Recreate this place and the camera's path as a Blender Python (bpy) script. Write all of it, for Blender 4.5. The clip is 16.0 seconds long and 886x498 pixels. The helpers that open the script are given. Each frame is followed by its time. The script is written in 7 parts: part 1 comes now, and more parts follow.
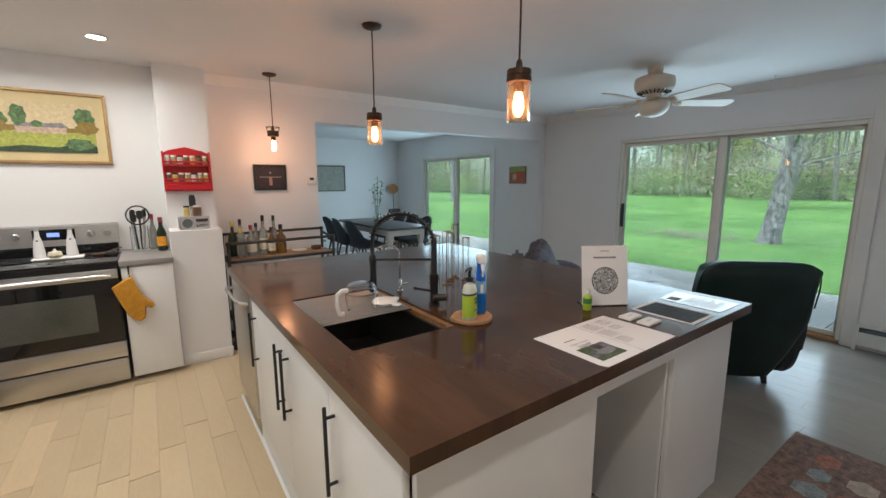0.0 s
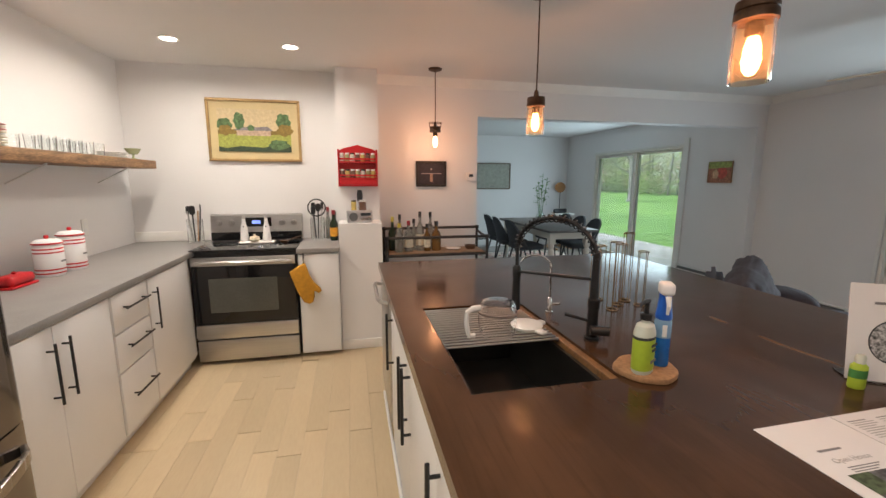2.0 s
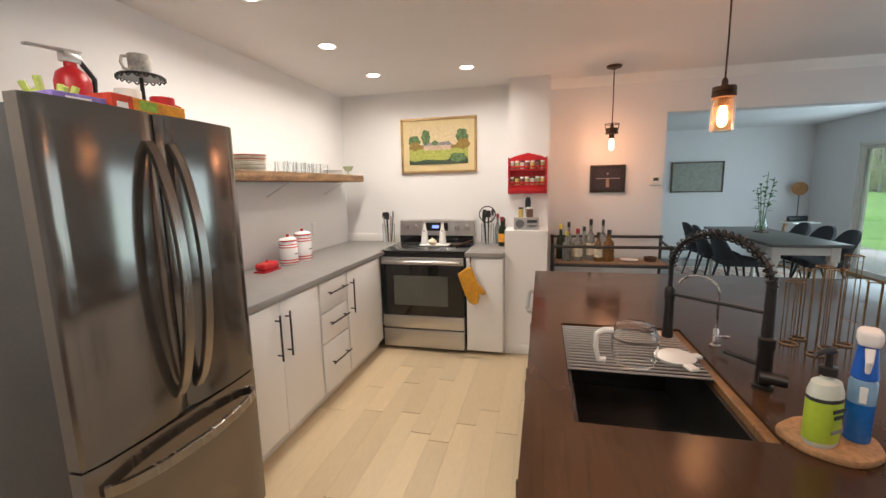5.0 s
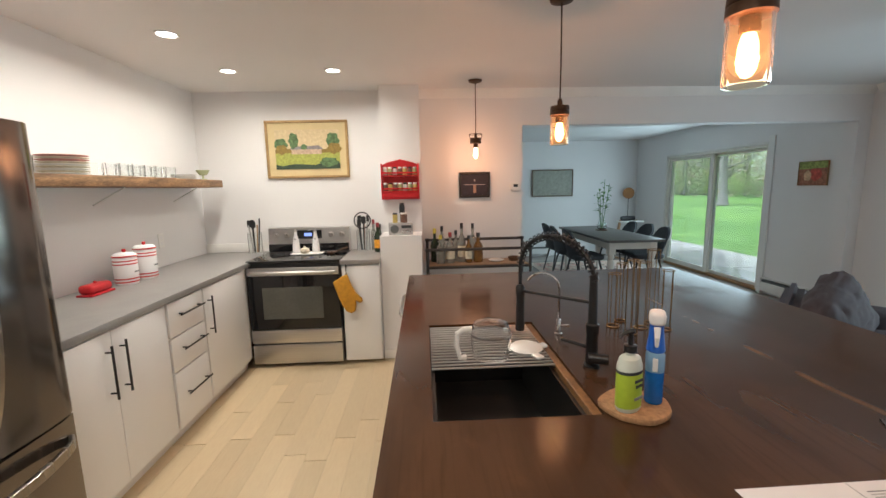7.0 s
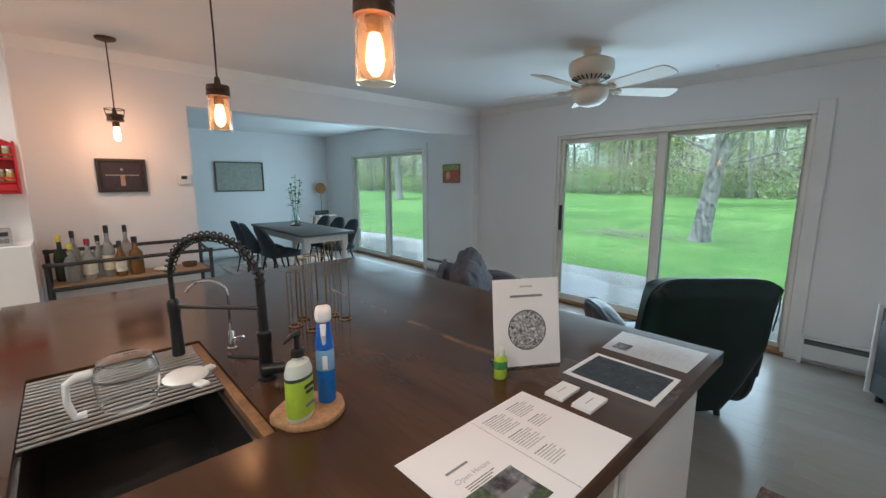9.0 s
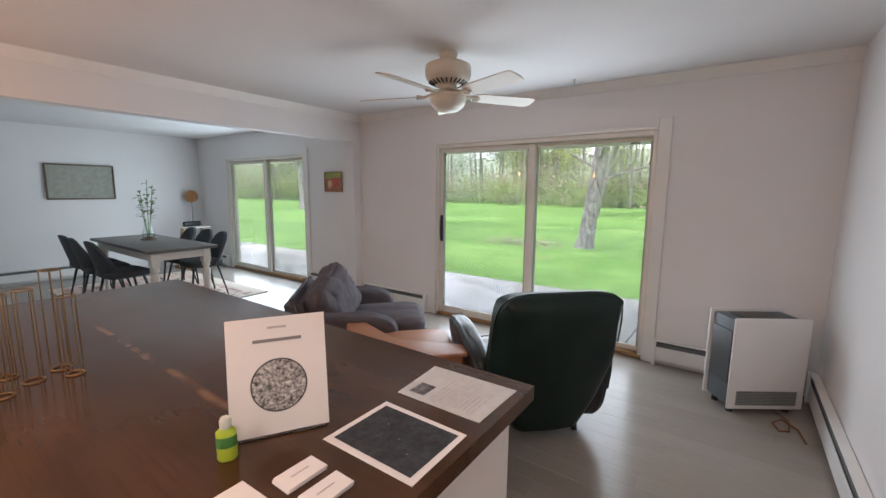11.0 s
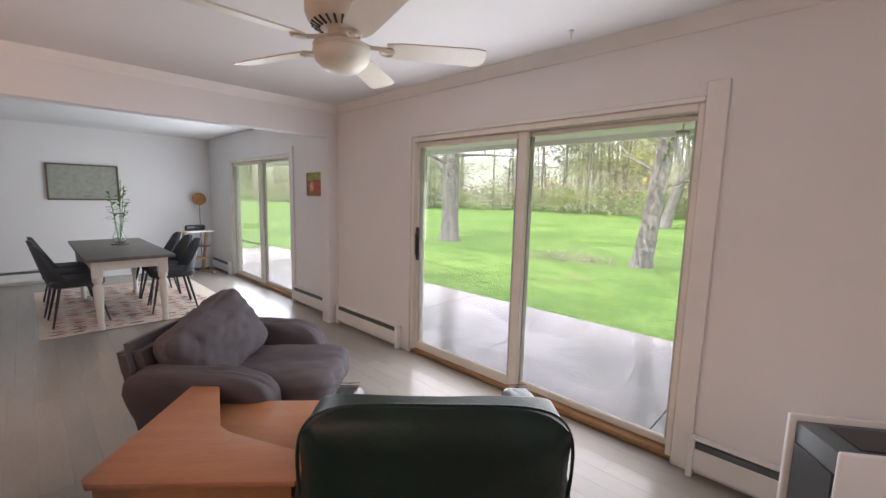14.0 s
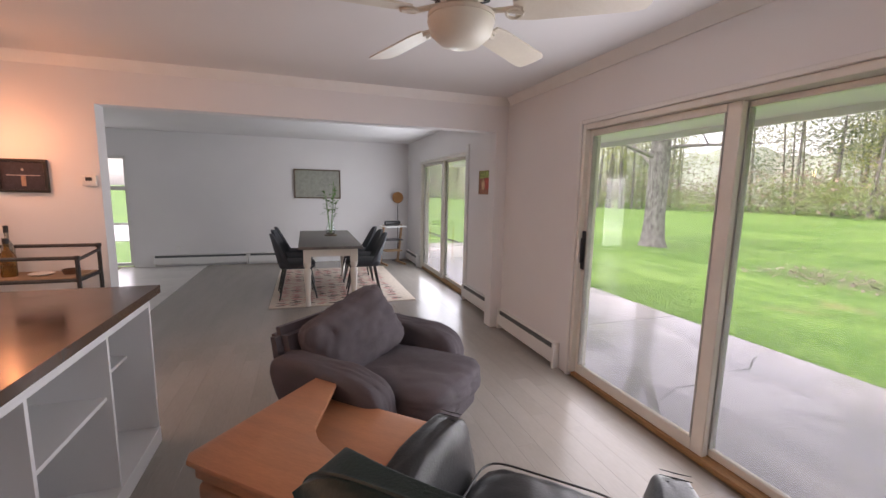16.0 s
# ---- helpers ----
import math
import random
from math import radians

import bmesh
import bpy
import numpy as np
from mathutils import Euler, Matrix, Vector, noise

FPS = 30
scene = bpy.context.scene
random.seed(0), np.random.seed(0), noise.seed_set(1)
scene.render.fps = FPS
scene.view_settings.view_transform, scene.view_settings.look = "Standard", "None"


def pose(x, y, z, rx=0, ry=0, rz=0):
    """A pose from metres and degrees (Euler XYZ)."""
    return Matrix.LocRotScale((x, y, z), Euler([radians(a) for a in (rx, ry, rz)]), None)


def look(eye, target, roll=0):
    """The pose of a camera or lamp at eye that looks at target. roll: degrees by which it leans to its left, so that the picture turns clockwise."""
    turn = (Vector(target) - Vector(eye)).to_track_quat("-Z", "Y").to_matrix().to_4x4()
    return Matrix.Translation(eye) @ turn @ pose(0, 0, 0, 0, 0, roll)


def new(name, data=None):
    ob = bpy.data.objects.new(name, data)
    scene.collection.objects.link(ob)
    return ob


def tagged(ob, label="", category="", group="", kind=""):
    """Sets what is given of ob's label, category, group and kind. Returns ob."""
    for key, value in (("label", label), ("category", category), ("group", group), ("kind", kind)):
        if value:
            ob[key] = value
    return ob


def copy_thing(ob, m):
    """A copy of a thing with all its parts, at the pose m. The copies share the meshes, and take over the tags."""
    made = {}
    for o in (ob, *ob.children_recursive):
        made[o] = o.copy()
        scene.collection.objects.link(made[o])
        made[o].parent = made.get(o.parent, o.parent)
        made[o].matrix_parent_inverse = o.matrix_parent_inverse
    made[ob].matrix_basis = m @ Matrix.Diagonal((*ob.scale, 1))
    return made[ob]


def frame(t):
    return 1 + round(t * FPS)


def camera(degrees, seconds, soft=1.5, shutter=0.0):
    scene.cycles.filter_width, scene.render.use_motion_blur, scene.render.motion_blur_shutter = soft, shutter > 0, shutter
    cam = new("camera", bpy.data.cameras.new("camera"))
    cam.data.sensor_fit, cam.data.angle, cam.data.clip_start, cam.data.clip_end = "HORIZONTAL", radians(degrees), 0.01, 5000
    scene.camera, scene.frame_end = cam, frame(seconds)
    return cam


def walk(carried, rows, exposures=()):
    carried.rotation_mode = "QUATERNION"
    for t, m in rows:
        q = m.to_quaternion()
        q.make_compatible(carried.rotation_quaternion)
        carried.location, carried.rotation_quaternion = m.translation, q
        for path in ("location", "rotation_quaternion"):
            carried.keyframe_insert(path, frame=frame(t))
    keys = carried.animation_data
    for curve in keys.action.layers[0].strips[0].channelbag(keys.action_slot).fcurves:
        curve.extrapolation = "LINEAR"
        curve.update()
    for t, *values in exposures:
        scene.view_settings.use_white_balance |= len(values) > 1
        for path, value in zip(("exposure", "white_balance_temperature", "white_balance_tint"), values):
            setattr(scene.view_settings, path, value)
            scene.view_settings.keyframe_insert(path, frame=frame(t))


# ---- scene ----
cam = camera(94.3, 16.0)
PATH = [
    (0, (0.146, 0.11, 1.465), (1.29, 1.718, 1.142), -0.2),
    (0.5, (0.17, 0.123, 1.459), (1.194, 1.809, 1.129), -0.2),
    (1, (0.224, 0.185, 1.45), (1.091, 1.956, 1.113), -0.1),
    (1.5, (0.312, 0.304, 1.46), (0.983, 2.157, 1.119), 0.1),
    (2, (0.364, 0.398, 1.452), (0.793, 2.323, 1.122), 0.2),
    (2.5, (0.473, 0.396, 1.477), (0.634, 2.361, 1.143), 0.2),
    (3, (0.524, 0.374, 1.482), (0.442, 2.345, 1.15), 0.3),
    (3.5, (0.551, 0.367, 1.49), (0.249, 2.316, 1.154), -0.1),
    (5.8, (0.569, 0.388, 1.473), (0.095, 2.31, 1.19), -1.2),
    (6, (0.571, 0.395, 1.483), (0.147, 2.33, 1.203), -1.2),
    (6.5, (0.587, 0.4, 1.486), (0.373, 2.369, 1.204), -1.2),
    (7, (0.639, 0.381, 1.488), (0.726, 2.358, 1.195), -1.2),
    (7.5, (0.708, 0.408, 1.474), (1.187, 2.325, 1.169), -1.2),
    (8, (0.757, 0.437, 1.479), (1.609, 2.217, 1.158), -1.1),
    (8.5, (0.779, 0.447, 1.473), (1.927, 2.051, 1.144), -0.6),
    (9, (0.784, 0.448, 1.475), (2.119, 1.9, 1.144), -0.1),
    (9.5, (0.799, 0.444, 1.477), (2.247, 1.782, 1.145), 0.2),
    (10, (0.904, 0.415, 1.471), (2.426, 1.671, 1.147), 0.4),
    (12.5, (1.962, 0.264, 1.47), (3.618, 1.356, 1.219), 0.6),
    (13, (2.183, 0.319, 1.457), (3.801, 1.472, 1.221), 0.9),
    (13.5, (2.403, 0.347, 1.456), (3.948, 1.595, 1.213), 1.4),
    (14, (2.645, 0.343, 1.468), (4.063, 1.73, 1.212), 1.4),
    (14.5, (2.787, 0.365, 1.459), (4.048, 1.896, 1.198), 1.5),
    (15, (2.906, 0.438, 1.467), (3.95, 2.123, 1.199), 1.45),
    (15.5, (2.967, 0.481, 1.468), (3.787, 2.286, 1.196), 1.3),
    (16, (3.122, 0.479, 1.464), (3.75, 2.358, 1.183), 1.15),
]
EXPOSURES = [(0.0, 0.06, 5500, 5), (1.0, 0.04, 5600, 6), (2.0, 0.1, 6050, 10), (3.5, 0.15, 6000, 10), (6.5, 0.18, 5950, 8), (8.5, 0.16, 5200, 1), (10.0, 0.33, 5750, 12), (12.5, 0.55, 6650, 25), (14.5, 0.53, 6780, 29), (16.0, 0.31, 6950, 33)]
walk(cam, [(t, look(eye, target, roll)) for t, eye, target, roll in PATH], EXPOSURES)

# ---- the main measures of the place ----
XW, XE = -1.465, 5.115          # west and east walls
YN, YS = 4.415, -0.24           # wall with the stove, wall behind the heater
YD = 9.03                       # far wall of the dining room
CEIL = 2.40
OPEN_X0, OPEN_X1, OPEN_Z = 1.605, 4.99, 2.07
SL1 = (0.915, 3.165)            # sliding door of the living room, along y
SL2 = (5.68, 7.93)              # sliding door of the dining room
SL_Z = 1.972
TOP = 0.913                     # worktop of the island

# ---- world, sun and large lights ----
world = bpy.data.worlds.new("overcast_sky")
scene.world = world
world.use_nodes = True
wn = world.node_tree
sky = wn.nodes.new("ShaderNodeTexSky")
sky.sky_type, sky.sun_disc = "NISHITA", False
sky.sun_elevation, sky.sun_rotation = radians(72), radians(-90)
sky.air_density, sky.dust_density = 1.0, 2.5
grey = wn.nodes.new("ShaderNodeHueSaturation")   # cloud takes most of the sky's colour
grey.inputs["Saturation"].default_value, grey.inputs["Value"].default_value = 0.3, 3.0
wn.links.new(sky.outputs[0], grey.inputs["Color"])
wn.links.new(grey.outputs[0], wn.nodes["Background"].inputs[0])
wn.nodes["Background"].inputs[1].default_value = 0.15

sun = new("sun", bpy.data.lights.new("sun", "SUN"))
sun.data.energy, sun.data.angle, sun.data.color = 1.9, radians(30), (1.0, 0.96, 0.9)
sun.matrix_world = look((2, 7, 28), (11, 7, 0))


def lamp_area(name, eye, target, w, h, power, colour):
    data = bpy.data.lights.new(name, "AREA")
    data.shape, data.size, data.size_y, data.energy, data.color = "RECTANGLE", w, h, power, colour
    ob = new(name, data)
    ob.matrix_world = look(eye, target)
    return ob


# sky light that comes in through the openings of the sliding doors
lamp_area("sky_light_living", (XE - 0.03, 2.045, 1.02), (0.0, 2.045, 1.02), 2.1, 1.75, 29, (0.84, 0.965, 1.0))
lamp_area("sky_light_dining", (XE + 0.02, 6.8, 1.02), (0.0, 6.8, 1.02), 2.1, 1.75, 37, (0.77, 0.95, 1.0))
lamp_area("sky_light_entry", (-0.17, YD - 0.03, 1.0), (-0.17, 5.0, 1.0), 0.6, 1.7, 7, (0.88, 0.97, 1.0))


# ---- building blocks ----
def rows_of(n, a, b):
    return [a + (b - a) * i / (n - 1) for i in range(n)]


def merge(bm, other, m=None):
    if m is not None:
        bmesh.ops.transform(other, matrix=m, verts=other.verts)
    me = bpy.data.meshes.new("t")
    other.to_mesh(me)
    other.free()
    bm.from_mesh(me)
    bpy.data.meshes.remove(me)
    return bm


def box(a, b, r=0.0, seg=2, bm=None, m=None):
    """A box from corner a to corner b with edges rounded by r."""
    t = bmesh.new()
    bmesh.ops.create_cube(t, size=1.0)
    size = [abs(q - p) for p, q in zip(a, b)]
    mid = [(p + q) / 2 for p, q in zip(a, b)]
    for v in t.verts:
        v.co = Vector((v.co.x * size[0] + mid[0], v.co.y * size[1] + mid[1], v.co.z * size[2] + mid[2]))
    if r > 0:
        bmesh.ops.bevel(t, geom=t.edges[:], offset=min(r, min(size) * 0.49), segments=seg, affect="EDGES", profile=0.5)
    if bm is None:
        if m is not None:
            bmesh.ops.transform(t, matrix=m, verts=t.verts)
        return t
    return merge(bm, t, m)


def rod(p0, p1, r0, r1=None, n=12, bm=None, cap=True):
    """A straight, possibly tapered rod."""
    t = bmesh.new() if bm is None else bm
    p0, p1 = Vector(p0), Vector(p1)
    r1 = r0 if r1 is None else r1
    q = (p1 - p0).to_track_quat("Z", "Y").to_matrix()
    rings = []
    for p, r in ((p0, r0), (p1, r1)):
        rings.append([t.verts.new(p + q @ Vector((r * math.cos(2 * math.pi * k / n), r * math.sin(2 * math.pi * k / n), 0))) for k in range(n)])
    for k in range(n):
        t.faces.new((rings[0][k], rings[0][(k + 1) % n], rings[1][(k + 1) % n], rings[1][k]))
    if cap:
        t.faces.new(rings[0][::-1])
        t.faces.new(rings[1])
    return t


def tube(points, r, n=8, bm=None):
    """A bent tube along points; r is one radius or one for each point."""
    t = bmesh.new() if bm is None else bm
    pts = [Vector(p) for p in points]
    rs = r if isinstance(r, (list, tuple)) else [r] * len(pts)
    rings, side = [], None
    for i, p in enumerate(pts):
        d = (pts[min(i + 1, len(pts) - 1)] - pts[max(i - 1, 0)]).normalized()
        if side is None:
            side = d.orthogonal().normalized()
        side = (side - d * side.dot(d)).normalized()
        up = d.cross(side)
        rings.append([t.verts.new(p + rs[i] * (side * math.cos(2 * math.pi * k / n) + up * math.sin(2 * math.pi * k / n))) for k in range(n)])
    for a, b in zip(rings, rings[1:]):
        for k in range(n):
            t.faces.new((a[k], a[(k + 1) % n], b[(k + 1) % n], b[k]))
    t.faces.new(rings[0][::-1])
    t.faces.new(rings[-1])
    return t


def lathe(profile, at=(0, 0, 0), n=24, bm=None, close=True):
    """A turned shape from (radius, height) pairs."""
    t = bmesh.new() if bm is None else bm
    at = Vector(at)
    rings = [[t.verts.new(at + Vector((max(r, 1e-4) * math.cos(2 * math.pi * k / n), max(r, 1e-4) * math.sin(2 * math.pi * k / n), z))) for k in range(n)] for r, z in profile]
    for a, b in zip(rings, rings[1:]):
        for k in range(n):
            t.faces.new((a[k], a[(k + 1) % n], b[(k + 1) % n], b[k]))
    if close:
        t.faces.new(rings[0][::-1])
        t.faces.new(rings[-1])
    return t


def ribbon(points, across, width, thick):
    """A flat bent bar along points, its width along one axis."""
    t = bmesh.new()
    pts, ax = [Vector(p) for p in points], Vector(across).normalized()
    rings = []
    for i, p in enumerate(pts):
        d = (pts[min(i + 1, len(pts) - 1)] - pts[max(i - 1, 0)]).normalized()
        n = d.cross(ax).normalized()
        rings.append([t.verts.new(p + ax * a * width / 2 + n * b * thick / 2) for a, b in ((-1, -0.5), (-0.9, -1), (0.9, -1), (1, -0.5), (1, 0.5), (0.9, 1), (-0.9, 1), (-1, 0.5))])
    for a, b in zip(rings, rings[1:]):
        for k in range(8):
            t.faces.new((a[k], a[(k + 1) % 8], b[(k + 1) % 8], b[k]))
    t.faces.new(rings[0][::-1])
    t.faces.new(rings[-1])
    bmesh.ops.recalc_face_normals(t, faces=t.faces[:])
    return t


def prism(outline, z0, z1, r=0.0, bm=None, m=None, seg=2):
    """An outline (x, y) pulled up from z0 to z1."""
    t = bmesh.new()
    low = [t.verts.new((x, y, z0)) for x, y in outline]
    high = [t.verts.new((x, y, z1)) for x, y in outline]
    k = len(outline)
    t.faces.new(low[::-1])
    t.faces.new(high)
    for i in range(k):
        t.faces.new((low[i], low[(i + 1) % k], high[(i + 1) % k], high[i]))
    bmesh.ops.recalc_face_normals(t, faces=t.faces[:])
    if r > 0:
        bmesh.ops.bevel(t, geom=[e for e in t.edges if abs(e.verts[0].co.z - e.verts[1].co.z) < 1e-6], offset=r, segments=seg, affect="EDGES", profile=0.5)
    if bm is None:
        if m is not None:
            bmesh.ops.transform(t, matrix=m, verts=t.verts)
        return t
    return merge(bm, t, m)


def part(name, bm, material, parent=None, label="", sharp=38):
    """Links a bmesh as one mesh object, under a thing or a part."""
    me = bpy.data.meshes.new(name)
    bm.to_mesh(me)
    bm.free()
    me.materials.append(material)
    for p in me.polygons:
        p.use_smooth = True
    me.set_sharp_from_angle(angle=radians(sharp))
    ob = new(name, me)
    if parent is not None:
        ob.parent = parent
    if label:
        tagged(ob, label)
    return ob


def thing(name, m, label, category, group=""):
    ob = new(name)
    ob.empty_display_size = 0.1
    ob.matrix_world = m
    return tagged(ob, label, category, group)


def solid(name, bm, material, label, category, m=None, group="", sharp=38):
    """A thing that is one mesh."""
    ob = part(name, bm, material, None, label, sharp)
    if m is not None:
        ob.matrix_world = m
    return tagged(ob, label, category, group)


def setting(name, bm, material, label="", parent=None):
    ob = part(name, bm, material, parent, label)
    if parent is None:
        tagged(ob, label, "", "", "structure")
    return ob


# ---- materials ----
def mat(name, colour, rough=0.5, metal=0.0, vary=0.12, scale=6.0, bump=0.1, fine=90.0, stretch=(1, 1, 1), second=None, spec=0.5, coat=0.0, per_object=0.0):
    """A surface with variation at two scales: broad blotches and fine grain with relief."""
    m = bpy.data.materials.new(name)
    m.use_nodes = True
    nt = m.node_tree
    bs = nt.nodes["Principled BSDF"]
    tc = nt.nodes.new("ShaderNodeTexCoord")
    mp = nt.nodes.new("ShaderNodeMapping")
    mp.inputs["Scale"].default_value = stretch
    nt.links.new(tc.outputs["Object"], mp.inputs[0])
    big, small = nt.nodes.new("ShaderNodeTexNoise"), nt.nodes.new("ShaderNodeTexNoise")
    big.inputs["Scale"].default_value, big.inputs["Detail"].default_value = scale, 4
    small.inputs["Scale"].default_value, small.inputs["Detail"].default_value = fine, 5
    for k in (big, small):
        nt.links.new(mp.outputs[0], k.inputs["Vector"])
    mix1 = nt.nodes.new("ShaderNodeMix")
    mix1.data_type = "RGBA"
    lo = [c * (1 - vary) for c in colour] if second is None else second
    hi = [min(1, c * (1 + vary)) for c in colour]
    mix1.inputs[6].default_value, mix1.inputs[7].default_value = (*lo, 1), (*hi, 1)
    ramp = nt.nodes.new("ShaderNodeMapRange")
    ramp.inputs["From Min"].default_value, ramp.inputs["From Max"].default_value = 0.3, 0.7
    nt.links.new(big.outputs[0], ramp.inputs[0])
    nt.links.new(ramp.outputs[0], mix1.inputs[0])
    mix2 = nt.nodes.new("ShaderNodeMix")
    mix2.data_type, mix2.blend_type = "RGBA", "OVERLAY"
    mix2.inputs[0].default_value = min(1.0, vary * 2)
    nt.links.new(mix1.outputs[2], mix2.inputs[6])
    nt.links.new(small.outputs[0], mix2.inputs[7])
    out = mix2.outputs[2]
    if per_object > 0:
        info = nt.nodes.new("ShaderNodeObjectInfo")
        hsv = nt.nodes.new("ShaderNodeHueSaturation")
        mr = nt.nodes.new("ShaderNodeMapRange")
        mr.inputs["To Min"].default_value, mr.inputs["To Max"].default_value = 1 - per_object, 1 + per_object
        nt.links.new(info.outputs["Random"], mr.inputs[0])
        nt.links.new(mr.outputs[0], hsv.inputs["Value"])
        nt.links.new(out, hsv.inputs["Color"])
        out = hsv.outputs[0]
    nt.links.new(out, bs.inputs["Base Color"])
    rr = nt.nodes.new("ShaderNodeMapRange")
    rr.inputs["To Min"].default_value, rr.inputs["To Max"].default_value = max(0.02, rough * 0.85), min(1, rough * 1.15)
    nt.links.new(big.outputs[0], rr.inputs[0])
    nt.links.new(rr.outputs[0], bs.inputs["Roughness"])
    bs.inputs["Metallic"].default_value = metal
    bs.inputs["Specular IOR Level"].default_value = spec
    bs.inputs["Coat Weight"].default_value = coat
    bs.inputs["Coat Roughness"].default_value = 0.15
    if bump > 0:
        bp = nt.nodes.new("ShaderNodeBump")
        bp.inputs["Strength"].default_value, bp.inputs["Distance"].default_value = bump, 0.004
        nt.links.new(small.outputs[0], bp.inputs["Height"])
        nt.links.new(bp.outputs[0], bs.inputs["Normal"])
    return m


def glow(name, colour, strength):
    m = bpy.data.materials.new(name)
    m.use_nodes = True
    bs = m.node_tree.nodes["Principled BSDF"]
    bs.inputs["Base Color"].default_value = (*colour, 1)
    bs.inputs["Emission Color"].default_value = (*colour, 1)
    bs.inputs["Emission Strength"].default_value = strength
    return m


def glass(name, colour=(1, 1, 1), rough=0.0, ior=1.45):
    m = bpy.data.materials.new(name)
    m.use_nodes = True
    bs = m.node_tree.nodes["Principled BSDF"]
    bs.inputs["Base Color"].default_value = (*colour, 1)
    bs.inputs["Roughness"].default_value = rough
    bs.inputs["IOR"].default_value = ior
    bs.inputs["Transmission Weight"].default_value = 1.0
    return m


def veiled(m, colour, share):
    """A glass with a translucent share mixed in, which paints haze or glow onto it."""
    nt = m.node_tree
    tl, mx = nt.nodes.new("ShaderNodeBsdfTranslucent"), nt.nodes.new("ShaderNodeMixShader")
    tl.inputs["Color"].default_value = (*colour, 1)
    mx.inputs[0].default_value = share
    nt.links.new(nt.nodes["Principled BSDF"].outputs[0], mx.inputs[1])
    nt.links.new(tl.outputs[0], mx.inputs[2])
    nt.links.new(mx.outputs[0], nt.nodes["Material Output"].inputs["Surface"])
    return m


def shader(name):
    """An empty surface and short ways to add nodes to it."""
    m = bpy.data.materials.new(name)
    m.use_nodes = True
    nt = m.node_tree
    tc = nt.nodes.new("ShaderNodeTexCoord")

    def put(socket, value):
        if isinstance(value, bpy.types.NodeSocket):
            nt.links.new(value, socket)
        else:
            socket.default_value = value

    def grain(scale, stretch=(1, 1, 1), detail=4, warp=0.0, shift=(0, 0, 0)):
        mp = nt.nodes.new("ShaderNodeMapping")
        mp.inputs["Scale"].default_value, mp.inputs["Location"].default_value = stretch, shift
        nt.links.new(tc.outputs["Object"], mp.inputs[0])
        n = nt.nodes.new("ShaderNodeTexNoise")
        n.inputs["Scale"].default_value, n.inputs["Detail"].default_value, n.inputs["Distortion"].default_value = scale, detail, warp
        nt.links.new(mp.outputs[0], n.inputs["Vector"])
        return n.outputs[0]

    def remap(value, a, b, c=0.0, d=1.0):
        r = nt.nodes.new("ShaderNodeMapRange")
        r.interpolation_type = "SMOOTHSTEP"
        for k, q in ((1, a), (2, b), (3, c), (4, d)):
            r.inputs[k].default_value = q
        nt.links.new(value, r.inputs[0])
        return r.outputs[0]

    def mixed(f, a, b, blend="MIX"):
        x = nt.nodes.new("ShaderNodeMix")
        x.data_type, x.blend_type = "RGBA", blend
        put(x.inputs[0], f)
        for k, q in ((6, a), (7, b)):
            put(x.inputs[k], (*q, 1) if isinstance(q, tuple) else q)
        return x.outputs[2]

    def calc(op, a, b):
        x = nt.nodes.new("ShaderNodeMath")
        x.operation = op
        put(x.inputs[0], a)
        put(x.inputs[1], b)
        return x.outputs[0]

    def along(axis):
        x = nt.nodes.new("ShaderNodeSeparateXYZ")
        nt.links.new(tc.outputs["Object"], x.inputs[0])
        return x.outputs[axis]

    def finish(colour, rough, spec=0.5, height=None, strength=0.1, depth=0.004):
        bs = nt.nodes["Principled BSDF"]
        nt.links.new(colour, bs.inputs["Base Color"])
        put(bs.inputs["Roughness"], rough)
        bs.inputs["Specular IOR Level"].default_value = spec
        if height is not None:
            bp = nt.nodes.new("ShaderNodeBump")
            bp.inputs["Strength"].default_value, bp.inputs["Distance"].default_value = strength, depth
            nt.links.new(height, bp.inputs["Height"])
            nt.links.new(bp.outputs[0], bs.inputs["Normal"])
        return m

    return grain, remap, mixed, calc, along, finish


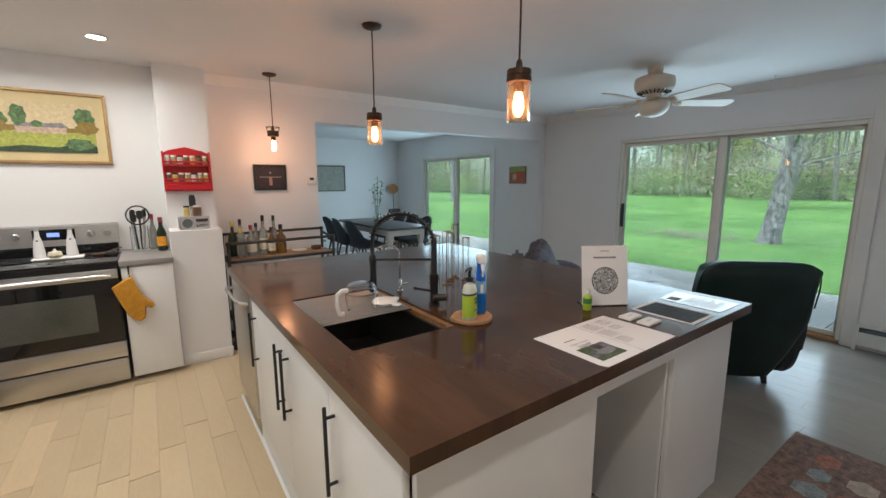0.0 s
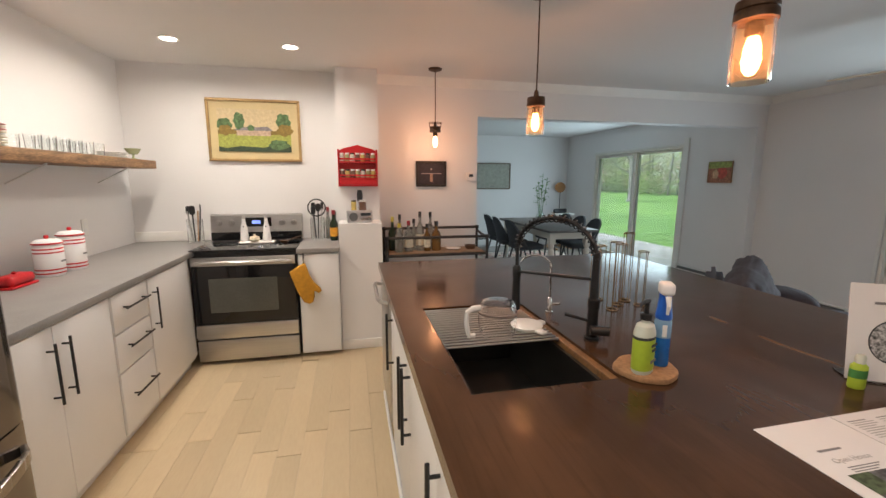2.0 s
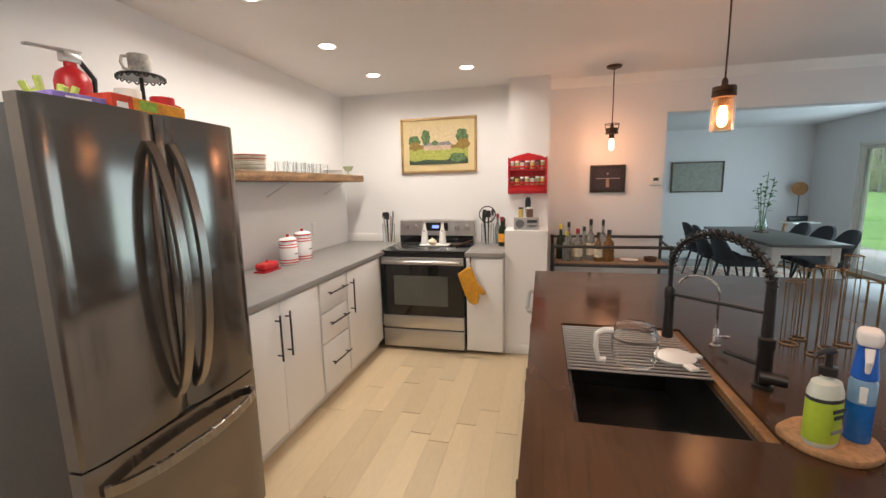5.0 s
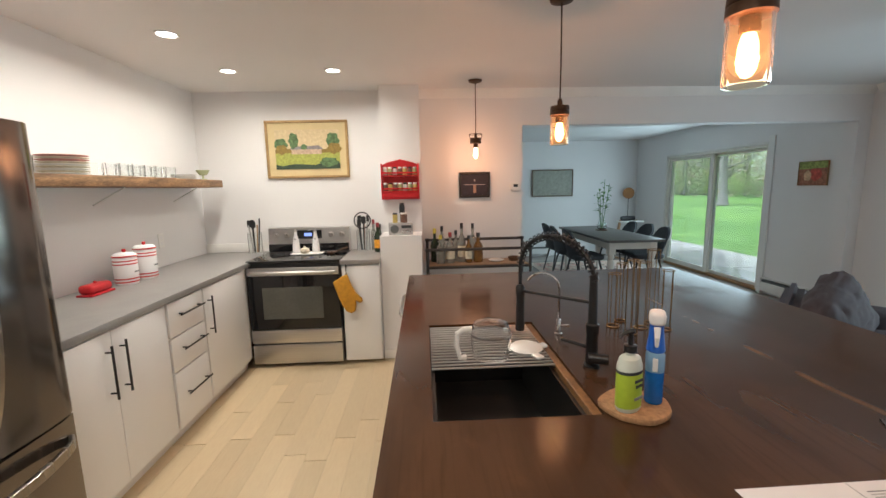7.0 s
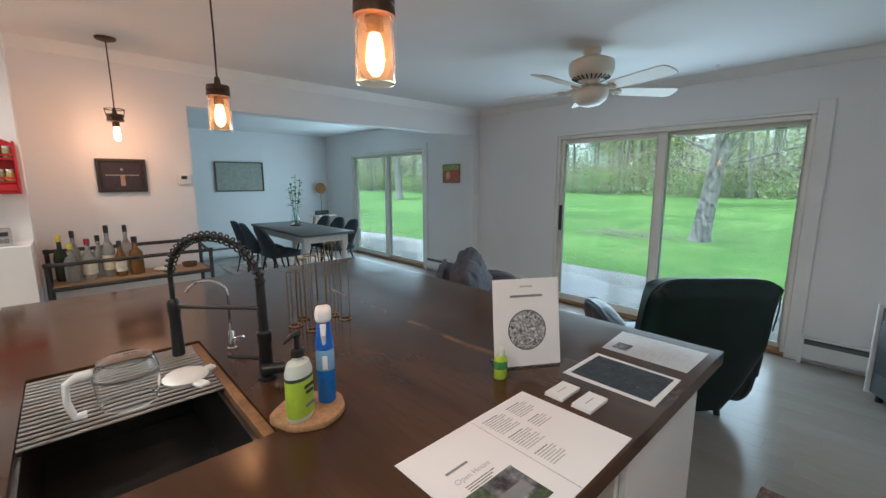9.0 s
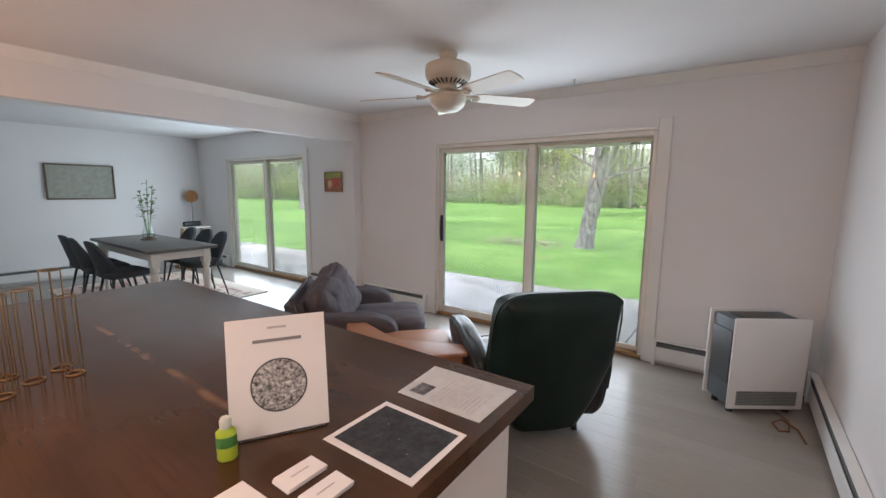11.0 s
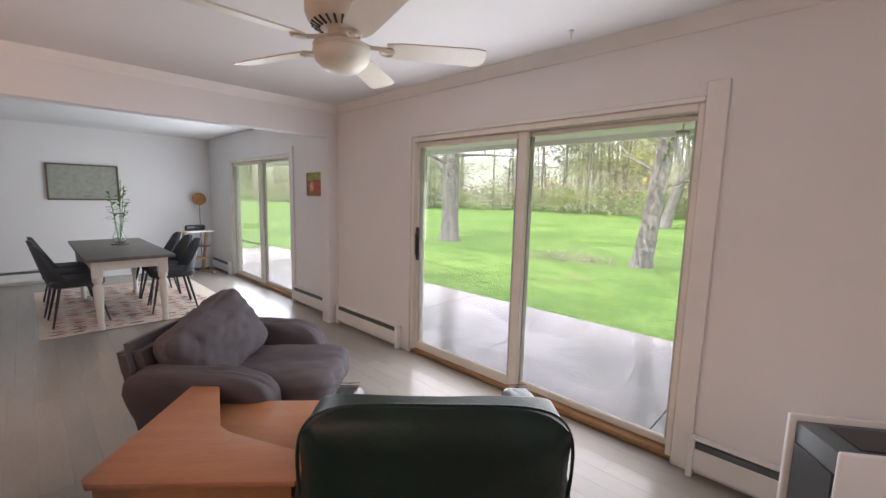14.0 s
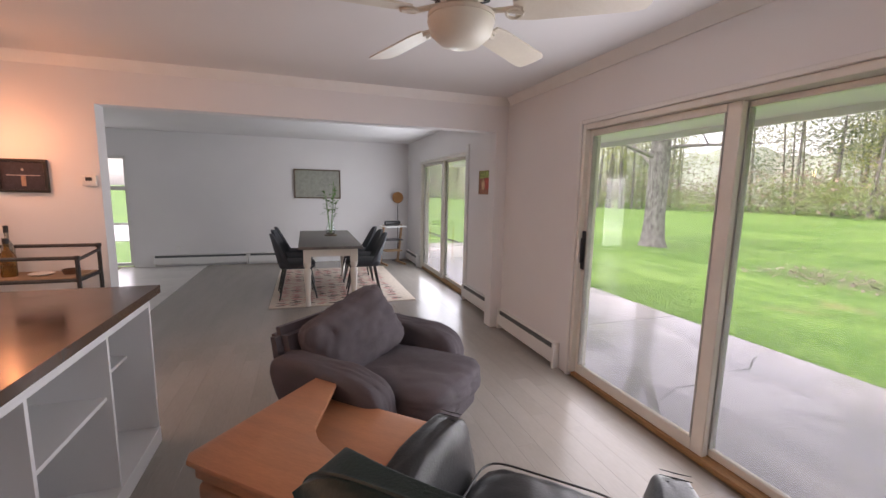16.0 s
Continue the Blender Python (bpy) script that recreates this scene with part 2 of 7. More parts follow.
def butcher_block():
    """Dark stained boards along y: long grain, blotchy stain, handled gloss, one pale sapwood streak."""
    grain, remap, mixed, calc, along, finish = shader("walnut_butcher_block")
    c = mixed(remap(grain(2.6, (3.0, 0.9, 1)), 0.35, 0.65), (0.054, 0.026, 0.0125), (0.080, 0.039, 0.019))
    c = mixed(remap(grain(9.0, (9.0, 0.5, 1), 5, 0.4), 0.45, 0.80, 0.0, 0.55), c, (0.045, 0.020, 0.009))
    c = mixed(remap(grain(14.0, (1, 0.6, 1), 5), 0.58, 0.80, 0.0, 0.22), c, (0.14, 0.066, 0.028))
    bend = calc("ADD", along(0), calc("MULTIPLY", grain(3.0, (0.2, 1, 1), 4), 0.05))
    streak = remap(calc("ABSOLUTE", calc("SUBTRACT", bend, 1.787), 0.0), 0.002, 0.02, 1.0, 0.0)
    ends = calc("MULTIPLY", remap(along(1), 1.05, 1.45), remap(along(1), 2.3, 2.75, 1.0, 0.0))
    broken = calc("MULTIPLY", calc("MULTIPLY", streak, ends), remap(grain(7.0, (0.3, 1, 1), 5), 0.38, 0.62, 0.1, 0.6))
    c = mixed(broken, c, (0.27, 0.155, 0.08))
    smear = grain(5.0, (1, 1, 1), 6, 0.8)
    return finish(c, remap(smear, 0.3, 0.7, 0.11, 0.19), 0.34, grain(14.0, (4, 0.5, 1), 3), 0.02, 0.002)


def lawn():
    """Spring grass: broad growth patches, mown tufts and fine blades, with a few straw tones."""
    grain, remap, mixed, calc, along, finish = shader("lawn_grass")
    c = mixed(remap(grain(0.22, (1, 1, 1), 5), 0.35, 0.65), (0.082, 0.185, 0.036), (0.165, 0.30, 0.070))
    c = mixed(remap(grain(1.7, (1, 1, 1), 6, 0.5), 0.40, 0.64, 0.0, 0.85), c, (0.070, 0.165, 0.029))
    c = mixed(remap(grain(9.0, (1, 1, 1), 6), 0.48, 0.68, 0.0, 0.75), c, (0.185, 0.31, 0.078))
    c = mixed(remap(grain(45.0, (1, 1, 1), 5), 0.52, 0.70, 0.0, 0.6), c, (0.07, 0.16, 0.028))
    c = mixed(remap(grain(0.5, (1, 1, 1), 5, 0.6, (4, 9, 0)), 0.66, 0.76, 0.0, 0.5), c, (0.27, 0.24, 0.12))
    return finish(c, 0.9, 0.1, grain(26.0, (1, 1, 1), 6), 0.5, 0.03)


def wet_concrete():
    """Patio slabs after rain: pale damp cement with darker soaked fields and a smooth film of water."""
    grain, remap, mixed, calc, along, finish = shader("wet_patio_concrete")
    pool = remap(grain(0.75, (1, 0.55, 1), 4, 0.7), 0.42, 0.56)
    c = mixed(pool, (0.48, 0.465, 0.47), (0.30, 0.295, 0.305))
    c = mixed(remap(grain(5.0, (1, 1, 1), 6), 0.45, 0.75, 0.0, 0.5), c, (0.33, 0.315, 0.30))
    c = mixed(remap(grain(60.0, (1, 1, 1), 4), 0.55, 0.75, 0.0, 0.5), c, (0.20, 0.19, 0.18))
    rough = calc("ADD", remap(grain(2.2, (1, 1, 1), 5), 0.35, 0.65, 0.05, 0.16), calc("MULTIPLY", pool, -0.03))
    return finish(c, rough, 0.5, grain(18.0, (1, 1, 1), 5), 0.05, 0.003)


WALL = mat("wall_paint", (0.78, 0.77, 0.765), 0.65, vary=0.02, scale=1.5, bump=0.06, fine=220)
CEILING = mat("ceiling_paint", (0.74, 0.73, 0.72), 0.8, vary=0.025, scale=1.2, bump=0.1, fine=160)
TRIM = mat("trim_paint", (0.80, 0.79, 0.76), 0.4, vary=0.03, scale=5, bump=0.03)
VINYL = mat("door_frame_vinyl", (0.80, 0.77, 0.70), 0.4, vary=0.05, scale=5, bump=0.03)
SEAL = mat("pale_grey_seal", (0.5, 0.5, 0.48), 0.5)
GASKET = mat("grey_gasket", (0.12, 0.13, 0.13), 0.6)
OAK = mat("oak_sill", (0.42, 0.24, 0.11), 0.5, vary=0.25, scale=8, stretch=(12, 1, 12), fine=60)
# the translucent share paints a pale haze over the view outside
PANE = veiled(glass("window_glass", (0.97, 1.0, 0.99), 0.0, 1.45), (0.95, 1.0, 0.99), 0.065)
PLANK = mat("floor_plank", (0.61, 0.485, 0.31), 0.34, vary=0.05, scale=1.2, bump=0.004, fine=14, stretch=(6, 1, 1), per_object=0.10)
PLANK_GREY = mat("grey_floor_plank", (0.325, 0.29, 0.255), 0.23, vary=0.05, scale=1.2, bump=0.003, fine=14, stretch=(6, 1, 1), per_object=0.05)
GROUT = mat("floor_joint", (0.20, 0.16, 0.115), 0.8)
TILE = mat("entry_tile", (0.66, 0.64, 0.60), 0.3, vary=0.06, scale=3, bump=0.04, per_object=0.05)
WHITE = mat("cabinet_white", (0.78, 0.78, 0.78), 0.38, vary=0.02, scale=3, bump=0.02)
BLACK = mat("black_metal", (0.015, 0.015, 0.016), 0.35, vary=0.2, bump=0.03, spec=0.5)
QUARTZ = mat("grey_worktop", (0.27, 0.26, 0.25), 0.35, vary=0.08, scale=7, bump=0.03, fine=140)
STEEL = mat("brushed_steel", (0.55, 0.54, 0.53), 0.3, 1.0, vary=0.06, scale=3, bump=0.04, fine=60, stretch=(1, 1, 30))
DARKSTEEL = mat("black_stainless_steel", (0.185, 0.165, 0.148), 0.12, 0.8, vary=0.04, scale=1.2, bump=0.0025, fine=4.0, stretch=(1, 1, 0.35))
DARKBRUSHED = mat("brushed_dark_steel", (0.28, 0.255, 0.23), 0.27, 1.0, vary=0.08, scale=2, bump=0.01, fine=40.0, stretch=(1, 8, 0.5))
BLACKGLASS = mat("black_glass", (0.01, 0.01, 0.011), 0.06, vary=0.1, bump=0.0)
CHROME = mat("chrome", (0.75, 0.75, 0.75), 0.12, 1.0, vary=0.03, bump=0)
LEATHER = mat("dark_green_leather", (0.006, 0.018, 0.014), 0.42, vary=0.25, scale=5, bump=0.25, fine=160, spec=0.32)
BLACKLEATHER = mat("black_leather", (0.009, 0.0095, 0.010), 0.36, vary=0.2, scale=5, bump=0.3, fine=120)
GREYCLOTH = mat("grey_upholstery", (0.085, 0.072, 0.08), 0.9, vary=0.16, scale=4, bump=0.35, fine=260)
CHAIRCLOTH = mat("charcoal_upholstery", (0.045, 0.05, 0.058), 0.75, vary=0.15, scale=6, bump=0.3, fine=240)
CHERRY = mat("cherry_wood", (0.38, 0.165, 0.08), 0.42, vary=0.10, scale=2.5, bump=0.01, fine=30, stretch=(1, 8, 3))
BLACKWOOD = mat("black_stained_wood", (0.02, 0.016, 0.014), 0.4, vary=0.2, scale=8)
WOODDARK = mat("dark_wood", (0.10, 0.05, 0.025), 0.5, vary=0.3, scale=4, stretch=(6, 1, 1))
SHELFWOOD = mat("rough_shelf_wood", (0.25, 0.145, 0.07), 0.65, vary=0.4, scale=5, bump=0.3, fine=40, stretch=(6, 1, 6), second=(0.11, 0.06, 0.03))
GREYTOP = mat("grey_brown_tabletop", (0.12, 0.11, 0.10), 0.42, vary=0.2, scale=3, bump=0.08, fine=40, stretch=(8, 1, 1))
CREAMPAINT = mat("cream_paint", (0.72, 0.69, 0.62), 0.5, vary=0.04)
FANWHITE = mat("aged_white_enamel", (0.66, 0.60, 0.50), 0.4, vary=0.05, scale=6, bump=0.02)
BUTCHER = butcher_block()
CONCRETE = wet_concrete()
GRASS = lawn()
BARK = mat("tree_bark", (0.21, 0.20, 0.19), 0.95, vary=0.6, scale=8, bump=1.0, fine=16, stretch=(1.6, 1.6, 0.8), second=(0.05, 0.043, 0.04))
RED = mat("red_paint", (0.50, 0.012, 0.018), 0.35, vary=0.1)
PAPER = mat("white_paper", (0.80, 0.79, 0.79), 0.7, vary=0.02, scale=6, bump=0.02)
INK = mat("printed_ink", (0.22, 0.22, 0.23), 0.8, vary=0.1)
DARKINK = mat("dark_print", (0.03, 0.035, 0.04), 0.6, vary=0.3, scale=20)
GOLD = mat("antique_gold_wire", (0.34, 0.22, 0.10), 0.42, 1.0, vary=0.1, bump=0.02)
LGREEN = mat("lime_label", (0.42, 0.56, 0.04), 0.5, vary=0.06, scale=12)

# ---- structure ----
T = 0.15


def wall(name, boxes, label):
    bm = bmesh.new()
    for a, b in boxes:
        box(a, b, bm=bm)
    return setting(name, bm, WALL, label)


XE2 = XE + 0.055   # the dining room's east wall stands a little further out
wall("wall_north", [((XW - T, YN, 0), (OPEN_X0, YN + T, CEIL)), ((OPEN_X0, YN, OPEN_Z), (OPEN_X1, YN + T, CEIL)), ((OPEN_X1, YN, 0), (XE, YN + T, CEIL))], "white painted wall with a wide opening to the dining room")
wall("wall_west", [((XW - T, -1.7, 0), (XW, YN, CEIL))], "white painted kitchen wall")
wall("wall_east", [((XE, YS - T, 0), (XE + T, SL1[0], CEIL)), ((XE, SL1[0], SL_Z), (XE + T, SL1[1], CEIL)), ((XE, SL1[1], 0), (XE + T, YN, CEIL)), ((XE, YN, 0), (XE + T, YN + T, CEIL))], "white painted wall with a sliding glass door")
wall("wall_dining_east", [((XE2, YN + T, 0), (XE2 + T, SL2[0], CEIL)), ((XE2, SL2[0], SL_Z), (XE2 + T, SL2[1], CEIL)), ((XE2, SL2[1], 0), (XE2 + T, YD + T, CEIL))], "white painted dining room wall with a sliding glass door")
WX0, WX1 = -0.55, 0.2
wall("wall_dining_north", [((-1.2, YD, 0), (WX0, YD + T, CEIL)), ((WX0, YD, 1.95), (WX1, YD + T, CEIL)), ((WX1, YD, 0), (XE2, YD + T, CEIL))], "white painted dining room wall")
wall("wall_dining_west", [((-1.2 - T, YN + T, 0), (-1.2, YD + T, CEIL))], "white painted entry wall")
wall("wall_south", [((1.35, YS - T, 0), (XE, YS, CEIL)), ((1.2, -1.7, 0), (1.35, YS, CEIL)), ((XW - T, -1.7 - T, 0), (1.35, -1.7, CEIL))], "white painted wall")
COLX0, COLX1, COLY = 0.262, 0.618, 4.2
wall("chimney_column", [((COLX0, COLY, 0), (COLX1, YN, CEIL))], "white boxed-in column")
wall("half_wall", [((COLX0 - 0.006, 3.885, 0), (COLX1 - 0.006, COLY, 1.092))], "white half-height boxed ledge")
setting("ceiling", box((XW - T, -1.85, CEIL), (XE2 + T, YD + T, CEIL + 0.12)), CEILING, "white painted ceiling")
setting("floor", box((XW - T, -1.85, -0.12), (XE2 + T, YD + T, -0.004)), GROUT, "pale wood-look plank floor")


def moulding(name, pts):
    """Crown moulding along a wall run: a sloped strip under the ceiling."""
    (x0, y0), (x1, y1), (nx, ny) = pts
    bm = bmesh.new()
    prof = [(0, -0.075), (0.012, -0.075), (0.022, -0.05), (0.05, -0.018), (0.055, 0.0), (0, 0.0)]
    a = [bm.verts.new((x0 + nx * d, y0 + ny * d, CEIL + h)) for d, h in prof]
    b = [bm.verts.new((x1 + nx * d, y1 + ny * d, CEIL + h)) for d, h in prof]
    for i in range(len(prof)):
        bm.faces.new((a[i], a[(i + 1) % len(prof)], b[(i + 1) % len(prof)], b[i]))
    bm.faces.new(a)
    bm.faces.new(b)
    bmesh.ops.recalc_face_normals(bm, faces=bm.faces[:])
    return setting(name, bm, TRIM, "white crown moulding")


moulding("crown_trim_1", ((COLX1, YN), (XE, YN), (0, -1)))
moulding("crown_trim_2", ((XE, YS), (XE, YN - 0.056), (-1, 0)))
setting("baseboard_1", box((COLX0 - 0.006, 3.87, 0), (COLX1, 3.884, 0.085), 0.004), TRIM, "white baseboard")
setting("baseboard_2", box((COLX1 + 0.002, YN - 0.014, 0), (OPEN_X0, YN - 0.001, 0.085), 0.004), TRIM, "white baseboard")


def slider(name, wall_x, y0, y1, z1, fixed_first, label):
    """A two-panel sliding glass door seen from inside: frame, fixed panel, sliding panel, sill."""
    door = setting(name, box((wall_x + 0.02, y0, 0.0), (wall_x + 0.13, y1, 0.035), 0.004), OAK, label)
    j = 0.032
    bm = bmesh.new()
    for a, b in (((wall_x - 0.005, y0, 0.035), (wall_x + 0.14, y0 + j, z1)), ((wall_x - 0.005, y1 - j, 0.035), (wall_x + 0.14, y1, z1)), ((wall_x - 0.005, y0 + j, z1 - 0.04), (wall_x + 0.14, y1 - j, z1))):
        box(a, b, 0.004, 1, bm)
    part("door_frame", bm, VINYL, door)
    mid = y0 + (y1 - y0) * 0.495
    for k, (p, q, x) in enumerate(((y0 + j, mid + 0.03, wall_x + 0.085), (mid - 0.035, y1 - j, wall_x + 0.035))):
        s0, s1 = (0.022, 0.06) if k == 0 else (0.078, 0.036)   # stiles at p and at q
        rail, foot = (0.03, 0.045) if k == 0 else (0.045, 0.075)
        bm = bmesh.new()
        z0, z2 = 0.037, z1 - 0.042
        for a, b in (((x, p, z0), (x + 0.04, p + s0, z2)), ((x, q - s1, z0), (x + 0.04, q, z2)), ((x, p + s0, z0), (x + 0.04, q - s1, z0 + foot)), ((x, p + s0, z2 - rail), (x + 0.04, q - s1, z2))):
            box(a, b, 0.005, 1, bm)
        leaf = part("sliding_panel" if k else "fixed_panel", bm, VINYL, door)
        bm = bmesh.new()
        for a, b in (((x - 0.002, p + s0, z0 + foot), (x + 0.042, p + s0 + 0.008, z2 - rail)), ((x - 0.002, q - s1 - 0.008, z0 + foot), (x + 0.042, q - s1, z2 - rail))):
            box(a, b, bm=bm)
        part("gasket", bm, SEAL, leaf)
        pane = part("pane", box((x + 0.017, p + s0 - 0.005, z0 + foot - 0.005), (x + 0.023, q - s1 + 0.005, z2 - rail + 0.005)), PANE, leaf)
        pane.visible_shadow = False
        if k == fixed_first:
            yy = q - 0.018 if k else p + 0.012
            h = box((x - 0.03, yy - 0.012, 0.93), (x - 0.002, yy + 0.012, 1.13), 0.008, 2)
            box((x - 0.012, yy - 0.02, 0.88), (x - 0.001, yy + 0.02, 1.18), 0.004, 1, h)
            part("door_handle", h, BLACK, leaf)
    bm = bmesh.new()
    c = 0.1
    for a, b in (((wall_x - 0.018, y0 - c, 0), (wall_x - 0.001, y0 - 0.001, z1 + c)), ((wall_x - 0.018, y1 + 0.001, 0), (wall_x - 0.001, y1 + 0.03, z1 + 0.03)), ((wall_x - 0.018, y0, z1 + 0.001), (wall_x - 0.001, y1, z1 + 0.03))):
        box(a, b, 0.004, 1, bm)
    part("casing", bm, TRIM, door)
    return door


slider("door_1", XE, SL1[0], SL1[1], SL_Z, 1, "off-white sliding glass patio door with an oak sill")
slider("door_2", XE2, SL2[0], SL2[1], SL_Z, 0, "white sliding glass patio door of the dining room")

# ---- outside ----
LAWN = -0.10
g = bmesh.new()
nx, ny = 70, 90
grid = {}
for i in range(nx):
    for j in range(ny):
        u, v = i / (nx - 1), j / (ny - 1)
        x = 7.6 + 2400 * u ** 4.2 if i else 7.6
        y = -1200 + 2400 * (0.5 + 0.5 * math.copysign(abs(2 * v - 1) ** 3.2, 2 * v - 1))
        h = 0.05 * noise.noise(Vector((x * 0.25, y * 0.25, 0))) if x < 120 and i > 1 else 0.0
        grid[i, j] = g.verts.new((x, y, LAWN + h - (0.0 if x < 14 else 0.06)))
for i in range(nx - 1):
    for j in range(ny - 1):
        g.faces.new((grid[i, j], grid[i + 1, j], grid[i + 1, j + 1], grid[i, j + 1]))
setting("ground", g, GRASS, "bright green spring lawn")
back = bmesh.new()
for a, b in (((-900, -900, -0.5), (-1.7, 900, -0.16)), ((-1.7, YD + 0.16, -0.5), (7.6, 900, -0.16)), ((-1.7, -900, -0.5), (7.6, -2.0, -0.16))):
    box(a, b, bm=back)
setting("ground_behind", back, GRASS, "grass around the house")
pat = bmesh.new()
for y0, y1 in ((-2.0, 1.15), (1.158, 4.4), (4.408, 7.6), (7.608, 12.0)):
    box((XE2 + T + 0.01, y0, -0.3), (7.62, y1, LAWN + 0.02), 0.006, 1, pat)
setting("patio", pat, CONCRETE, "wet grey concrete patio slabs")
crack = tube([(5.62, 2.72, LAWN + 0.0205), (5.95, 2.86, LAWN + 0.0205), (6.2, 2.84, LAWN + 0.0205), (6.55, 2.98, LAWN + 0.0205), (6.9, 2.95, LAWN + 0.0205), (7.2, 3.12, LAWN + 0.0205), (7.6, 3.2, LAWN + 0.0205)], [0.004, 0.005, 0.008, 0.005, 0.009, 0.006, 0.004], 6)
for v in crack.verts:
    v.co.z = LAWN + 0.0203 + (v.co.z - LAWN - 0.0205) * 0.1
setting("patio_crack", crack, GASKET, "thin dark crack across the patio")
sof = box((XE2 + T, -3, 2.04), (XE2 + T + 1.05, YD + 0.5, 2.11))
setting("soffit", sof, TRIM, "white painted roof overhang")
setting("fascia_trim", box((XE2 + T + 1.05, -3, 1.99), (XE2 + T + 1.08, YD + 0.5, 2.2), 0.004), TRIM, "white fascia board")
setting("roof", box((XW - 0.6, -3, CEIL + 0.13), (XE2 + T + 1.2, YD + 0.6, CEIL + 0.2)), GASKET, "dark roof above the rooms")


setting("driveway", box((-14, 14.5, -0.5), (7.0, 21.0, -0.145)), CONCRETE, "pale grey driveway beyond the entry")


# ---- floor pieces ----
floor = bpy.data.objects["floor"]
TILE_X = 1.36


def plank_mesh(name, w, l, material, h=0.0044):
    gap = 0.0007 if name == "plank" else 0.0003
    me = bpy.data.meshes.new(name)
    open_end = 0.005 if name == "plank" and w > 0.12 and int(l * 1000) % 4 == 0 else gap / 2   # here and there a joint has opened
    bm = box((gap / 2, gap / 2, -0.004), (w - gap / 2, l - open_end, h - 0.0044), 0.0005, 1)
    bm.to_mesh(me)
    bm.free()
    me.materials.append(material)
    return me


PW, PL = 0.127, 1.2
plank_data = {}


def lay(name, x, y, w, l, material):
    key = (name, round(w, 3), round(l, 3))
    if key not in plank_data:
        plank_data[key] = plank_mesh(name, w, l, material)
    ob = new(name, plank_data[key])
    ob.location = (x, y, 0)
    ob.parent = floor


rnd = random.Random(5)

# ---- kitchen: recessed lights, pendants ----
WARM = (1.0, 0.86, 0.70)
BULB = glow("warm_filament_bulb", (1.0, 0.57, 0.25), 11.0)
LED = glow("recessed_led", (1.0, 0.86, 0.70), 14)
# amber tint and translucent share put the bulb's glow into clear jar glass
JAR = veiled(glass("jar_glass", (1.0, 0.84, 0.62), 0.0, 1.12), (1.0, 0.75, 0.5), 0.012)


def recessed(x, y):
    t = thing("recessed_light", pose(x, y, CEIL), "round white recessed ceiling light, switched on; four of seven are added", "ceiling light", "recessed lights of the kitchen")
    part("ring", lathe([(0.049, -0.001), (0.066, -0.001), (0.066, -0.005), (0.06, -0.008), (0.052, -0.005), (0.049, -0.002)], n=28), TRIM, t)
    part("lens", lathe([(0.048, -0.0015), (0.048, -0.004), (0.02, -0.006)], n=24), LED, t)
    lamp = bpy.data.lights.new("recessed_lamp", "AREA")
    lamp.shape, lamp.size, lamp.energy, lamp.color = "DISK", 0.11, 8.0, WARM
    lamp.spread = radians(165)
    o = new("recessed_lamp", lamp)
    o.matrix_world = pose(x, y, CEIL - 0.02)
    return t


# three far lights are known; those below y 2.9 are unseen additions for brightness
for x, y in ((-0.817, 2.228), (-0.817, 2.978), (-0.817, 3.73), (-0.03, 3.735), (-0.817, 0.73), (-0.03, 0.73), (0.72, 0.15)):
    recessed(x, y)


def pendant(x, y, shade):
    t = thing("pendant_lamp", pose(x, y, 0), "bronze pendant lamp, glowing bulb in a glass jar" if shade else "bronze pendant lamp with a bare glowing filament bulb", "pendant lamp", "pendant lamps over the island")
    z = 1.84 if shade else 1.868      # underside of the cap
    part("canopy", lathe([(0.0, CEIL - 0.022), (0.02, CEIL - 0.026), (0.055, CEIL - 0.014), (0.06, CEIL - 0.001), (0.0, CEIL - 0.001)], n=24), BRONZE, t)
    part("cord", tube([(0, 0, CEIL - 0.02), (0.002, 0.001, 2.1), (0, 0, z + 0.07)], 0.004, 8), BRONZE, t)
    part("cap", lathe([(0.008, z + 0.085), (0.012, z + 0.075), (0.014, z + 0.052), (0.046, z + 0.048), (0.048, z + 0.028), (0.045, z + 0.025), (0.048, z + 0.021), (0.0485, z + 0.002), (0.02, z)], n=28), BRONZE, t)
    part("socket", lathe([(0.02, z), (0.021, z - 0.028), (0.017, z - 0.034)], n=16), BRONZE, t)
    bulb = part("bulb", lathe([(0.011, z - 0.03), (0.015, z - 0.042), (0.019, z - 0.06), (0.0205, z - 0.09), (0.0185, z - 0.112), (0.010, z - 0.126), (0.002, z - 0.129)], n=20), BULB, t, "glowing amber filament bulb")
    bulb.visible_shadow = False
    if shade:
        j = part("jar", lathe([(0.042, z), (0.045, z - 0.006), (0.0465, z - 0.14), (0.0445, z - 0.143), (0.043, z - 0.14), (0.0415, z - 0.008), (0.04, z - 0.002)], n=32, close=False), JAR, t, "clear glass jar shade")
        j.visible_shadow = False
    else:
        part("wire_ring", tube([(0.055 * math.cos(a), 0.055 * math.sin(a), 1.948) for a in rows_of(25, 0, 2 * math.pi)], 0.003, 6), BRONZE, t)
        for s in (-1, 1):
            part("wire_arm", rod((0.055 * s, 0, 1.948), (0.046 * s, 0, 1.9), 0.003, n=6), BRONZE, t)
    lamp = bpy.data.lights.new("pendant_bulb_light", "POINT")
    lamp.energy, lamp.color, lamp.shadow_soft_size = 4.2, (1.0, 0.38, 0.15), 0.025
    o = new("pendant_bulb_light", lamp)
    o.location = (x, y, z - 0.09)
    return t


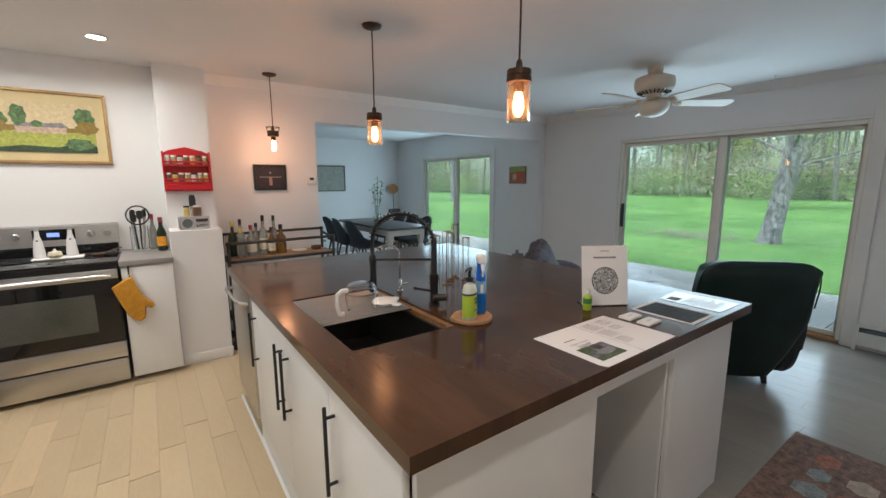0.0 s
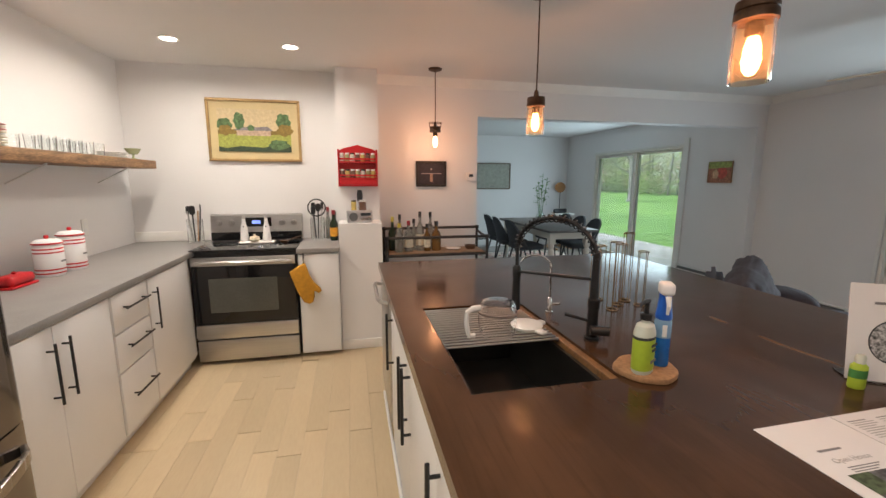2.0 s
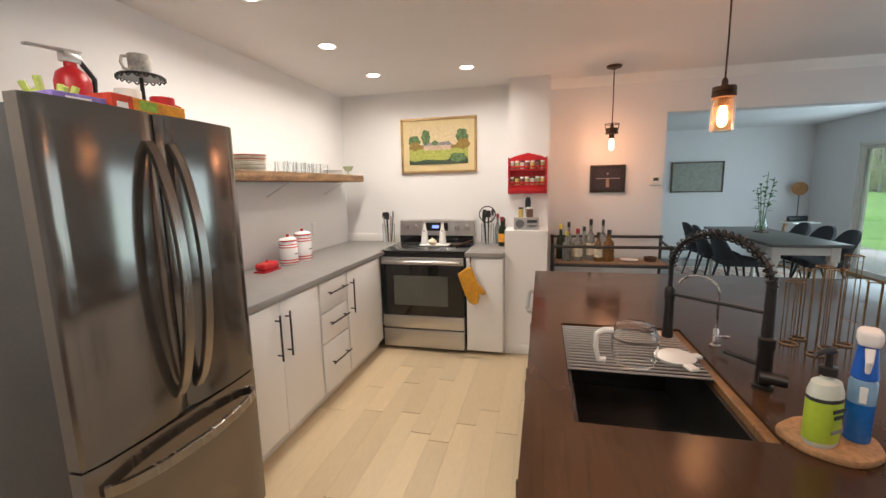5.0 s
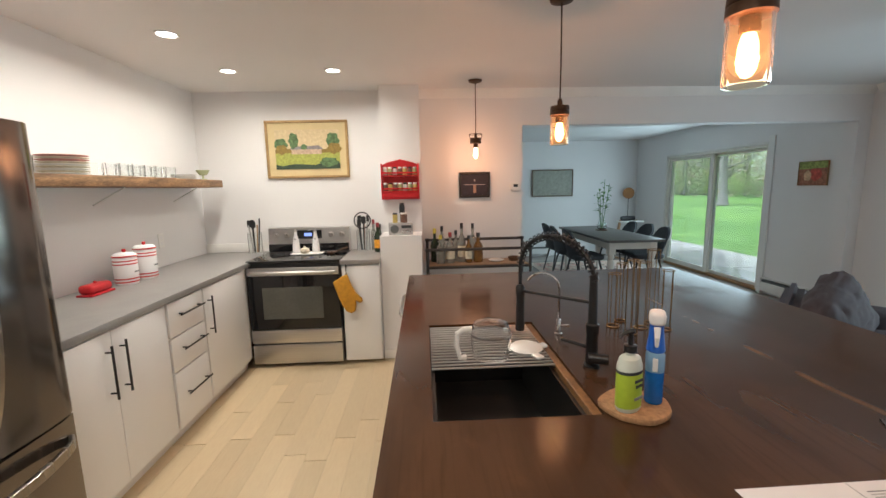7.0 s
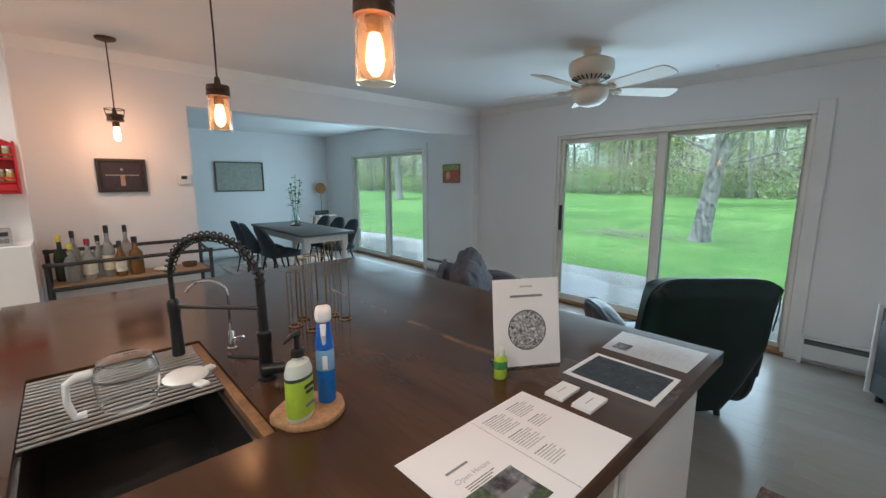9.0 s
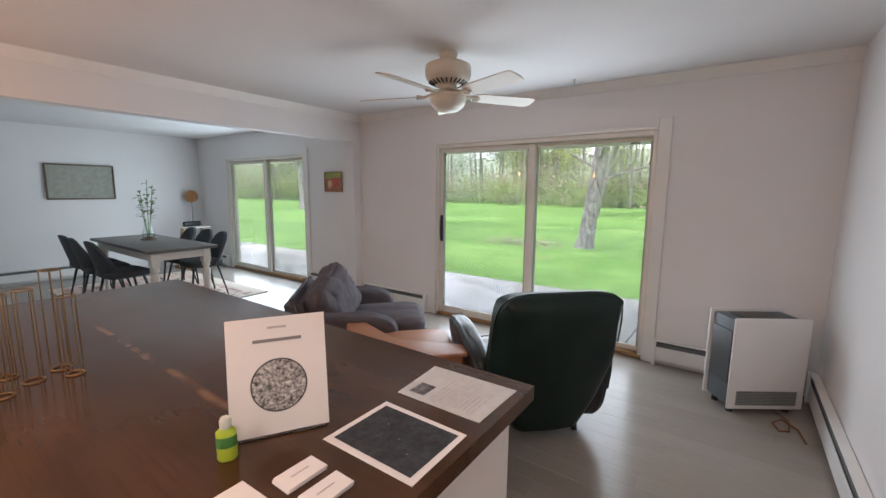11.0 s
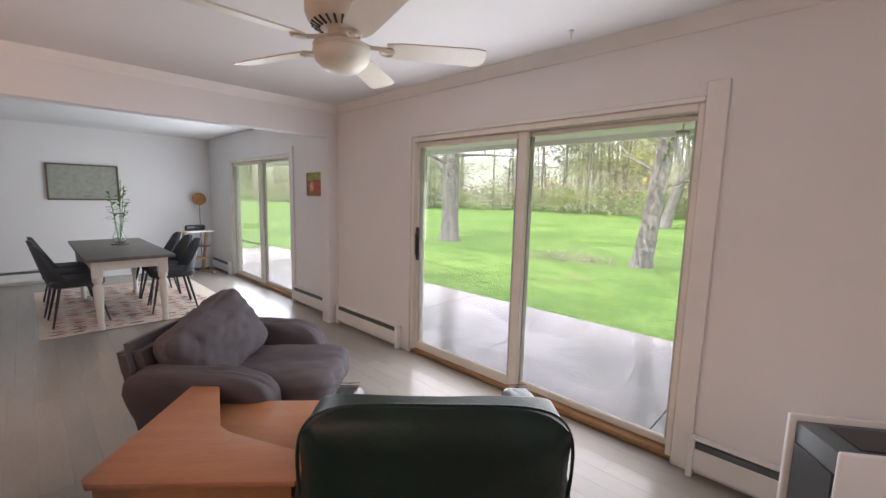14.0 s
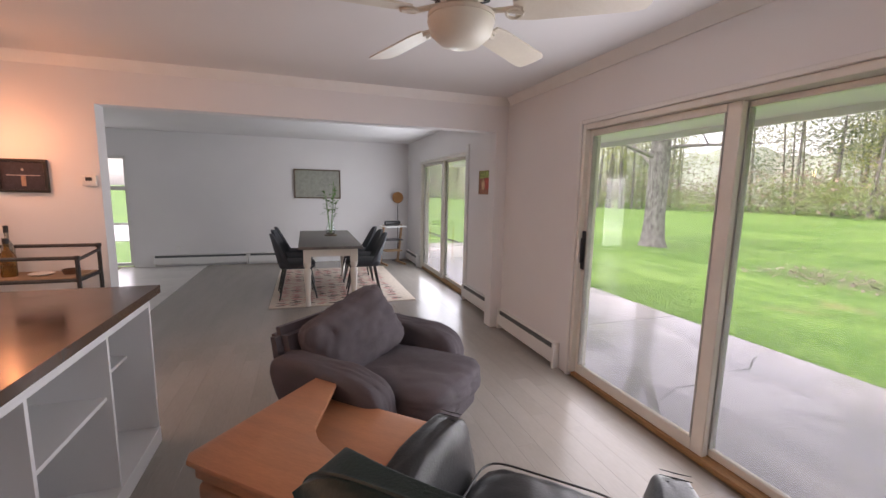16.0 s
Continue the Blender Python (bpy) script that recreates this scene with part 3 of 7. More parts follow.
BRONZE = mat("aged_bronze", (0.075, 0.04, 0.022), 0.45, 0.6, vary=0.3, scale=30)
pendant(1.108, 4.07, False)
pendant(1.345, 2.53, True)
pendant(1.355, 1.30, True)


# ---- kitchen: cabinets ----
def bar_handle(bm_at, axis, length, r=0.0055, out=0.032, normal=(1, 0, 0)):
    """A round black bar handle on two posts, centred at bm_at."""
    c, a, n = Vector(bm_at), Vector(axis).normalized(), Vector(normal).normalized()
    bm = rod(c + n * out - a * length / 2, c + n * out + a * length / 2, r, n=10)
    for s in (-1, 1):
        p = c + a * s * length * 0.38
        rod(p, p + n * out, r * 0.85, n=8, bm=bm)
    return bm


def cabinet(name, a, b, normal, fronts, label):
    """A base unit: body from a to b; fronts are (u0, u1, z0, z1, handle) along its front, handle 'v0', 'v1', 'h' or ''."""
    t = thing(name, pose(0, 0, 0), label, "cabinet")
    nx_, ny_ = normal
    part("body", box(a, b, 0.002, 1), WHITE, t)
    if nx_:
        front = b[0] if nx_ > 0 else a[0]
        u0, u1 = a[1], b[1]
    else:
        front = b[1] if ny_ > 0 else a[1]
        u0, u1 = a[0], b[0]
    for (p, q, z0, z1, h) in fronts:
        g_ = 0.0018
        th = 0.019
        if nx_:
            xa, xb = (front + 0.0005, front + th) if nx_ > 0 else (front - th, front - 0.0005)
            d = part("drawer" if h == "h" else "door", box((xa, p + g_, z0 + g_), (xb, q - g_, z1 - g_), 0.0025, 2), WHITE, t)
            face = xb if nx_ > 0 else xa
            mk = lambda u, z: (face, u, z)
            ax = (0, 1, 0)
        else:
            ya, yb = (front + 0.0005, front + th) if ny_ > 0 else (front - th, front - 0.0005)
            d = part("drawer" if h == "h" else "door", box((p + g_, ya, z0 + g_), (q - g_, yb, z1 - g_), 0.0025, 2), WHITE, t)
            face = yb if ny_ > 0 else ya
            mk = lambda u, z: (u, face, z)
            ax = (1, 0, 0)
        if h == "h":
            part("handle", bar_handle(mk((p + q) / 2 + 0.02, (z0 + z1) / 2 + 0.02), ax, 0.26, normal=(nx_, ny_, 0)), BLACK, d, "black bar handle")
        elif h:
            u = p + 0.045 if h == "v0" else q - 0.045
            part("handle", bar_handle(mk(u, z1 - 0.19), (0, 0, 1), 0.26, normal=(nx_, ny_, 0)), BLACK, d, "black bar handle")
    return t


FX = -0.852   # front of the west run
cabinet("base_cabinet", (XW + 0.01, 1.89, 0.09), (FX, 2.70, 0.872), (1, 0), [(1.895, 2.285, 0.1, 0.866, "v1"), (2.285, 2.69, 0.1, 0.866, "v0")], "white two-door base cabinet with black bar handles")
cabinet("drawer_cabinet", (XW + 0.01, 2.705, 0.09), (FX, 3.085, 0.872), (1, 0), [(2.71, 3.08, 0.66, 0.866, "h"), (2.71, 3.08, 0.45, 0.655, "h"), (2.71, 3.08, 0.1, 0.445, "h")], "white base cabinet with three drawers and black bar handles")
cabinet("base_cabinet", (XW + 0.01, 3.09, 0.09), (FX, 3.79, 0.872), (1, 0), [(3.095, 3.70, 0.1, 0.866, "v0")], "white corner base cabinet with a black bar handle")
cabinet("base_cabinet", (-0.066, 3.80, 0.03), (0.252, YN - 0.005, 0.872), (0, -1), [(-0.06, 0.248, 0.04, 0.866, "")], "narrow white base cabinet beside the stove")
setting("baseboard_3", box((XW + 0.01, 1.9, 0.0), (FX - 0.05, 3.79, 0.088)), TRIM, "recessed toe kick")
wt = solid("worktop", box((XW + 0.003, 1.88, 0.874), (FX + 0.035, YN - 0.004, 0.915), 0.004, 2), QUARTZ, "grey composite kitchen worktop along the wall", "worktop")
box_ = box((-0.072, 3.765, 0.874), (0.256, YN - 0.004, 0.915), 0.004, 2)
solid("worktop", box_, QUARTZ, "short grey worktop beside the stove", "worktop")
setting("backsplash_trim", box((XW + 0.003, YN - 0.02, 0.916), (-0.85, YN - 0.004, 1.0), 0.003), TRIM, "white backsplash strip")

# island
IX0, IX1, IY0, IY1 = 0.527, 2.338, 0.765, 3.10
BX0, BX1, BY0, BY1 = 0.552, 2.285, 0.815, 3.09
SX0, SX1, SY0, SY1 = 0.647, 1.085, 1.33, 2.06
isl = thing("kitchen_island", pose(0, 0, 0), "white kitchen island with a sink, cabinet doors and open shelves", "kitchen island")
zt = TOP - 0.043
sh = 0.018
# carcass panels
part("side_panel", box((BX0 + 0.02, BY0, 0.0), (1.25, BY0 + 0.02, zt), 0.002, 1), WHITE, isl)
part("side_panel", box((1.75, BY0, 0.0), (BX1, BY0 + 0.02, zt), 0.002, 1), WHITE, isl)
part("header_panel", box((1.25, BY0, zt - 0.085), (1.75, BY0 + 0.02, zt), 0.002, 1), WHITE, isl)
part("niche_panel", box((1.25, BY0 + 0.02, 0.0), (1.27, BY0 + 0.62, zt), 0.002, 1), WHITE, isl)
part("niche_panel", box((1.73, BY0 + 0.02, 0.0), (1.75, BY0 + 0.62, zt), 0.002, 1), WHITE, isl)
part("niche_back", box((1.27, BY0 + 0.6, 0.0), (1.73, BY0 + 0.62, zt), 0.002, 1), WHITE, isl)
part("back_panel", box((BX0 + 0.02, BY1 - 0.02, 0.0), (BX1, BY1, zt), 0.002, 1), WHITE, isl)
part("divider_panel", box((1.9, BY0 + 0.62, 0.0), (1.92, BY1 - 0.02, zt), 0.002, 1), WHITE, isl)
part("side_panel", box((1.92, BY0 + 0.6, 0.0), (BX1, BY0 + 0.62, zt), 0.002, 1), WHITE, isl)
part("toe_kick", box((BX0 + 0.004, BY0 + 0.02, 0.0), (BX0 + 0.02, 2.5, 0.1), 0.003, 1), WHITE, isl)
part("quarter_round", box((BX0 - 0.014, BY0 + 0.02, 0.0), (BX0 + 0.003, 3.07, 0.018), 0.007, 3), WHITE, isl)
part("front_rail", box((BX0 + 0.021, BY0 + 0.02, zt - 0.03), (BX0 + 0.04, BY1 - 0.02, zt), 0.001, 1), WHITE, isl)
for p, q, h in ((0.84, 1.315, "v1"), (1.315, 1.83, "v1"), (1.83, 2.36, "v0"),):
    d = part("door", box((BX0, p + 0.002, 0.105), (BX0 + 0.02, q - 0.002, zt - 0.006), 0.0025, 2), WHITE, isl)
    u = q - 0.05 if h == "v1" else p + 0.05
    part("handle", bar_handle((BX0, u, zt - 0.235), (0, 0, 1), 0.30, r=0.0065, normal=(-1, 0, 0)), BLACK, d, "black bar handle")
d = part("door", box((BX0, 2.362, 0.105), (BX0 + 0.02, 2.498, zt - 0.006), 0.0025, 2), WHITE, isl)
part("handle", bar_handle((BX0, 2.405, zt - 0.235), (0, 0, 1), 0.30, r=0.0065, normal=(-1, 0, 0)), BLACK, d, "black bar handle")
# open shelves on the living-room side
for y in (BY0 + 0.62, 2.0, 2.56):
    part("shelf_divider", box((1.92, y, 0.09), (BX1 - 0.001, y + sh, zt - 0.07), 0.001, 1), WHITE, isl)
for y0, y1, z, x1 in ((1.455, 2.0, 0.44, 0.02), (2.018, 2.56, 0.515, 0.02), (2.578, BY1 - 0.02, 0.515, 0.12)):
    part("shelf", box((1.92, y0 + 0.001, z), (BX1 - x1, y1 - 0.001, z + sh), 0.001, 1), WHITE, isl)
part("face_rail", box((BX1 - 0.02, BY0 + 0.62, zt - 0.07), (BX1 + 0.002, BY1 - 0.02, zt), 0.001, 1), WHITE, isl)
part("plinth", box((1.92, BY0 + 0.62, 0.0), (BX1 + 0.012, BY1 - 0.02, 0.09), 0.002, 1), WHITE, isl)
part("side_panel", box((BX1 - 0.02, BY0 + 0.021, 0.0), (BX1 + 0.001, BY0 + 0.6, zt), 0.001, 1), WHITE, isl)
# butcher block round the sink cut-out, in four joined lengths
wtop = solid("butcher_block_top", bmesh.new(), BUTCHER, "dark stained walnut butcher block island top with a sink cut-out", "worktop")
me = wtop.data
bm = bmesh.new()
for a, b in (((IX0, IY0), (SX0, IY1)), ((SX1, IY0), (IX1, IY1)), ((SX0, IY0), (SX1, SY0)), ((SX0, SY1), (SX1, IY1))):
    v = [[bm.verts.new((x, y, z)) for x, y in ((a[0], a[1]), (b[0], a[1]), (b[0], b[1]), (a[0], b[1]))] for z in (zt, TOP)]
    bm.faces.new(v[0][::-1])
    bm.faces.new(v[1])
# outer and inner skirts
for ring, flip in (([(IX0, IY0), (IX1, IY0), (IX1, IY1), (IX0, IY1)], False), ([(SX0, SY0), (SX1, SY0), (SX1, SY1), (SX0, SY1)], True)):
    for k in range(4):
        p, q = ring[k], ring[(k + 1) % 4]
        f = [bm.verts.new((*p, zt)), bm.verts.new((*q, zt)), bm.verts.new((*q, TOP)), bm.verts.new((*p, TOP))]
        bm.faces.new(f[::-1] if flip else f)
bm.to_mesh(me)
bm.free()

sink = thing("kitchen_sink", pose(0, 0, 0), "black undermount workstation sink set into the island", "sink")
SINKM = mat("black_composite_sink", (0.011, 0.010, 0.009), 0.42, vary=0.3, bump=0.06)
for nm, a, b in (("basin_side", (SX0, SY0, 0.66), (SX0 + 0.012, SY1, TOP - 0.012)), ("basin_side", (SX1 - 0.04, SY0, 0.66), (SX1 - 0.028, SY1, TOP - 0.03)), ("basin_end", (SX0 + 0.012, SY0, 0.66), (SX1 - 0.04, SY0 + 0.012, TOP - 0.012)), ("basin_end", (SX0 + 0.012, SY1 - 0.012, 0.66), (SX1 - 0.04, SY1, TOP - 0.012)), ("basin_floor", (SX0, SY0, 0.65), (SX1 - 0.028, SY1, 0.66))):
    part(nm, box(a, b), SINKM, sink)
part("drain", lathe([(0.0, 0.665), (0.05, 0.665), (0.055, 0.661), (0.0, 0.661)], (0.86, 1.55, 0), 20), CHROME, sink)
part("ledge", box((SX1 - 0.028, SY0, TOP - 0.04), (SX1 - 0.001, SY1, TOP - 0.008), 0.002, 1), mat("worn_wood_ledge", (0.18, 0.09, 0.032), 0.45, vary=0.4, scale=9), sink, "worn brown ledge")


# ---- dishwasher and stove ----
dw = thing("dishwasher", pose(0, 0, 0), "stainless steel dishwasher built into the island", "dishwasher")
part("body", box((BX0 + 0.025, 2.505, 0.1), (1.1, 3.065, zt - 0.004), 0.002, 1), STEEL, dw)
part("door", box((BX0 - 0.012, 2.503, 0.12), (BX0 + 0.024, 3.066, zt - 0.008), 0.004, 2), STEEL, dw)
part("handle", tube([(BX0 - 0.012, 2.56, 0.79), (BX0 - 0.05, 2.57, 0.80), (BX0 - 0.06, 2.62, 0.8), (BX0 - 0.06, 2.95, 0.8), (BX0 - 0.05, 3.0, 0.8), (BX0 - 0.012, 3.01, 0.79)], 0.011, 10), STEEL, dw)

STX0, STX1, STY = -0.838, -0.08, 3.785
stove = thing("stove", pose(0, 0, 0), "stainless steel and black glass electric range", "stove")
part("body", box((STX0, STY + 0.03, 0.03), (STX1, YN - 0.03, 0.90), 0.003, 1), mat("dark_enamel", (0.04, 0.04, 0.042), 0.4), stove)
part("cooktop", box((STX0 - 0.006, STY - 0.005, 0.902), (STX1 + 0.006, YN - 0.11, 0.922), 0.005, 2), BLACKGLASS, stove, "black glass cooktop")
for cx, cy, r in ((-0.64, 3.95, 0.1), (-0.28, 3.95, 0.085), (-0.64, 4.17, 0.075), (-0.28, 4.17, 0.09)):
    part("burner_ring", lathe([(r, 0.9225), (r + 0.004, 0.9228), (r + 0.008, 0.9225)], (cx, cy, 0), 32, close=False), GASKET, stove)
door = part("oven_door", box((STX0 + 0.004, STY - 0.02, 0.335), (STX1 - 0.004, STY + 0.028, 0.865), 0.012, 3), BLACKGLASS, stove, "black glass oven door")
part("window", box((-0.72, STY - 0.0225, 0.43), (-0.225, STY - 0.02, 0.70), 0.001, 1), mat("oven_window", (0.09, 0.095, 0.085), 0.08, vary=0.1, bump=0), door)
part("trim", box((STX0 + 0.004, STY - 0.024, 0.80), (STX1 - 0.004, STY - 0.018, 0.868), 0.004, 2), STEEL, door)
part("handle", tube([(STX0 + 0.04, STY - 0.02, 0.82), (STX0 + 0.045, STY - 0.06, 0.826), (STX0 + 0.09, STY - 0.066, 0.83), (STX1 - 0.09, STY - 0.066, 0.83), (STX1 - 0.045, STY - 0.06, 0.826), (STX1 - 0.04, STY - 0.02, 0.82)], 0.014, 12), STEEL, door)
part("lower_trim", box((STX0 + 0.004, STY - 0.018, 0.215), (STX1 - 0.004, STY + 0.028, 0.333), 0.006, 2), STEEL, stove)
part("drawer", box((STX0 + 0.004, STY - 0.018, 0.035), (STX1 - 0.004, STY + 0.028, 0.205), 0.008, 2), STEEL, stove)
bm = bmesh.new()
prof = [(YN - 0.11, 0.92), (YN - 0.02, 0.92), (YN - 0.02, 1.145), (YN - 0.06, 1.15), (YN - 0.085, 1.14), (YN - 0.10, 1.0)]
va = [bm.verts.new((STX0, y, z)) for y, z in prof]
vb = [bm.verts.new((STX1, y, z)) for y, z in prof]
for i in range(6):
    bm.faces.new((va[i], va[(i + 1) % 6], vb[(i + 1) % 6], vb[i]))
bm.faces.new(va)
bm.faces.new(vb)
bmesh.ops.recalc_face_normals(bm, faces=bm.faces[:])
panel = part("control_panel", bm, STEEL, stove)
part("lower_panel", box((STX0 + 0.005, YN - 0.118, 0.924), (STX1 - 0.005, YN - 0.112, 0.995)), BLACKGLASS, panel)
part("display", box((-0.58, YN - 0.102, 1.04), (-0.34, YN - 0.092, 1.12), 0.003, 1), BLACKGLASS, panel)
part("clock", box((-0.5, YN - 0.1035, 1.065), (-0.43, YN - 0.1022, 1.095)), glow("blue_clock", (0.25, 0.35, 0.9), 0.8), panel)
for kx in (-0.77, -0.67, -0.25, -0.15):
    k = bmesh.new()
    rod((kx, YN - 0.093, 1.075), (kx, YN - 0.12, 1.073), 0.026, 0.022, 20, k)
    box((kx - 0.004, YN - 0.13, 1.052), (kx + 0.004, YN - 0.118, 1.096), 0.002, 1, k)
    part("knob", k, STEEL, panel)

# ---- refrigerator ----
FRX, FRY0, FRY1, FRZ = -0.655, 1.145, 1.86, 1.73
fr = thing("refrigerator", pose(0, 0, 0), "black stainless french door refrigerator", "refrigerator")
part("body", box((XW + 0.03, FRY0 + 0.01, 0.02), (FRX - 0.075, FRY1 - 0.01, FRZ - 0.02), 0.006, 2), mat("dark_grey_cabinet", (0.06, 0.06, 0.062), 0.4), fr)


def bowed(y0, y1, z0, z1, x0, x1, bulge):
    """A door slab with a gently bowed front and rounded edges."""
    bm = bmesh.new()
    n = 12
    cols = []
    for i in range(n + 1):
        u = i / n
        y = y0 + (y1 - y0) * u
        e = min(u, 1 - u) * (y1 - y0)
        lip = 0.012 * max(0, 1 - e / 0.012) ** 2
        cols.append([bm.verts.new((x1 + bulge * (1 - (2 * u - 1) ** 2) - lip, y, z)) for z in (z0, z1)] + [bm.verts.new((x0, y, z)) for z in (z0, z1)])
    for a, b in zip(cols, cols[1:]):
        bm.faces.new((a[0], b[0], b[1], a[1]))
        bm.faces.new((a[2], a[3], b[3], b[2]))
        bm.faces.new((a[1], b[1], b[3], a[3]))
        bm.faces.new((a[0], a[2], b[2], b[0]))
    bm.faces.new((cols[0][0], cols[0][1], cols[0][3], cols[0][2]))
    bm.faces.new((cols[-1][0], cols[-1][2], cols[-1][3], cols[-1][1]))
    bmesh.ops.recalc_face_normals(bm, faces=bm.faces[:])
    return bm


ymid = 1.505
for y0, y1 in ((FRY0, ymid - 0.003), (ymid + 0.003, FRY1)):
    d = part("door", bowed(y0, y1, 0.705, FRZ, FRX - 0.07, FRX - 0.012, 0.012), DARKSTEEL, fr)
    s = -1 if y0 < 1.3 else 1
    yy = ymid + s * 0.042
    hb = ribbon([(FRX - 0.006 + 0.085 * math.sin(math.pi * u) ** 0.62, yy, 0.775 + 0.86 * u) for u in rows_of(19, 0, 1)], (0, 1, 0), 0.036, 0.017)
    part("handle", hb, DARKBRUSHED, d, "broad curved dark steel handle")
d = part("freezer_drawer", bowed(FRY0, FRY1, 0.06, 0.695, FRX - 0.07, FRX - 0.012, 0.014), DARKSTEEL, fr)
part("handle", ribbon([(FRX - 0.006 + 0.08 * math.sin(math.pi * u) ** 0.55, FRY0 + 0.04 + (FRY1 - FRY0 - 0.08) * u, 0.615) for u in rows_of(19, 0, 1)], (0, 0, 1), 0.036, 0.017), DARKBRUSHED, d, "broad curved dark steel handle")
part("gap_seal", box((FRX - 0.06, FRY0 + 0.01, 0.693), (FRX - 0.03, FRY1 - 0.01, 0.707)), GASKET, fr)
part("badge", box((FRX - 0.012, FRY1 - 0.12, FRZ - 0.085), (FRX - 0.008, FRY1 - 0.06, FRZ - 0.06), 0.001, 1), CHROME, fr)

# ---- living room: chairs, table, heater, fan ----
def cushion(size, crown=0.35, n=10, seed=0, wrinkle=0.006):
    """A soft pillow-like block: rounded, domed and slightly uneven."""
    t = bmesh.new()
    bmesh.ops.create_cube(t, size=2.0)
    bmesh.ops.subdivide_edges(t, edges=t.edges[:], cuts=n, use_grid_fill=True)
    for v in t.verts:
        c = v.co.copy()
        p = 5.0
        norm = (abs(c.x) ** p + abs(c.y) ** p + abs(c.z) ** p) ** (1 / p)
        c = c / norm
        dome = 1 - crown * (max(abs(c.x), abs(c.y)) ** 3)
        c.z *= dome
        w = noise.noise(Vector((c.x * 2.3 + seed, c.y * 2.3, c.z * 2))) + 0.5 * noise.noise(Vector((c.x * 6 + seed, c.y * 6, c.z * 5)))
        w -= 0.5 * max(0.0, 1 - abs(noise.noise(Vector((c.x * 1.3 + seed * 2, c.y * 1.9, 0.4)))) / 0.14)
        v.co = Vector((c.x * size[0] / 2, c.y * size[1] / 2, c.z * size[2] / 2)) + c.normalized() * w * wrinkle
    return t


def grey_armchair(m):
    """Faces local +x; origin on the floor under its middle."""
    t = thing("armchair", m, "dark grey fabric armchair with rounded arms and a loose cushion", "armchair")
    part("base", box((-0.40, -0.34, 0.14), (0.46, 0.34, 0.29), 0.04, 4), GREYCLOTH, t)
    part("seat", cushion((0.87, 0.64, 0.23), 0.16, 26, 1, 0.012), GREYCLOTH, t).matrix_local = pose(0.11, 0, 0.365, 0, -3, 0)
    bm = bmesh.new()
    prof = [(-0.34, 0.16), (-0.47, 0.50), (-0.50, 0.69), (-0.38, 0.70), (-0.24, 0.16)]
    va = [bm.verts.new((x, -0.44, z)) for x, z in prof]
    vb = [bm.verts.new((x, 0.44, z)) for x, z in prof]
    for i in range(len(prof)):
        bm.faces.new((va[i], va[(i + 1) % len(prof)], vb[(i + 1) % len(prof)], vb[i]))
    bm.faces.new(va)
    bm.faces.new(vb)
    bmesh.ops.recalc_face_normals(bm, faces=bm.faces[:])
    bmesh.ops.bevel(bm, geom=bm.edges[:], offset=0.045, segments=4, affect="EDGES")
    part("backrest", bm, GREYCLOTH, t)
    for s in (-1, 1):
        bm = cushion((0.74, 0.215, 0.45), 0.0, 22, 7 + s, 0.009)   # a plump arm, full at the front, sagging a little
        for v in bm.verts:
            v.co.x += -0.055 + 0.35 * max(0.0, 0.1 - v.co.z) * max(0.0, -v.co.x) / 0.37
            v.co.z += 0.35
            if v.co.z > 0.3:
                v.co.z += 0.035 * max(0.0, -v.co.x) - 0.05 * max(0.0, v.co.x - 0.1) / 0.27
                v.co.y += s * 0.02 * (v.co.z - 0.3) / 0.3
            else:
                v.co.y -= s * 0.03 * (0.3 - v.co.z) / 0.2
            v.co.y += s * 0.395
        part("arm", bm, GREYCLOTH, t)
    face = Vector((0.86, -0.30, 0.42)).normalized()   # the cushion leans back into the corner, one corner up
    across = Vector((0, 0, 1)).cross(face).normalized()
    rise = face.cross(across)
    lie = Matrix((across, rise, face)).transposed().to_4x4() @ Matrix.Rotation(radians(20), 4, "Z")
    lie.translation = (-0.18, -0.06, 0.60)
    part("back_cushion", cushion((0.60, 0.43, 0.24), 0.30, 26, 5, 0.017), GREYCLOTH, t, "plump dark grey cushion").matrix_local = lie
    for x in (-0.36, 0.28):
        for y in (-0.40, 0.42):
            part("leg", rod((x, y, 0.15), (x * 1.04, y * 1.04, 0.0), 0.024, 0.013), WOODDARK, t)
    return t


grey_armchair(pose(3.546, 2.81, 0, 0, 0, -46))


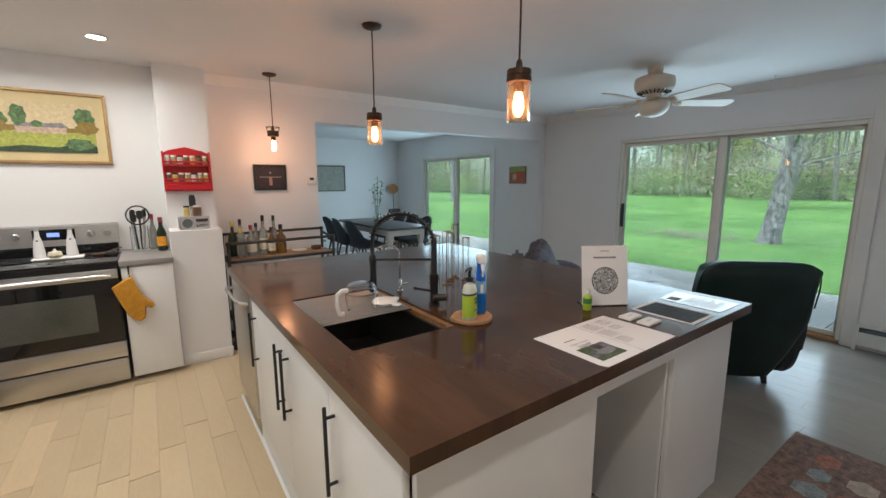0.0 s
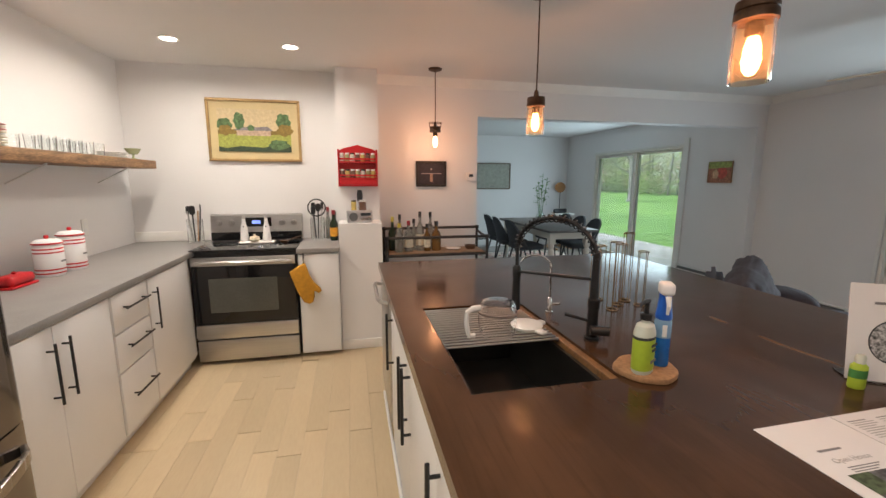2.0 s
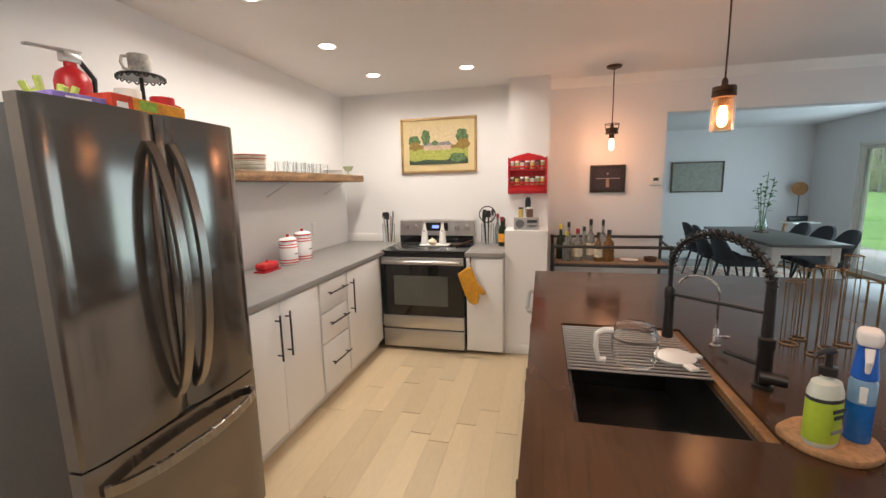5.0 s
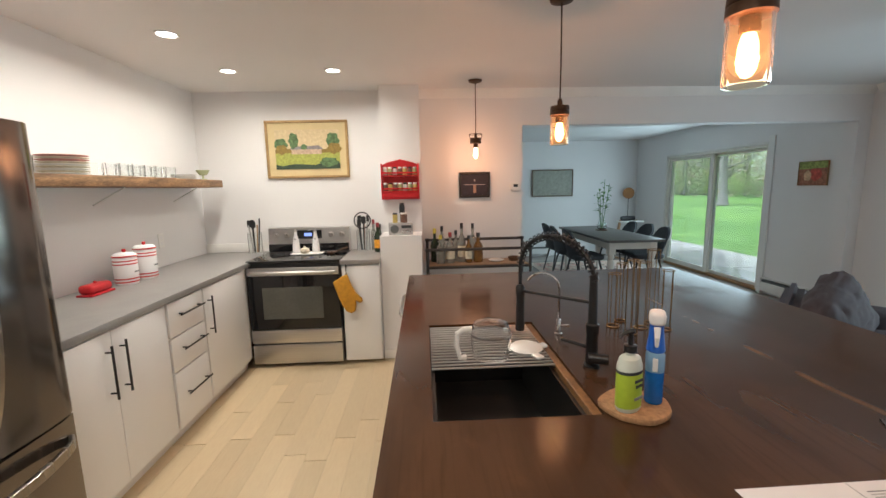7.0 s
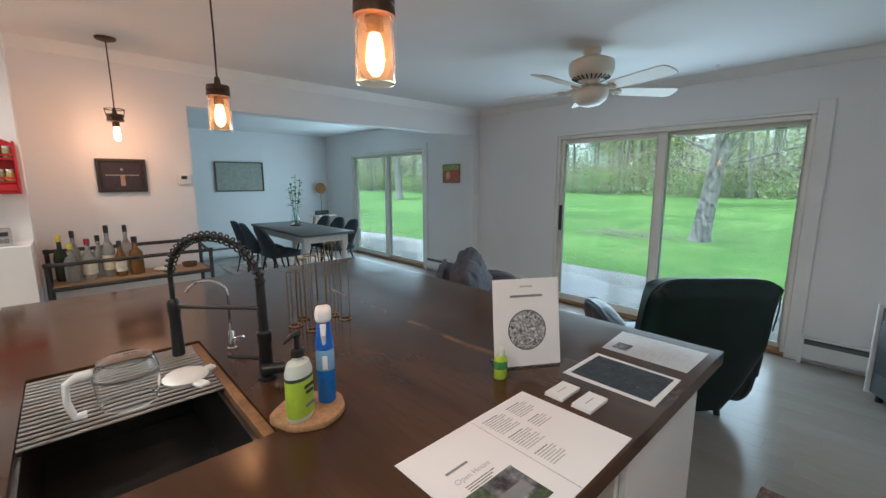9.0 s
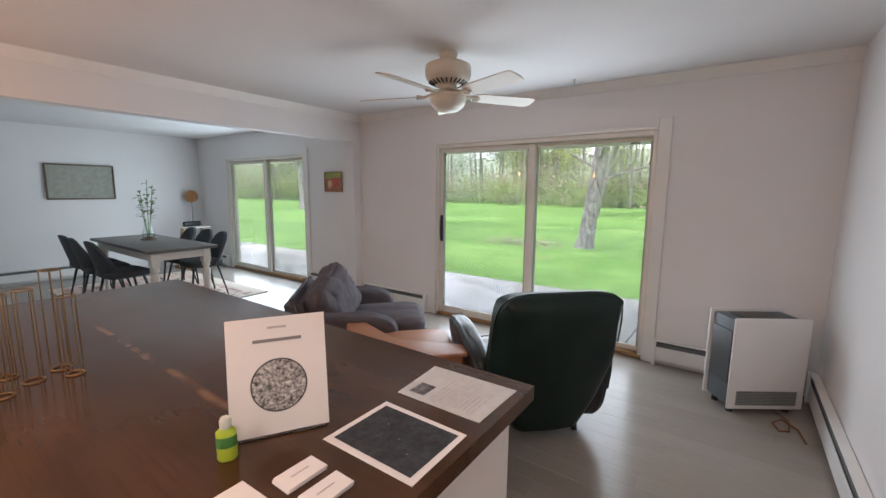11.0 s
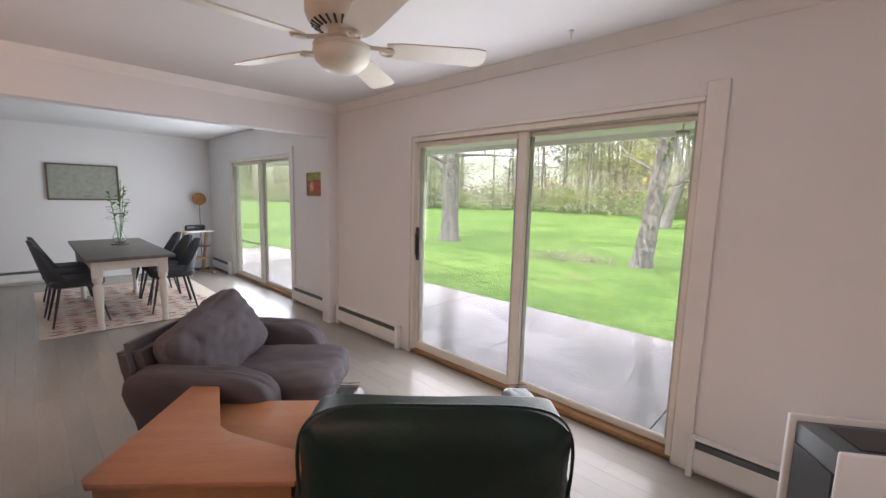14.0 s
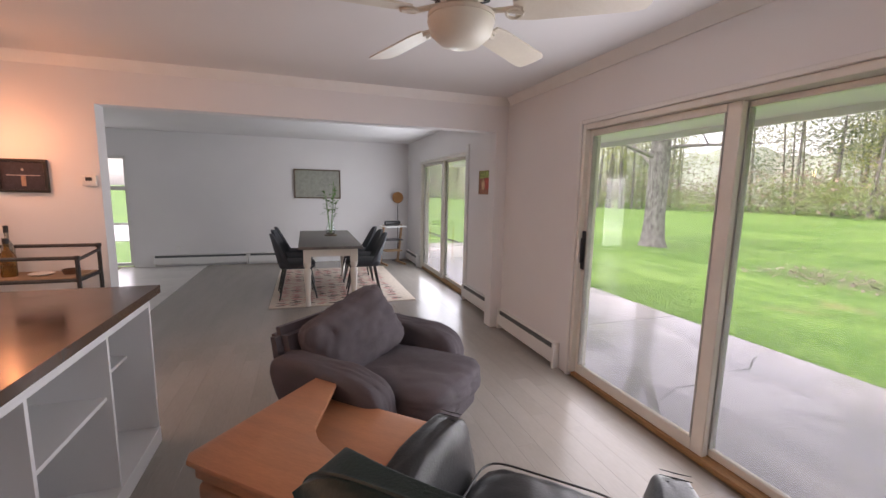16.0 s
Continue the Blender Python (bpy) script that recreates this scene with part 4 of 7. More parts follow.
def green_armchair(m):
    """Faces local +x."""
    t = thing("armchair", m, "dark green leather club armchair with black arms", "armchair")
    bm = bmesh.new()
    bmesh.ops.create_cube(bm, size=2.0)
    bmesh.ops.subdivide_edges(bm, edges=bm.edges[:], cuts=18, use_grid_fill=True)
    for v in bm.verts:
        x, y, z = v.co
        if z > 0:    # the top corners are rounded, the lower part tapers to the floor
            n = (abs(y) ** 5.5 + z ** 5.5) ** (1 / 5.5) / max(abs(y), z, 1e-6)
            y, z = y / n, z / n
        rim = max(0.0, max(abs(y), z) - 0.8) / 0.2
        h = 0.53 + 0.415 * z
        w = 0.374 - 0.012 * math.sin(math.pi * max(0.0, z)) - (0.17 * (-z) ** 1.4 if z < 0 else 0.0)
        thick = 0.085 * (1 - 0.62 * rim ** 2)
        belly = 0.03 * (1 - y * y) + 0.012 * noise.noise(Vector((y * 2.0, z * 2.0, 1.0)))
        v.co = Vector((-0.33 - 0.20 * (h - 0.15) + thick * x - belly, w * y, h))
    part("backrest", bm, LEATHER, t, sharp=70)
    part("piping", tube([(-0.33 - 0.20 * (h - 0.15) - 0.045, y, h) for y, h in [(0.369 * math.copysign(abs(math.cos(a)) ** 0.36, math.cos(a)), 0.53 + 0.415 * abs(math.sin(a)) ** 0.36) for a in rows_of(41, 0.02, math.pi - 0.02)]], 0.005, 6), LEATHER, t)
    part("seat", cushion((0.62, 0.54, 0.15), 0.12, 22, 3, 0.010), BLACKLEATHER, t, "creased black leather seat").matrix_local = pose(0.10, 0, 0.335, 0, 3, 0)
    part("seat_piping", tube([(0.10 + 0.30 * math.copysign(abs(math.cos(a)) ** 0.3, math.cos(a)), 0.26 * math.copysign(abs(math.sin(a)) ** 0.3, math.sin(a)), 0.395 - 0.012 * math.cos(a)) for a in rows_of(61, 0, 2 * math.pi)], 0.0042, 6), BLACKLEATHER, t)
    part("base", box((-0.32, -0.25, 0.12), (0.36, 0.25, 0.30), 0.04, 4), BLACKLEATHER, t)
    for s in (-1, 1):
        bm = cushion((0.74, 0.15, 0.52), 0.0, 20, 11 + s, 0.006)
        for v in bm.verts:
            v.co.x -= 0.01
            v.co.z += 0.355
            lean = (v.co.z - 0.12) / 0.5
            if v.co.z > 0.35:
                v.co.z -= 0.06 * max(0.0, -v.co.x) / 0.35
            v.co.y += s * (0.31 + 0.08 * min(1.0, lean))
        a = part("arm", bm, BLACKLEATHER, t, sharp=70)
        for k in range(5):
            part("pleat", tube([(0.19 + 0.028 * k, s * 0.385 - 0.045, 0.6045), (0.193 + 0.028 * k, s * 0.385, 0.608 - 0.002 * k), (0.19 + 0.028 * k, s * 0.385 + 0.045, 0.602)], [0.001, 0.0022, 0.001], 6), BLACKLEATHER, a)
    for x, y in ((-0.24, -0.24), (-0.24, 0.24), (0.30, -0.23), (0.30, 0.23)):
        back = -0.03 if x < 0 else 0.01
        part("leg", tube([(x, y, 0.14), (x + back * 0.4, y, 0.08), (x + back * 1.6, y, 0.0)], [0.034, 0.026, 0.018], 10), BLACKWOOD, t)
    return t


green_armchair(pose(3.711, 1.412, 0, 0, 0, 46))


def corner_table(m):
    """A stepped corner table: a square lower top, and a boomerang-shaped upper top over two of its sides."""
    t = thing("corner_table", m, "cherry-coloured wooden corner table with a stepped boomerang top", "side table")
    s = 0.70
    part("apron", box((0.03, 0.03, 0.335), (s - 0.03, s - 0.03, 0.435), 0.02, 3), CHERRY, t)
    part("lower_top", prism([(0.25, 0.02), (s - 0.02, 0.02), (s, 0.04), (s, s - 0.06), (s - 0.06, s), (0.04, s), (0.02, 0.3)], 0.436, 0.454, 0.006), CHERRY, t)
    part("upper_rail", prism([(0.03, 0.03), (s - 0.04, 0.03), (s - 0.04, 0.11), (0.28, 0.27), (0.09, s - 0.04), (0.03, s - 0.04)], 0.455, 0.515), CHERRY, t)
    part("upper_top", prism([(0.0, 0.03), (0.03, 0.0), (s - 0.02, 0.0), (s, 0.02), (s, 0.12), (s - 0.02, 0.15), (0.35, 0.29), (0.29, 0.34), (0.13, s - 0.02), (0.11, s), (0.02, s), (0.0, s - 0.02)], 0.516, 0.54, 0.007), CHERRY, t)
    for x, y in ((0.1, 0.1), (s - 0.1, 0.1), (0.1, s - 0.1), (s - 0.1, s - 0.1)):
        dx, dy = (x - s / 2) * 0.22, (y - s / 2) * 0.22
        part("leg", rod((x, y, 0.34), (x + dx, y + dy, 0.0), 0.024, 0.011), CHERRY, t)
    return t


corner_table(pose(2.69, 1.985, 0, 0, 0, -42))


def heater(m):
    """Front faces local +y... the white panel; origin at floor middle."""
    t = thing("space_heater", m, "white and grey free-standing cabinet heater on small feet", "heater")
    W, D, H = 0.50, 0.27, 0.665
    GREYM = mat("blue_grey_plastic", (0.10, 0.12, 0.13), 0.5, vary=0.1)
    part("body", box((-W / 2 + 0.02, -D / 2 + 0.02, 0.05), (W / 2 - 0.02, D / 2 - 0.02, H - 0.02), 0.01, 2), GREYM, t)
    part("front_panel", box((-W / 2, D / 2 - 0.019, 0.04), (W / 2, D / 2, H), 0.012, 3), WHITE, t)
    part("back_panel", box((-W / 2, -D / 2, 0.04), (W / 2, -D / 2 + 0.019, H), 0.008, 2), WHITE, t)
    g_ = part("grille", box((-W / 2 + 0.05, D / 2 + 0.001, 0.07), (W / 2 - 0.05, D / 2 + 0.004, 0.17), 0.002, 1), mat("grey_grille", (0.33, 0.33, 0.33), 0.6), t)
    for k in range(9):
        z = 0.078 + 0.0105 * k
        part("slat", box((-W / 2 + 0.055, D / 2 + 0.004, z), (W / 2 - 0.055, D / 2 + 0.007, z + 0.004)), GREYM, g_)
    part("top_vent", box((-W / 2 + 0.1, -D / 2 + 0.06, H - 0.019), (W / 2 - 0.1, D / 2 - 0.06, H - 0.014), 0.002, 1), BLACK, t)
    part("side_panel", box((-W / 2 + 0.012, -D / 2 + 0.04, 0.2), (-W / 2 + 0.019, D / 2 - 0.04, H - 0.1), 0.002, 1), BLACK, t)
    part("side_panel", box((W / 2 - 0.019, -D / 2 + 0.04, 0.2), (W / 2 - 0.012, D / 2 - 0.04, H - 0.1), 0.002, 1), BLACK, t)
    for x in (-W / 2 + 0.06, W / 2 - 0.06):
        for y in (-D / 2 + 0.06, D / 2 - 0.06):
            part("foot", rod((x, y, 0.05), (x, y, 0.0), 0.02, 0.022), BLACK, t)
    return t


heater(pose(4.715, 0.148, 0, 0, 0, 125))


def baseboard_heater(name, p, q, normal):
    """A hydronic baseboard heater along a wall from p to q."""
    t = thing(name, pose(0, 0, 0), "white metal baseboard heater along the wall", "baseboard heater")
    (x0, y0), (x1, y1), (nx_, ny_) = p, q, normal
    L = math.hypot(x1 - x0, y1 - y0)
    ang = math.degrees(math.atan2(y1 - y0, x1 - x0))
    side = 1 if (-math.sin(radians(ang)) * nx_ + math.cos(radians(ang)) * ny_) > 0 else -1
    M = pose(x0, y0, 0, 0, 0, ang)
    def bx(a, b, r=0.002):
        return box((a[0], side * a[1], a[2]), (b[0], side * b[1], b[2]), r, 1, None, M)
    part("back_plate", bx((0, 0.002, 0.02), (L, 0.008, 0.215)), TRIM, t)
    part("cover", bx((0.02, 0.05, 0.045), (L - 0.02, 0.056, 0.165)), TRIM, t)
    part("top_flap", bx((0.0, 0.003, 0.207), (L, 0.05, 0.217)), TRIM, t)
    part("fin_block", bx((0.03, 0.01, 0.06), (L - 0.03, 0.045, 0.195)), GASKET, t)
    part("end_cap", bx((0, 0.003, 0.0), (0.03, 0.062, 0.22)), TRIM, t)
    part("end_cap", bx((L - 0.03, 0.003, 0.0), (L, 0.062, 0.22)), TRIM, t)
    return t


baseboard_heater("baseboard_heater", (XE - 0.001, SL1[1] + 0.13, ), (XE - 0.001, YN - 0.04), (-1, 0))
baseboard_heater("baseboard_heater", (XE - 0.001, SL1[0] - 0.09), (XE - 0.001, YS + 0.08), (-1, 0))
baseboard_heater("baseboard_heater", (XE - 0.08, YS + 0.001), (2.9, YS + 0.001), (0, 1))
baseboard_heater("baseboard_heater", (XE2 - 0.001, YN + T + 0.02), (XE2 - 0.001, SL2[0] - 0.09), (-1, 0))
baseboard_heater("baseboard_heater", (XE2 - 0.001, SL2[1] + 0.1), (XE2 - 0.001, YD - 0.08), (-1, 0))
baseboard_heater("baseboard_heater", (0.5, YD - 0.001), (2.05, YD - 0.001), (0, -1))
baseboard_heater("baseboard_heater", (2.06, YD - 0.001), (3.3, YD - 0.001), (0, -1))


def ceiling_fan(m, turn):
    t = thing("ceiling_fan", m, "aged white ceiling fan with five blades and a frosted bowl light", "ceiling fan")
    part("canopy", lathe([(0.0, -0.001), (0.058, -0.001), (0.064, -0.02), (0.052, -0.052), (0.03, -0.066), (0.0, -0.066)], n=28), FANWHITE, t)
    part("motor", lathe([(0.03, -0.06), (0.11, -0.07), (0.152, -0.09), (0.158, -0.11), (0.157, -0.155), (0.145, -0.185), (0.12, -0.205), (0.075, -0.22), (0.0, -0.22)], n=36), FANWHITE, t)
    for k in range(24):
        a = 2 * math.pi * k / 24
        part("vent_slot", rod((0.092 * math.cos(a), 0.092 * math.sin(a), -0.217), (0.132 * math.cos(a), 0.132 * math.sin(a), -0.1995), 0.0055, n=6), BLACK, t)
    part("neck", lathe([(0.06, -0.22), (0.062, -0.245), (0.045, -0.262), (0.10, -0.275), (0.126, -0.285), (0.127, -0.30), (0.0, -0.30)], n=28), FANWHITE, t)
    part("light_bowl", lathe([(0.122, -0.297), (0.127, -0.31), (0.114, -0.353), (0.075, -0.387), (0.025, -0.40), (0.0, -0.401)], n=32), mat("frosted_glass_bowl", (0.72, 0.68, 0.58), 0.35, vary=0.03), t, "frosted glass bowl, unlit")
    for k in range(5):
        a = turn + 72 * k
        M = pose(0, 0, -0.255, 0, 0, a)
        arm = part("blade_arm", tube([M @ Vector(v) for v in ((0.06, 0, 0.0), (0.12, 0.01, -0.02), (0.17, -0.012, -0.03), (0.23, 0.0, -0.032))], [0.012, 0.01, 0.01, 0.018], 8), FANWHITE, t)
        box_m = M @ pose(0, 0, -0.036, -13, 0, 0)
        part("scroll", tube([box_m @ Vector((0.20 + 0.03 * math.cos(u), 0.03 * math.sin(u), -0.004)) for u in rows_of(13, 0, 5.6)], 0.006, 6), FANWHITE, arm)
        out = [(0.20, -0.05), (0.26, -0.062), (0.61, -0.072), (0.645, -0.062), (0.657, -0.03), (0.657, 0.03), (0.645, 0.062), (0.61, 0.072), (0.26, 0.062), (0.20, 0.05)]
        part("blade", prism(out, 0.003, 0.010, 0.0, None, box_m), FANWHITE, t)
    return t


ceiling_fan(pose(3.694, 2.03, CEIL), 36)

# ---- dining room ----
tb = thing("dining_table", pose(0, 0, 0), "long dining table with a dark grey-brown top and cream turned legs", "dining table")
TX0, TX1, TY0, TY1 = 3.02, 3.78, 5.56, 7.55
part("tabletop", box((TX0, TY0, 0.735), (TX1, TY1, 0.77), 0.006, 2), GREYTOP, tb, "dark grey-brown wooden tabletop")
for a, b in (((TX0 + 0.06, TY0 + 0.1, 0.635), (TX0 + 0.085, TY1 - 0.1, 0.734)), ((TX1 - 0.085, TY0 + 0.1, 0.635), (TX1 - 0.06, TY1 - 0.1, 0.734)), ((TX0 + 0.085, TY0 + 0.1, 0.635), (TX1 - 0.085, TY0 + 0.125, 0.734)), ((TX0 + 0.085, TY1 - 0.125, 0.635), (TX1 - 0.085, TY1 - 0.1, 0.734))):
    part("apron", box(a, b, 0.002, 1), CREAMPAINT, tb)
for x in (TX0 + 0.10, TX1 - 0.10):
    for y in (TY0 + 0.14, TY1 - 0.14):
        bm = box((x - 0.045, y - 0.045, 0.56), (x + 0.045, y + 0.045, 0.734), 0.004, 1)
        lathe([(0.03, 0.012), (0.034, 0.06), (0.026, 0.09), (0.045, 0.42), (0.046, 0.46), (0.03, 0.49), (0.045, 0.52), (0.045, 0.56)], (x, y, 0), 16, bm)
        part("leg", bm, CREAMPAINT, tb)


def dining_chair(m):
    """Faces local +x, towards the table."""
    t = thing("dining_chair", m, "charcoal upholstered shell chair with thin black legs", "chair", "chairs round the dining table")
    part("seat", cushion((0.46, 0.46, 0.11), 0.3, 8, 2, 0.003), CHAIRCLOTH, t).matrix_local = pose(0, 0, 0.445)
    bm = bmesh.new()
    n, k = 9, 7
    for side in (0, 1):
        gridv = []
        for i in range(n):
            u = -1 + 2 * i / (n - 1)
            col = []
            for j in range(k):
                v = j / (k - 1)
                w = 0.235 * (1 - 0.22 * v ** 2) * u
                x = -0.20 - 0.10 * v + 0.13 * abs(u) ** 2.2 * (1 - 0.55 * v) - side * 0.035
                z = 0.43 + 0.42 * v - 0.10 * abs(u) ** 3 * v
                col.append(bm.verts.new((x, w, z)))
            gridv.append(col)
        if side == 0:
            first = gridv
        for i in range(n - 1):
            for j in range(k - 1):
                f = (gridv[i][j], gridv[i + 1][j], gridv[i + 1][j + 1], gridv[i][j + 1])
                bm.faces.new(f if side else f[::-1])
    for i in range(n - 1):
        bm.faces.new((first[i][k - 1], first[i + 1][k - 1], gridv[i + 1][k - 1], gridv[i][k - 1]))
        bm.faces.new((first[i][0], gridv[i][0], gridv[i + 1][0], first[i + 1][0]))
    for j in range(k - 1):
        bm.faces.new((first[0][j], first[0][j + 1], gridv[0][j + 1], gridv[0][j]))
        bm.faces.new((first[n - 1][j], gridv[n - 1][j], gridv[n - 1][j + 1], first[n - 1][j + 1]))
    bmesh.ops.recalc_face_normals(bm, faces=bm.faces[:])
    part("backrest", bm, CHAIRCLOTH, t, sharp=60)
    for x, y in ((0.15, 0.15), (0.15, -0.15), (-0.15, 0.15), (-0.15, -0.15)):
        part("leg", rod((x, y, 0.40), (x * 1.55, y * 1.5, 0.0), 0.016, 0.009), BLACK, t)
    return t


c0 = dining_chair(pose(2.99, 6.27, 0.012, 0, 0, 3))
for x, y, a in ((2.97, 6.80, -4), (2.98, 7.28, 2), (3.87, 6.25, 176), (3.90, 6.72, 183), (3.88, 7.2, 180)):
    copy_thing(c0, pose(x, y, 0.012, 0, 0, a))

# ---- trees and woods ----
# distant haze is painted into the backdrop's pale grey-green
HAZE = mat("far_woods_painted_haze", (0.56, 0.60, 0.55), 1.0, vary=0.25, scale=0.12, bump=0.0, fine=0.9, stretch=(1, 1, 0.35), second=(0.42, 0.45, 0.40), spec=0.0)
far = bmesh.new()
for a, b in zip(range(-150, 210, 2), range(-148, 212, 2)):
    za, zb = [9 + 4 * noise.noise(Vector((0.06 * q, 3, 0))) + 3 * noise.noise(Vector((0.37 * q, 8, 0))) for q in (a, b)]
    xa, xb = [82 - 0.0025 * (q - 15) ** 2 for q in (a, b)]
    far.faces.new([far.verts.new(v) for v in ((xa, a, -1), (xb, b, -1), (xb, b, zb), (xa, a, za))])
setting("backdrop", far, HAZE, "flat backdrop of distant woods, pale with painted haze")

LEAF = mat("spring_leaves", (0.30, 0.40, 0.13), 0.8, vary=0.35, scale=0.25, bump=0.0, second=(0.12, 0.19, 0.06))
LEAFY = mat("young_yellow_leaves", (0.42, 0.45, 0.16), 0.8, vary=0.35, scale=0.12, bump=0.0, second=(0.19, 0.24, 0.11))
PINE = mat("dark_evergreen", (0.14, 0.19, 0.10), 0.9, vary=0.4, scale=0.5, bump=0.0, second=(0.09, 0.13, 0.07))
BRUSH = mat("bare_brush", (0.27, 0.22, 0.17), 0.95, vary=0.4, scale=1.0, bump=0.0)
for leaf_ in (LEAF, LEAFY, PINE):
    nt_ = leaf_.node_tree   # thin leaves let some light through
    bs_, out_ = nt_.nodes["Principled BSDF"], nt_.nodes["Material Output"]
    tl_, mx_ = nt_.nodes.new("ShaderNodeBsdfTranslucent"), nt_.nodes.new("ShaderNodeMixShader")
    nt_.links.new(bs_.inputs["Base Color"].links[0].from_socket, tl_.inputs["Color"])
    mx_.inputs[0].default_value = 0.5
    nt_.links.new(bs_.outputs[0], mx_.inputs[1])
    nt_.links.new(tl_.outputs[0], mx_.inputs[2])
    nt_.links.new(mx_.outputs[0], out_.inputs["Surface"])


def limb(bm, p, d, length, r, depth, rnd, tips, n=8):
    """A tapering, wandering limb with side limbs; collects tips for leaves."""
    pts, rs = [Vector(p)], [r]
    d = Vector(d).normalized()
    steps = 6 if depth == 0 else 4
    for i in range(steps):
        d = (d + Vector((rnd.uniform(-1, 1), rnd.uniform(-1, 1), rnd.uniform(-0.4, 0.7))) * (0.10 if depth == 0 else 0.28)).normalized()
        pts.append(pts[-1] + d * length / steps)
        rs.append(r * (1 - 0.75 * (i + 1) / steps))
    tube(pts, rs, n, bm)
    if depth >= 1:
        tips.extend(pts[1:])
    if depth < 3:
        for i in range(2, len(pts)):
            for _ in range(2 if depth else 3):
                a = rnd.uniform(0, 2 * math.pi)
                side = Vector((math.cos(a), math.sin(a), rnd.uniform(-0.1, 0.7)))
                limb(bm, pts[i], (d * 0.4 + side), length * rnd.uniform(0.32, 0.5), rs[i] * 0.6, depth + 1, rnd, tips, max(4, n - 3))


def leaves(points, count, spread, size, rnd):
    """Many small leaf blades scattered round points, as one mesh's verts and faces."""
    vs, fs = [], []
    for _ in range(count):
        c = points[rnd.randrange(len(points))] + Vector((rnd.gauss(0, spread), rnd.gauss(0, spread), rnd.gauss(0, spread * 0.7)))
        s = size * rnd.uniform(0.6, 1.4)
        u = Vector((rnd.gauss(0, 1), rnd.gauss(0, 1), rnd.gauss(0, 1))).normalized()
        w = u.orthogonal().normalized()
        k = len(vs)
        vs += [c - u * s, c + w * s * 0.45, c + u * s, c - w * s * 0.45]
        fs.append((k, k + 1, k + 2, k + 3))
    return vs, fs


def leaf_part(name, vs, fs, material, parent, label=""):
    me = bpy.data.meshes.new(name)
    me.from_pydata([tuple(v) for v in vs], [], fs)
    me.materials.append(material)
    ob = new(name, me)
    ob.parent = parent
    if label:
        tagged(ob, label)
    return ob


def tree(x, y, r, height, lean, seed, label, n_leaves, split=3.2):
    rnd = random.Random(seed)
    t = thing("tree", pose(x, y, LAWN - 0.05), label, "tree")
    bm, tips = bmesh.new(), []
    base = Vector((0, 0, 0))
    d = Vector((lean[0], lean[1], 1)).normalized()
    pts = [base, base + d * 0.25, base + d * 0.9, base + d * split * 0.6, base + d * split]
    tube(pts, [r * 1.45, r * 1.15, r, r * 0.92, r * 0.85], 16, bm)
    top = pts[-1]
    for k in range(3):
        a = seed + k * 2.1
        limb(bm, top - d * 0.15, (math.cos(a) * 0.5 + lean[0], math.sin(a) * 0.5 + lean[1], 1.0), (height - split) * rnd.uniform(0.7, 1), r * 0.6, 0, rnd, tips, 10)
    for k in range(3):
        a = seed * 1.7 + k * 2.3
        limb(bm, pts[3] + d * 0.3 * k, (math.cos(a), math.sin(a), 0.25), 2.6, r * 0.22, 1, rnd, tips, 7)
    for v in bm.verts:
        v.co += Vector((v.co.x, v.co.y, 0)).normalized() * 0.03 * noise.noise(v.co * 4.0) if v.co.z < split else Vector((0, 0, 0))
    part("trunk", bm, BARK, t, sharp=80)
    vs, fs = leaves(tips, n_leaves, 0.30, 0.06, rnd)
    leaf_part("crown", vs, fs, LEAFY, t, "sparse young yellow-green leaves")
    return t


tree(12.95, 3.76, 0.205, 11, (-0.01, -0.12), 3, "lichen-covered tree with young leaves on the lawn", 5000)
tree(13.3, 10.45, 0.30, 13, (0.0, 0.0), 8, "thick old tree on the lawn beside the patio", 5000, 4.0)
tree(30.0, 8.3, 0.32, 15, (0.05, -0.24), 12, "leaning tree behind the lawn", 9000, 3.4)
tree(22.0, 29.0, 0.3, 12, (0.02, 0.1), 15, "tree at the edge of the lawn", 5000)

rw = random.Random(21)


def wood_edge(x, y):
    """How far a place of the far woods lies from the house."""
    return 41 + 5 * math.sin(y * 0.09) + 3 * math.sin(y * 0.23 + 1)


bm = bmesh.new()
crown_pts, low_pts, dark_pts = [], [], []
for k in range(230):
    y = rw.uniform(-60, 115)
    x = wood_edge(0, y) + rw.uniform(0, 24)
    if y > 45:
        x -= (y - 45) * 0.35
    h = rw.uniform(11, 21)
    r = rw.uniform(0.10, 0.26)
    lx, ly = rw.uniform(-0.05, 0.05), rw.uniform(-0.07, 0.07)
    pts = [Vector((x + lx * h * u, y + ly * h * u, LAWN - 0.3 + h * u)) for u in (0, 0.3, 0.65, 1)]
    tube(pts, [r, r * 0.8, r * 0.5, r * 0.15], 6, bm)
    for _ in range(7):
        u = rw.uniform(0.25, 0.9)
        p = pts[0].lerp(pts[3], u)
        a = rw.uniform(0, 6.28)
        q = p + Vector((math.cos(a), math.sin(a), 0.6)) * rw.uniform(1.0, 2.6)
        tube([p, p.lerp(q, 0.5) + Vector((0, 0, 0.1)), q], [r * 0.28, r * 0.18, r * 0.06], 4, bm)
        (dark_pts if k % 4 == 0 else crown_pts).extend([q, p.lerp(q, 0.6)])
woods = tagged(part("far_woods", bm, BARK, None, "tall spring woods behind the lawn", 80), "tall spring woods behind the lawn", "woods", "", "stuff")
vs, fs = leaves(crown_pts, 210000, 1.15, 0.135, rw)
leaf_part("crown", vs, fs, LEAFY, woods)
vs, fs = leaves(dark_pts, 90000, 1.2, 0.17, rw)
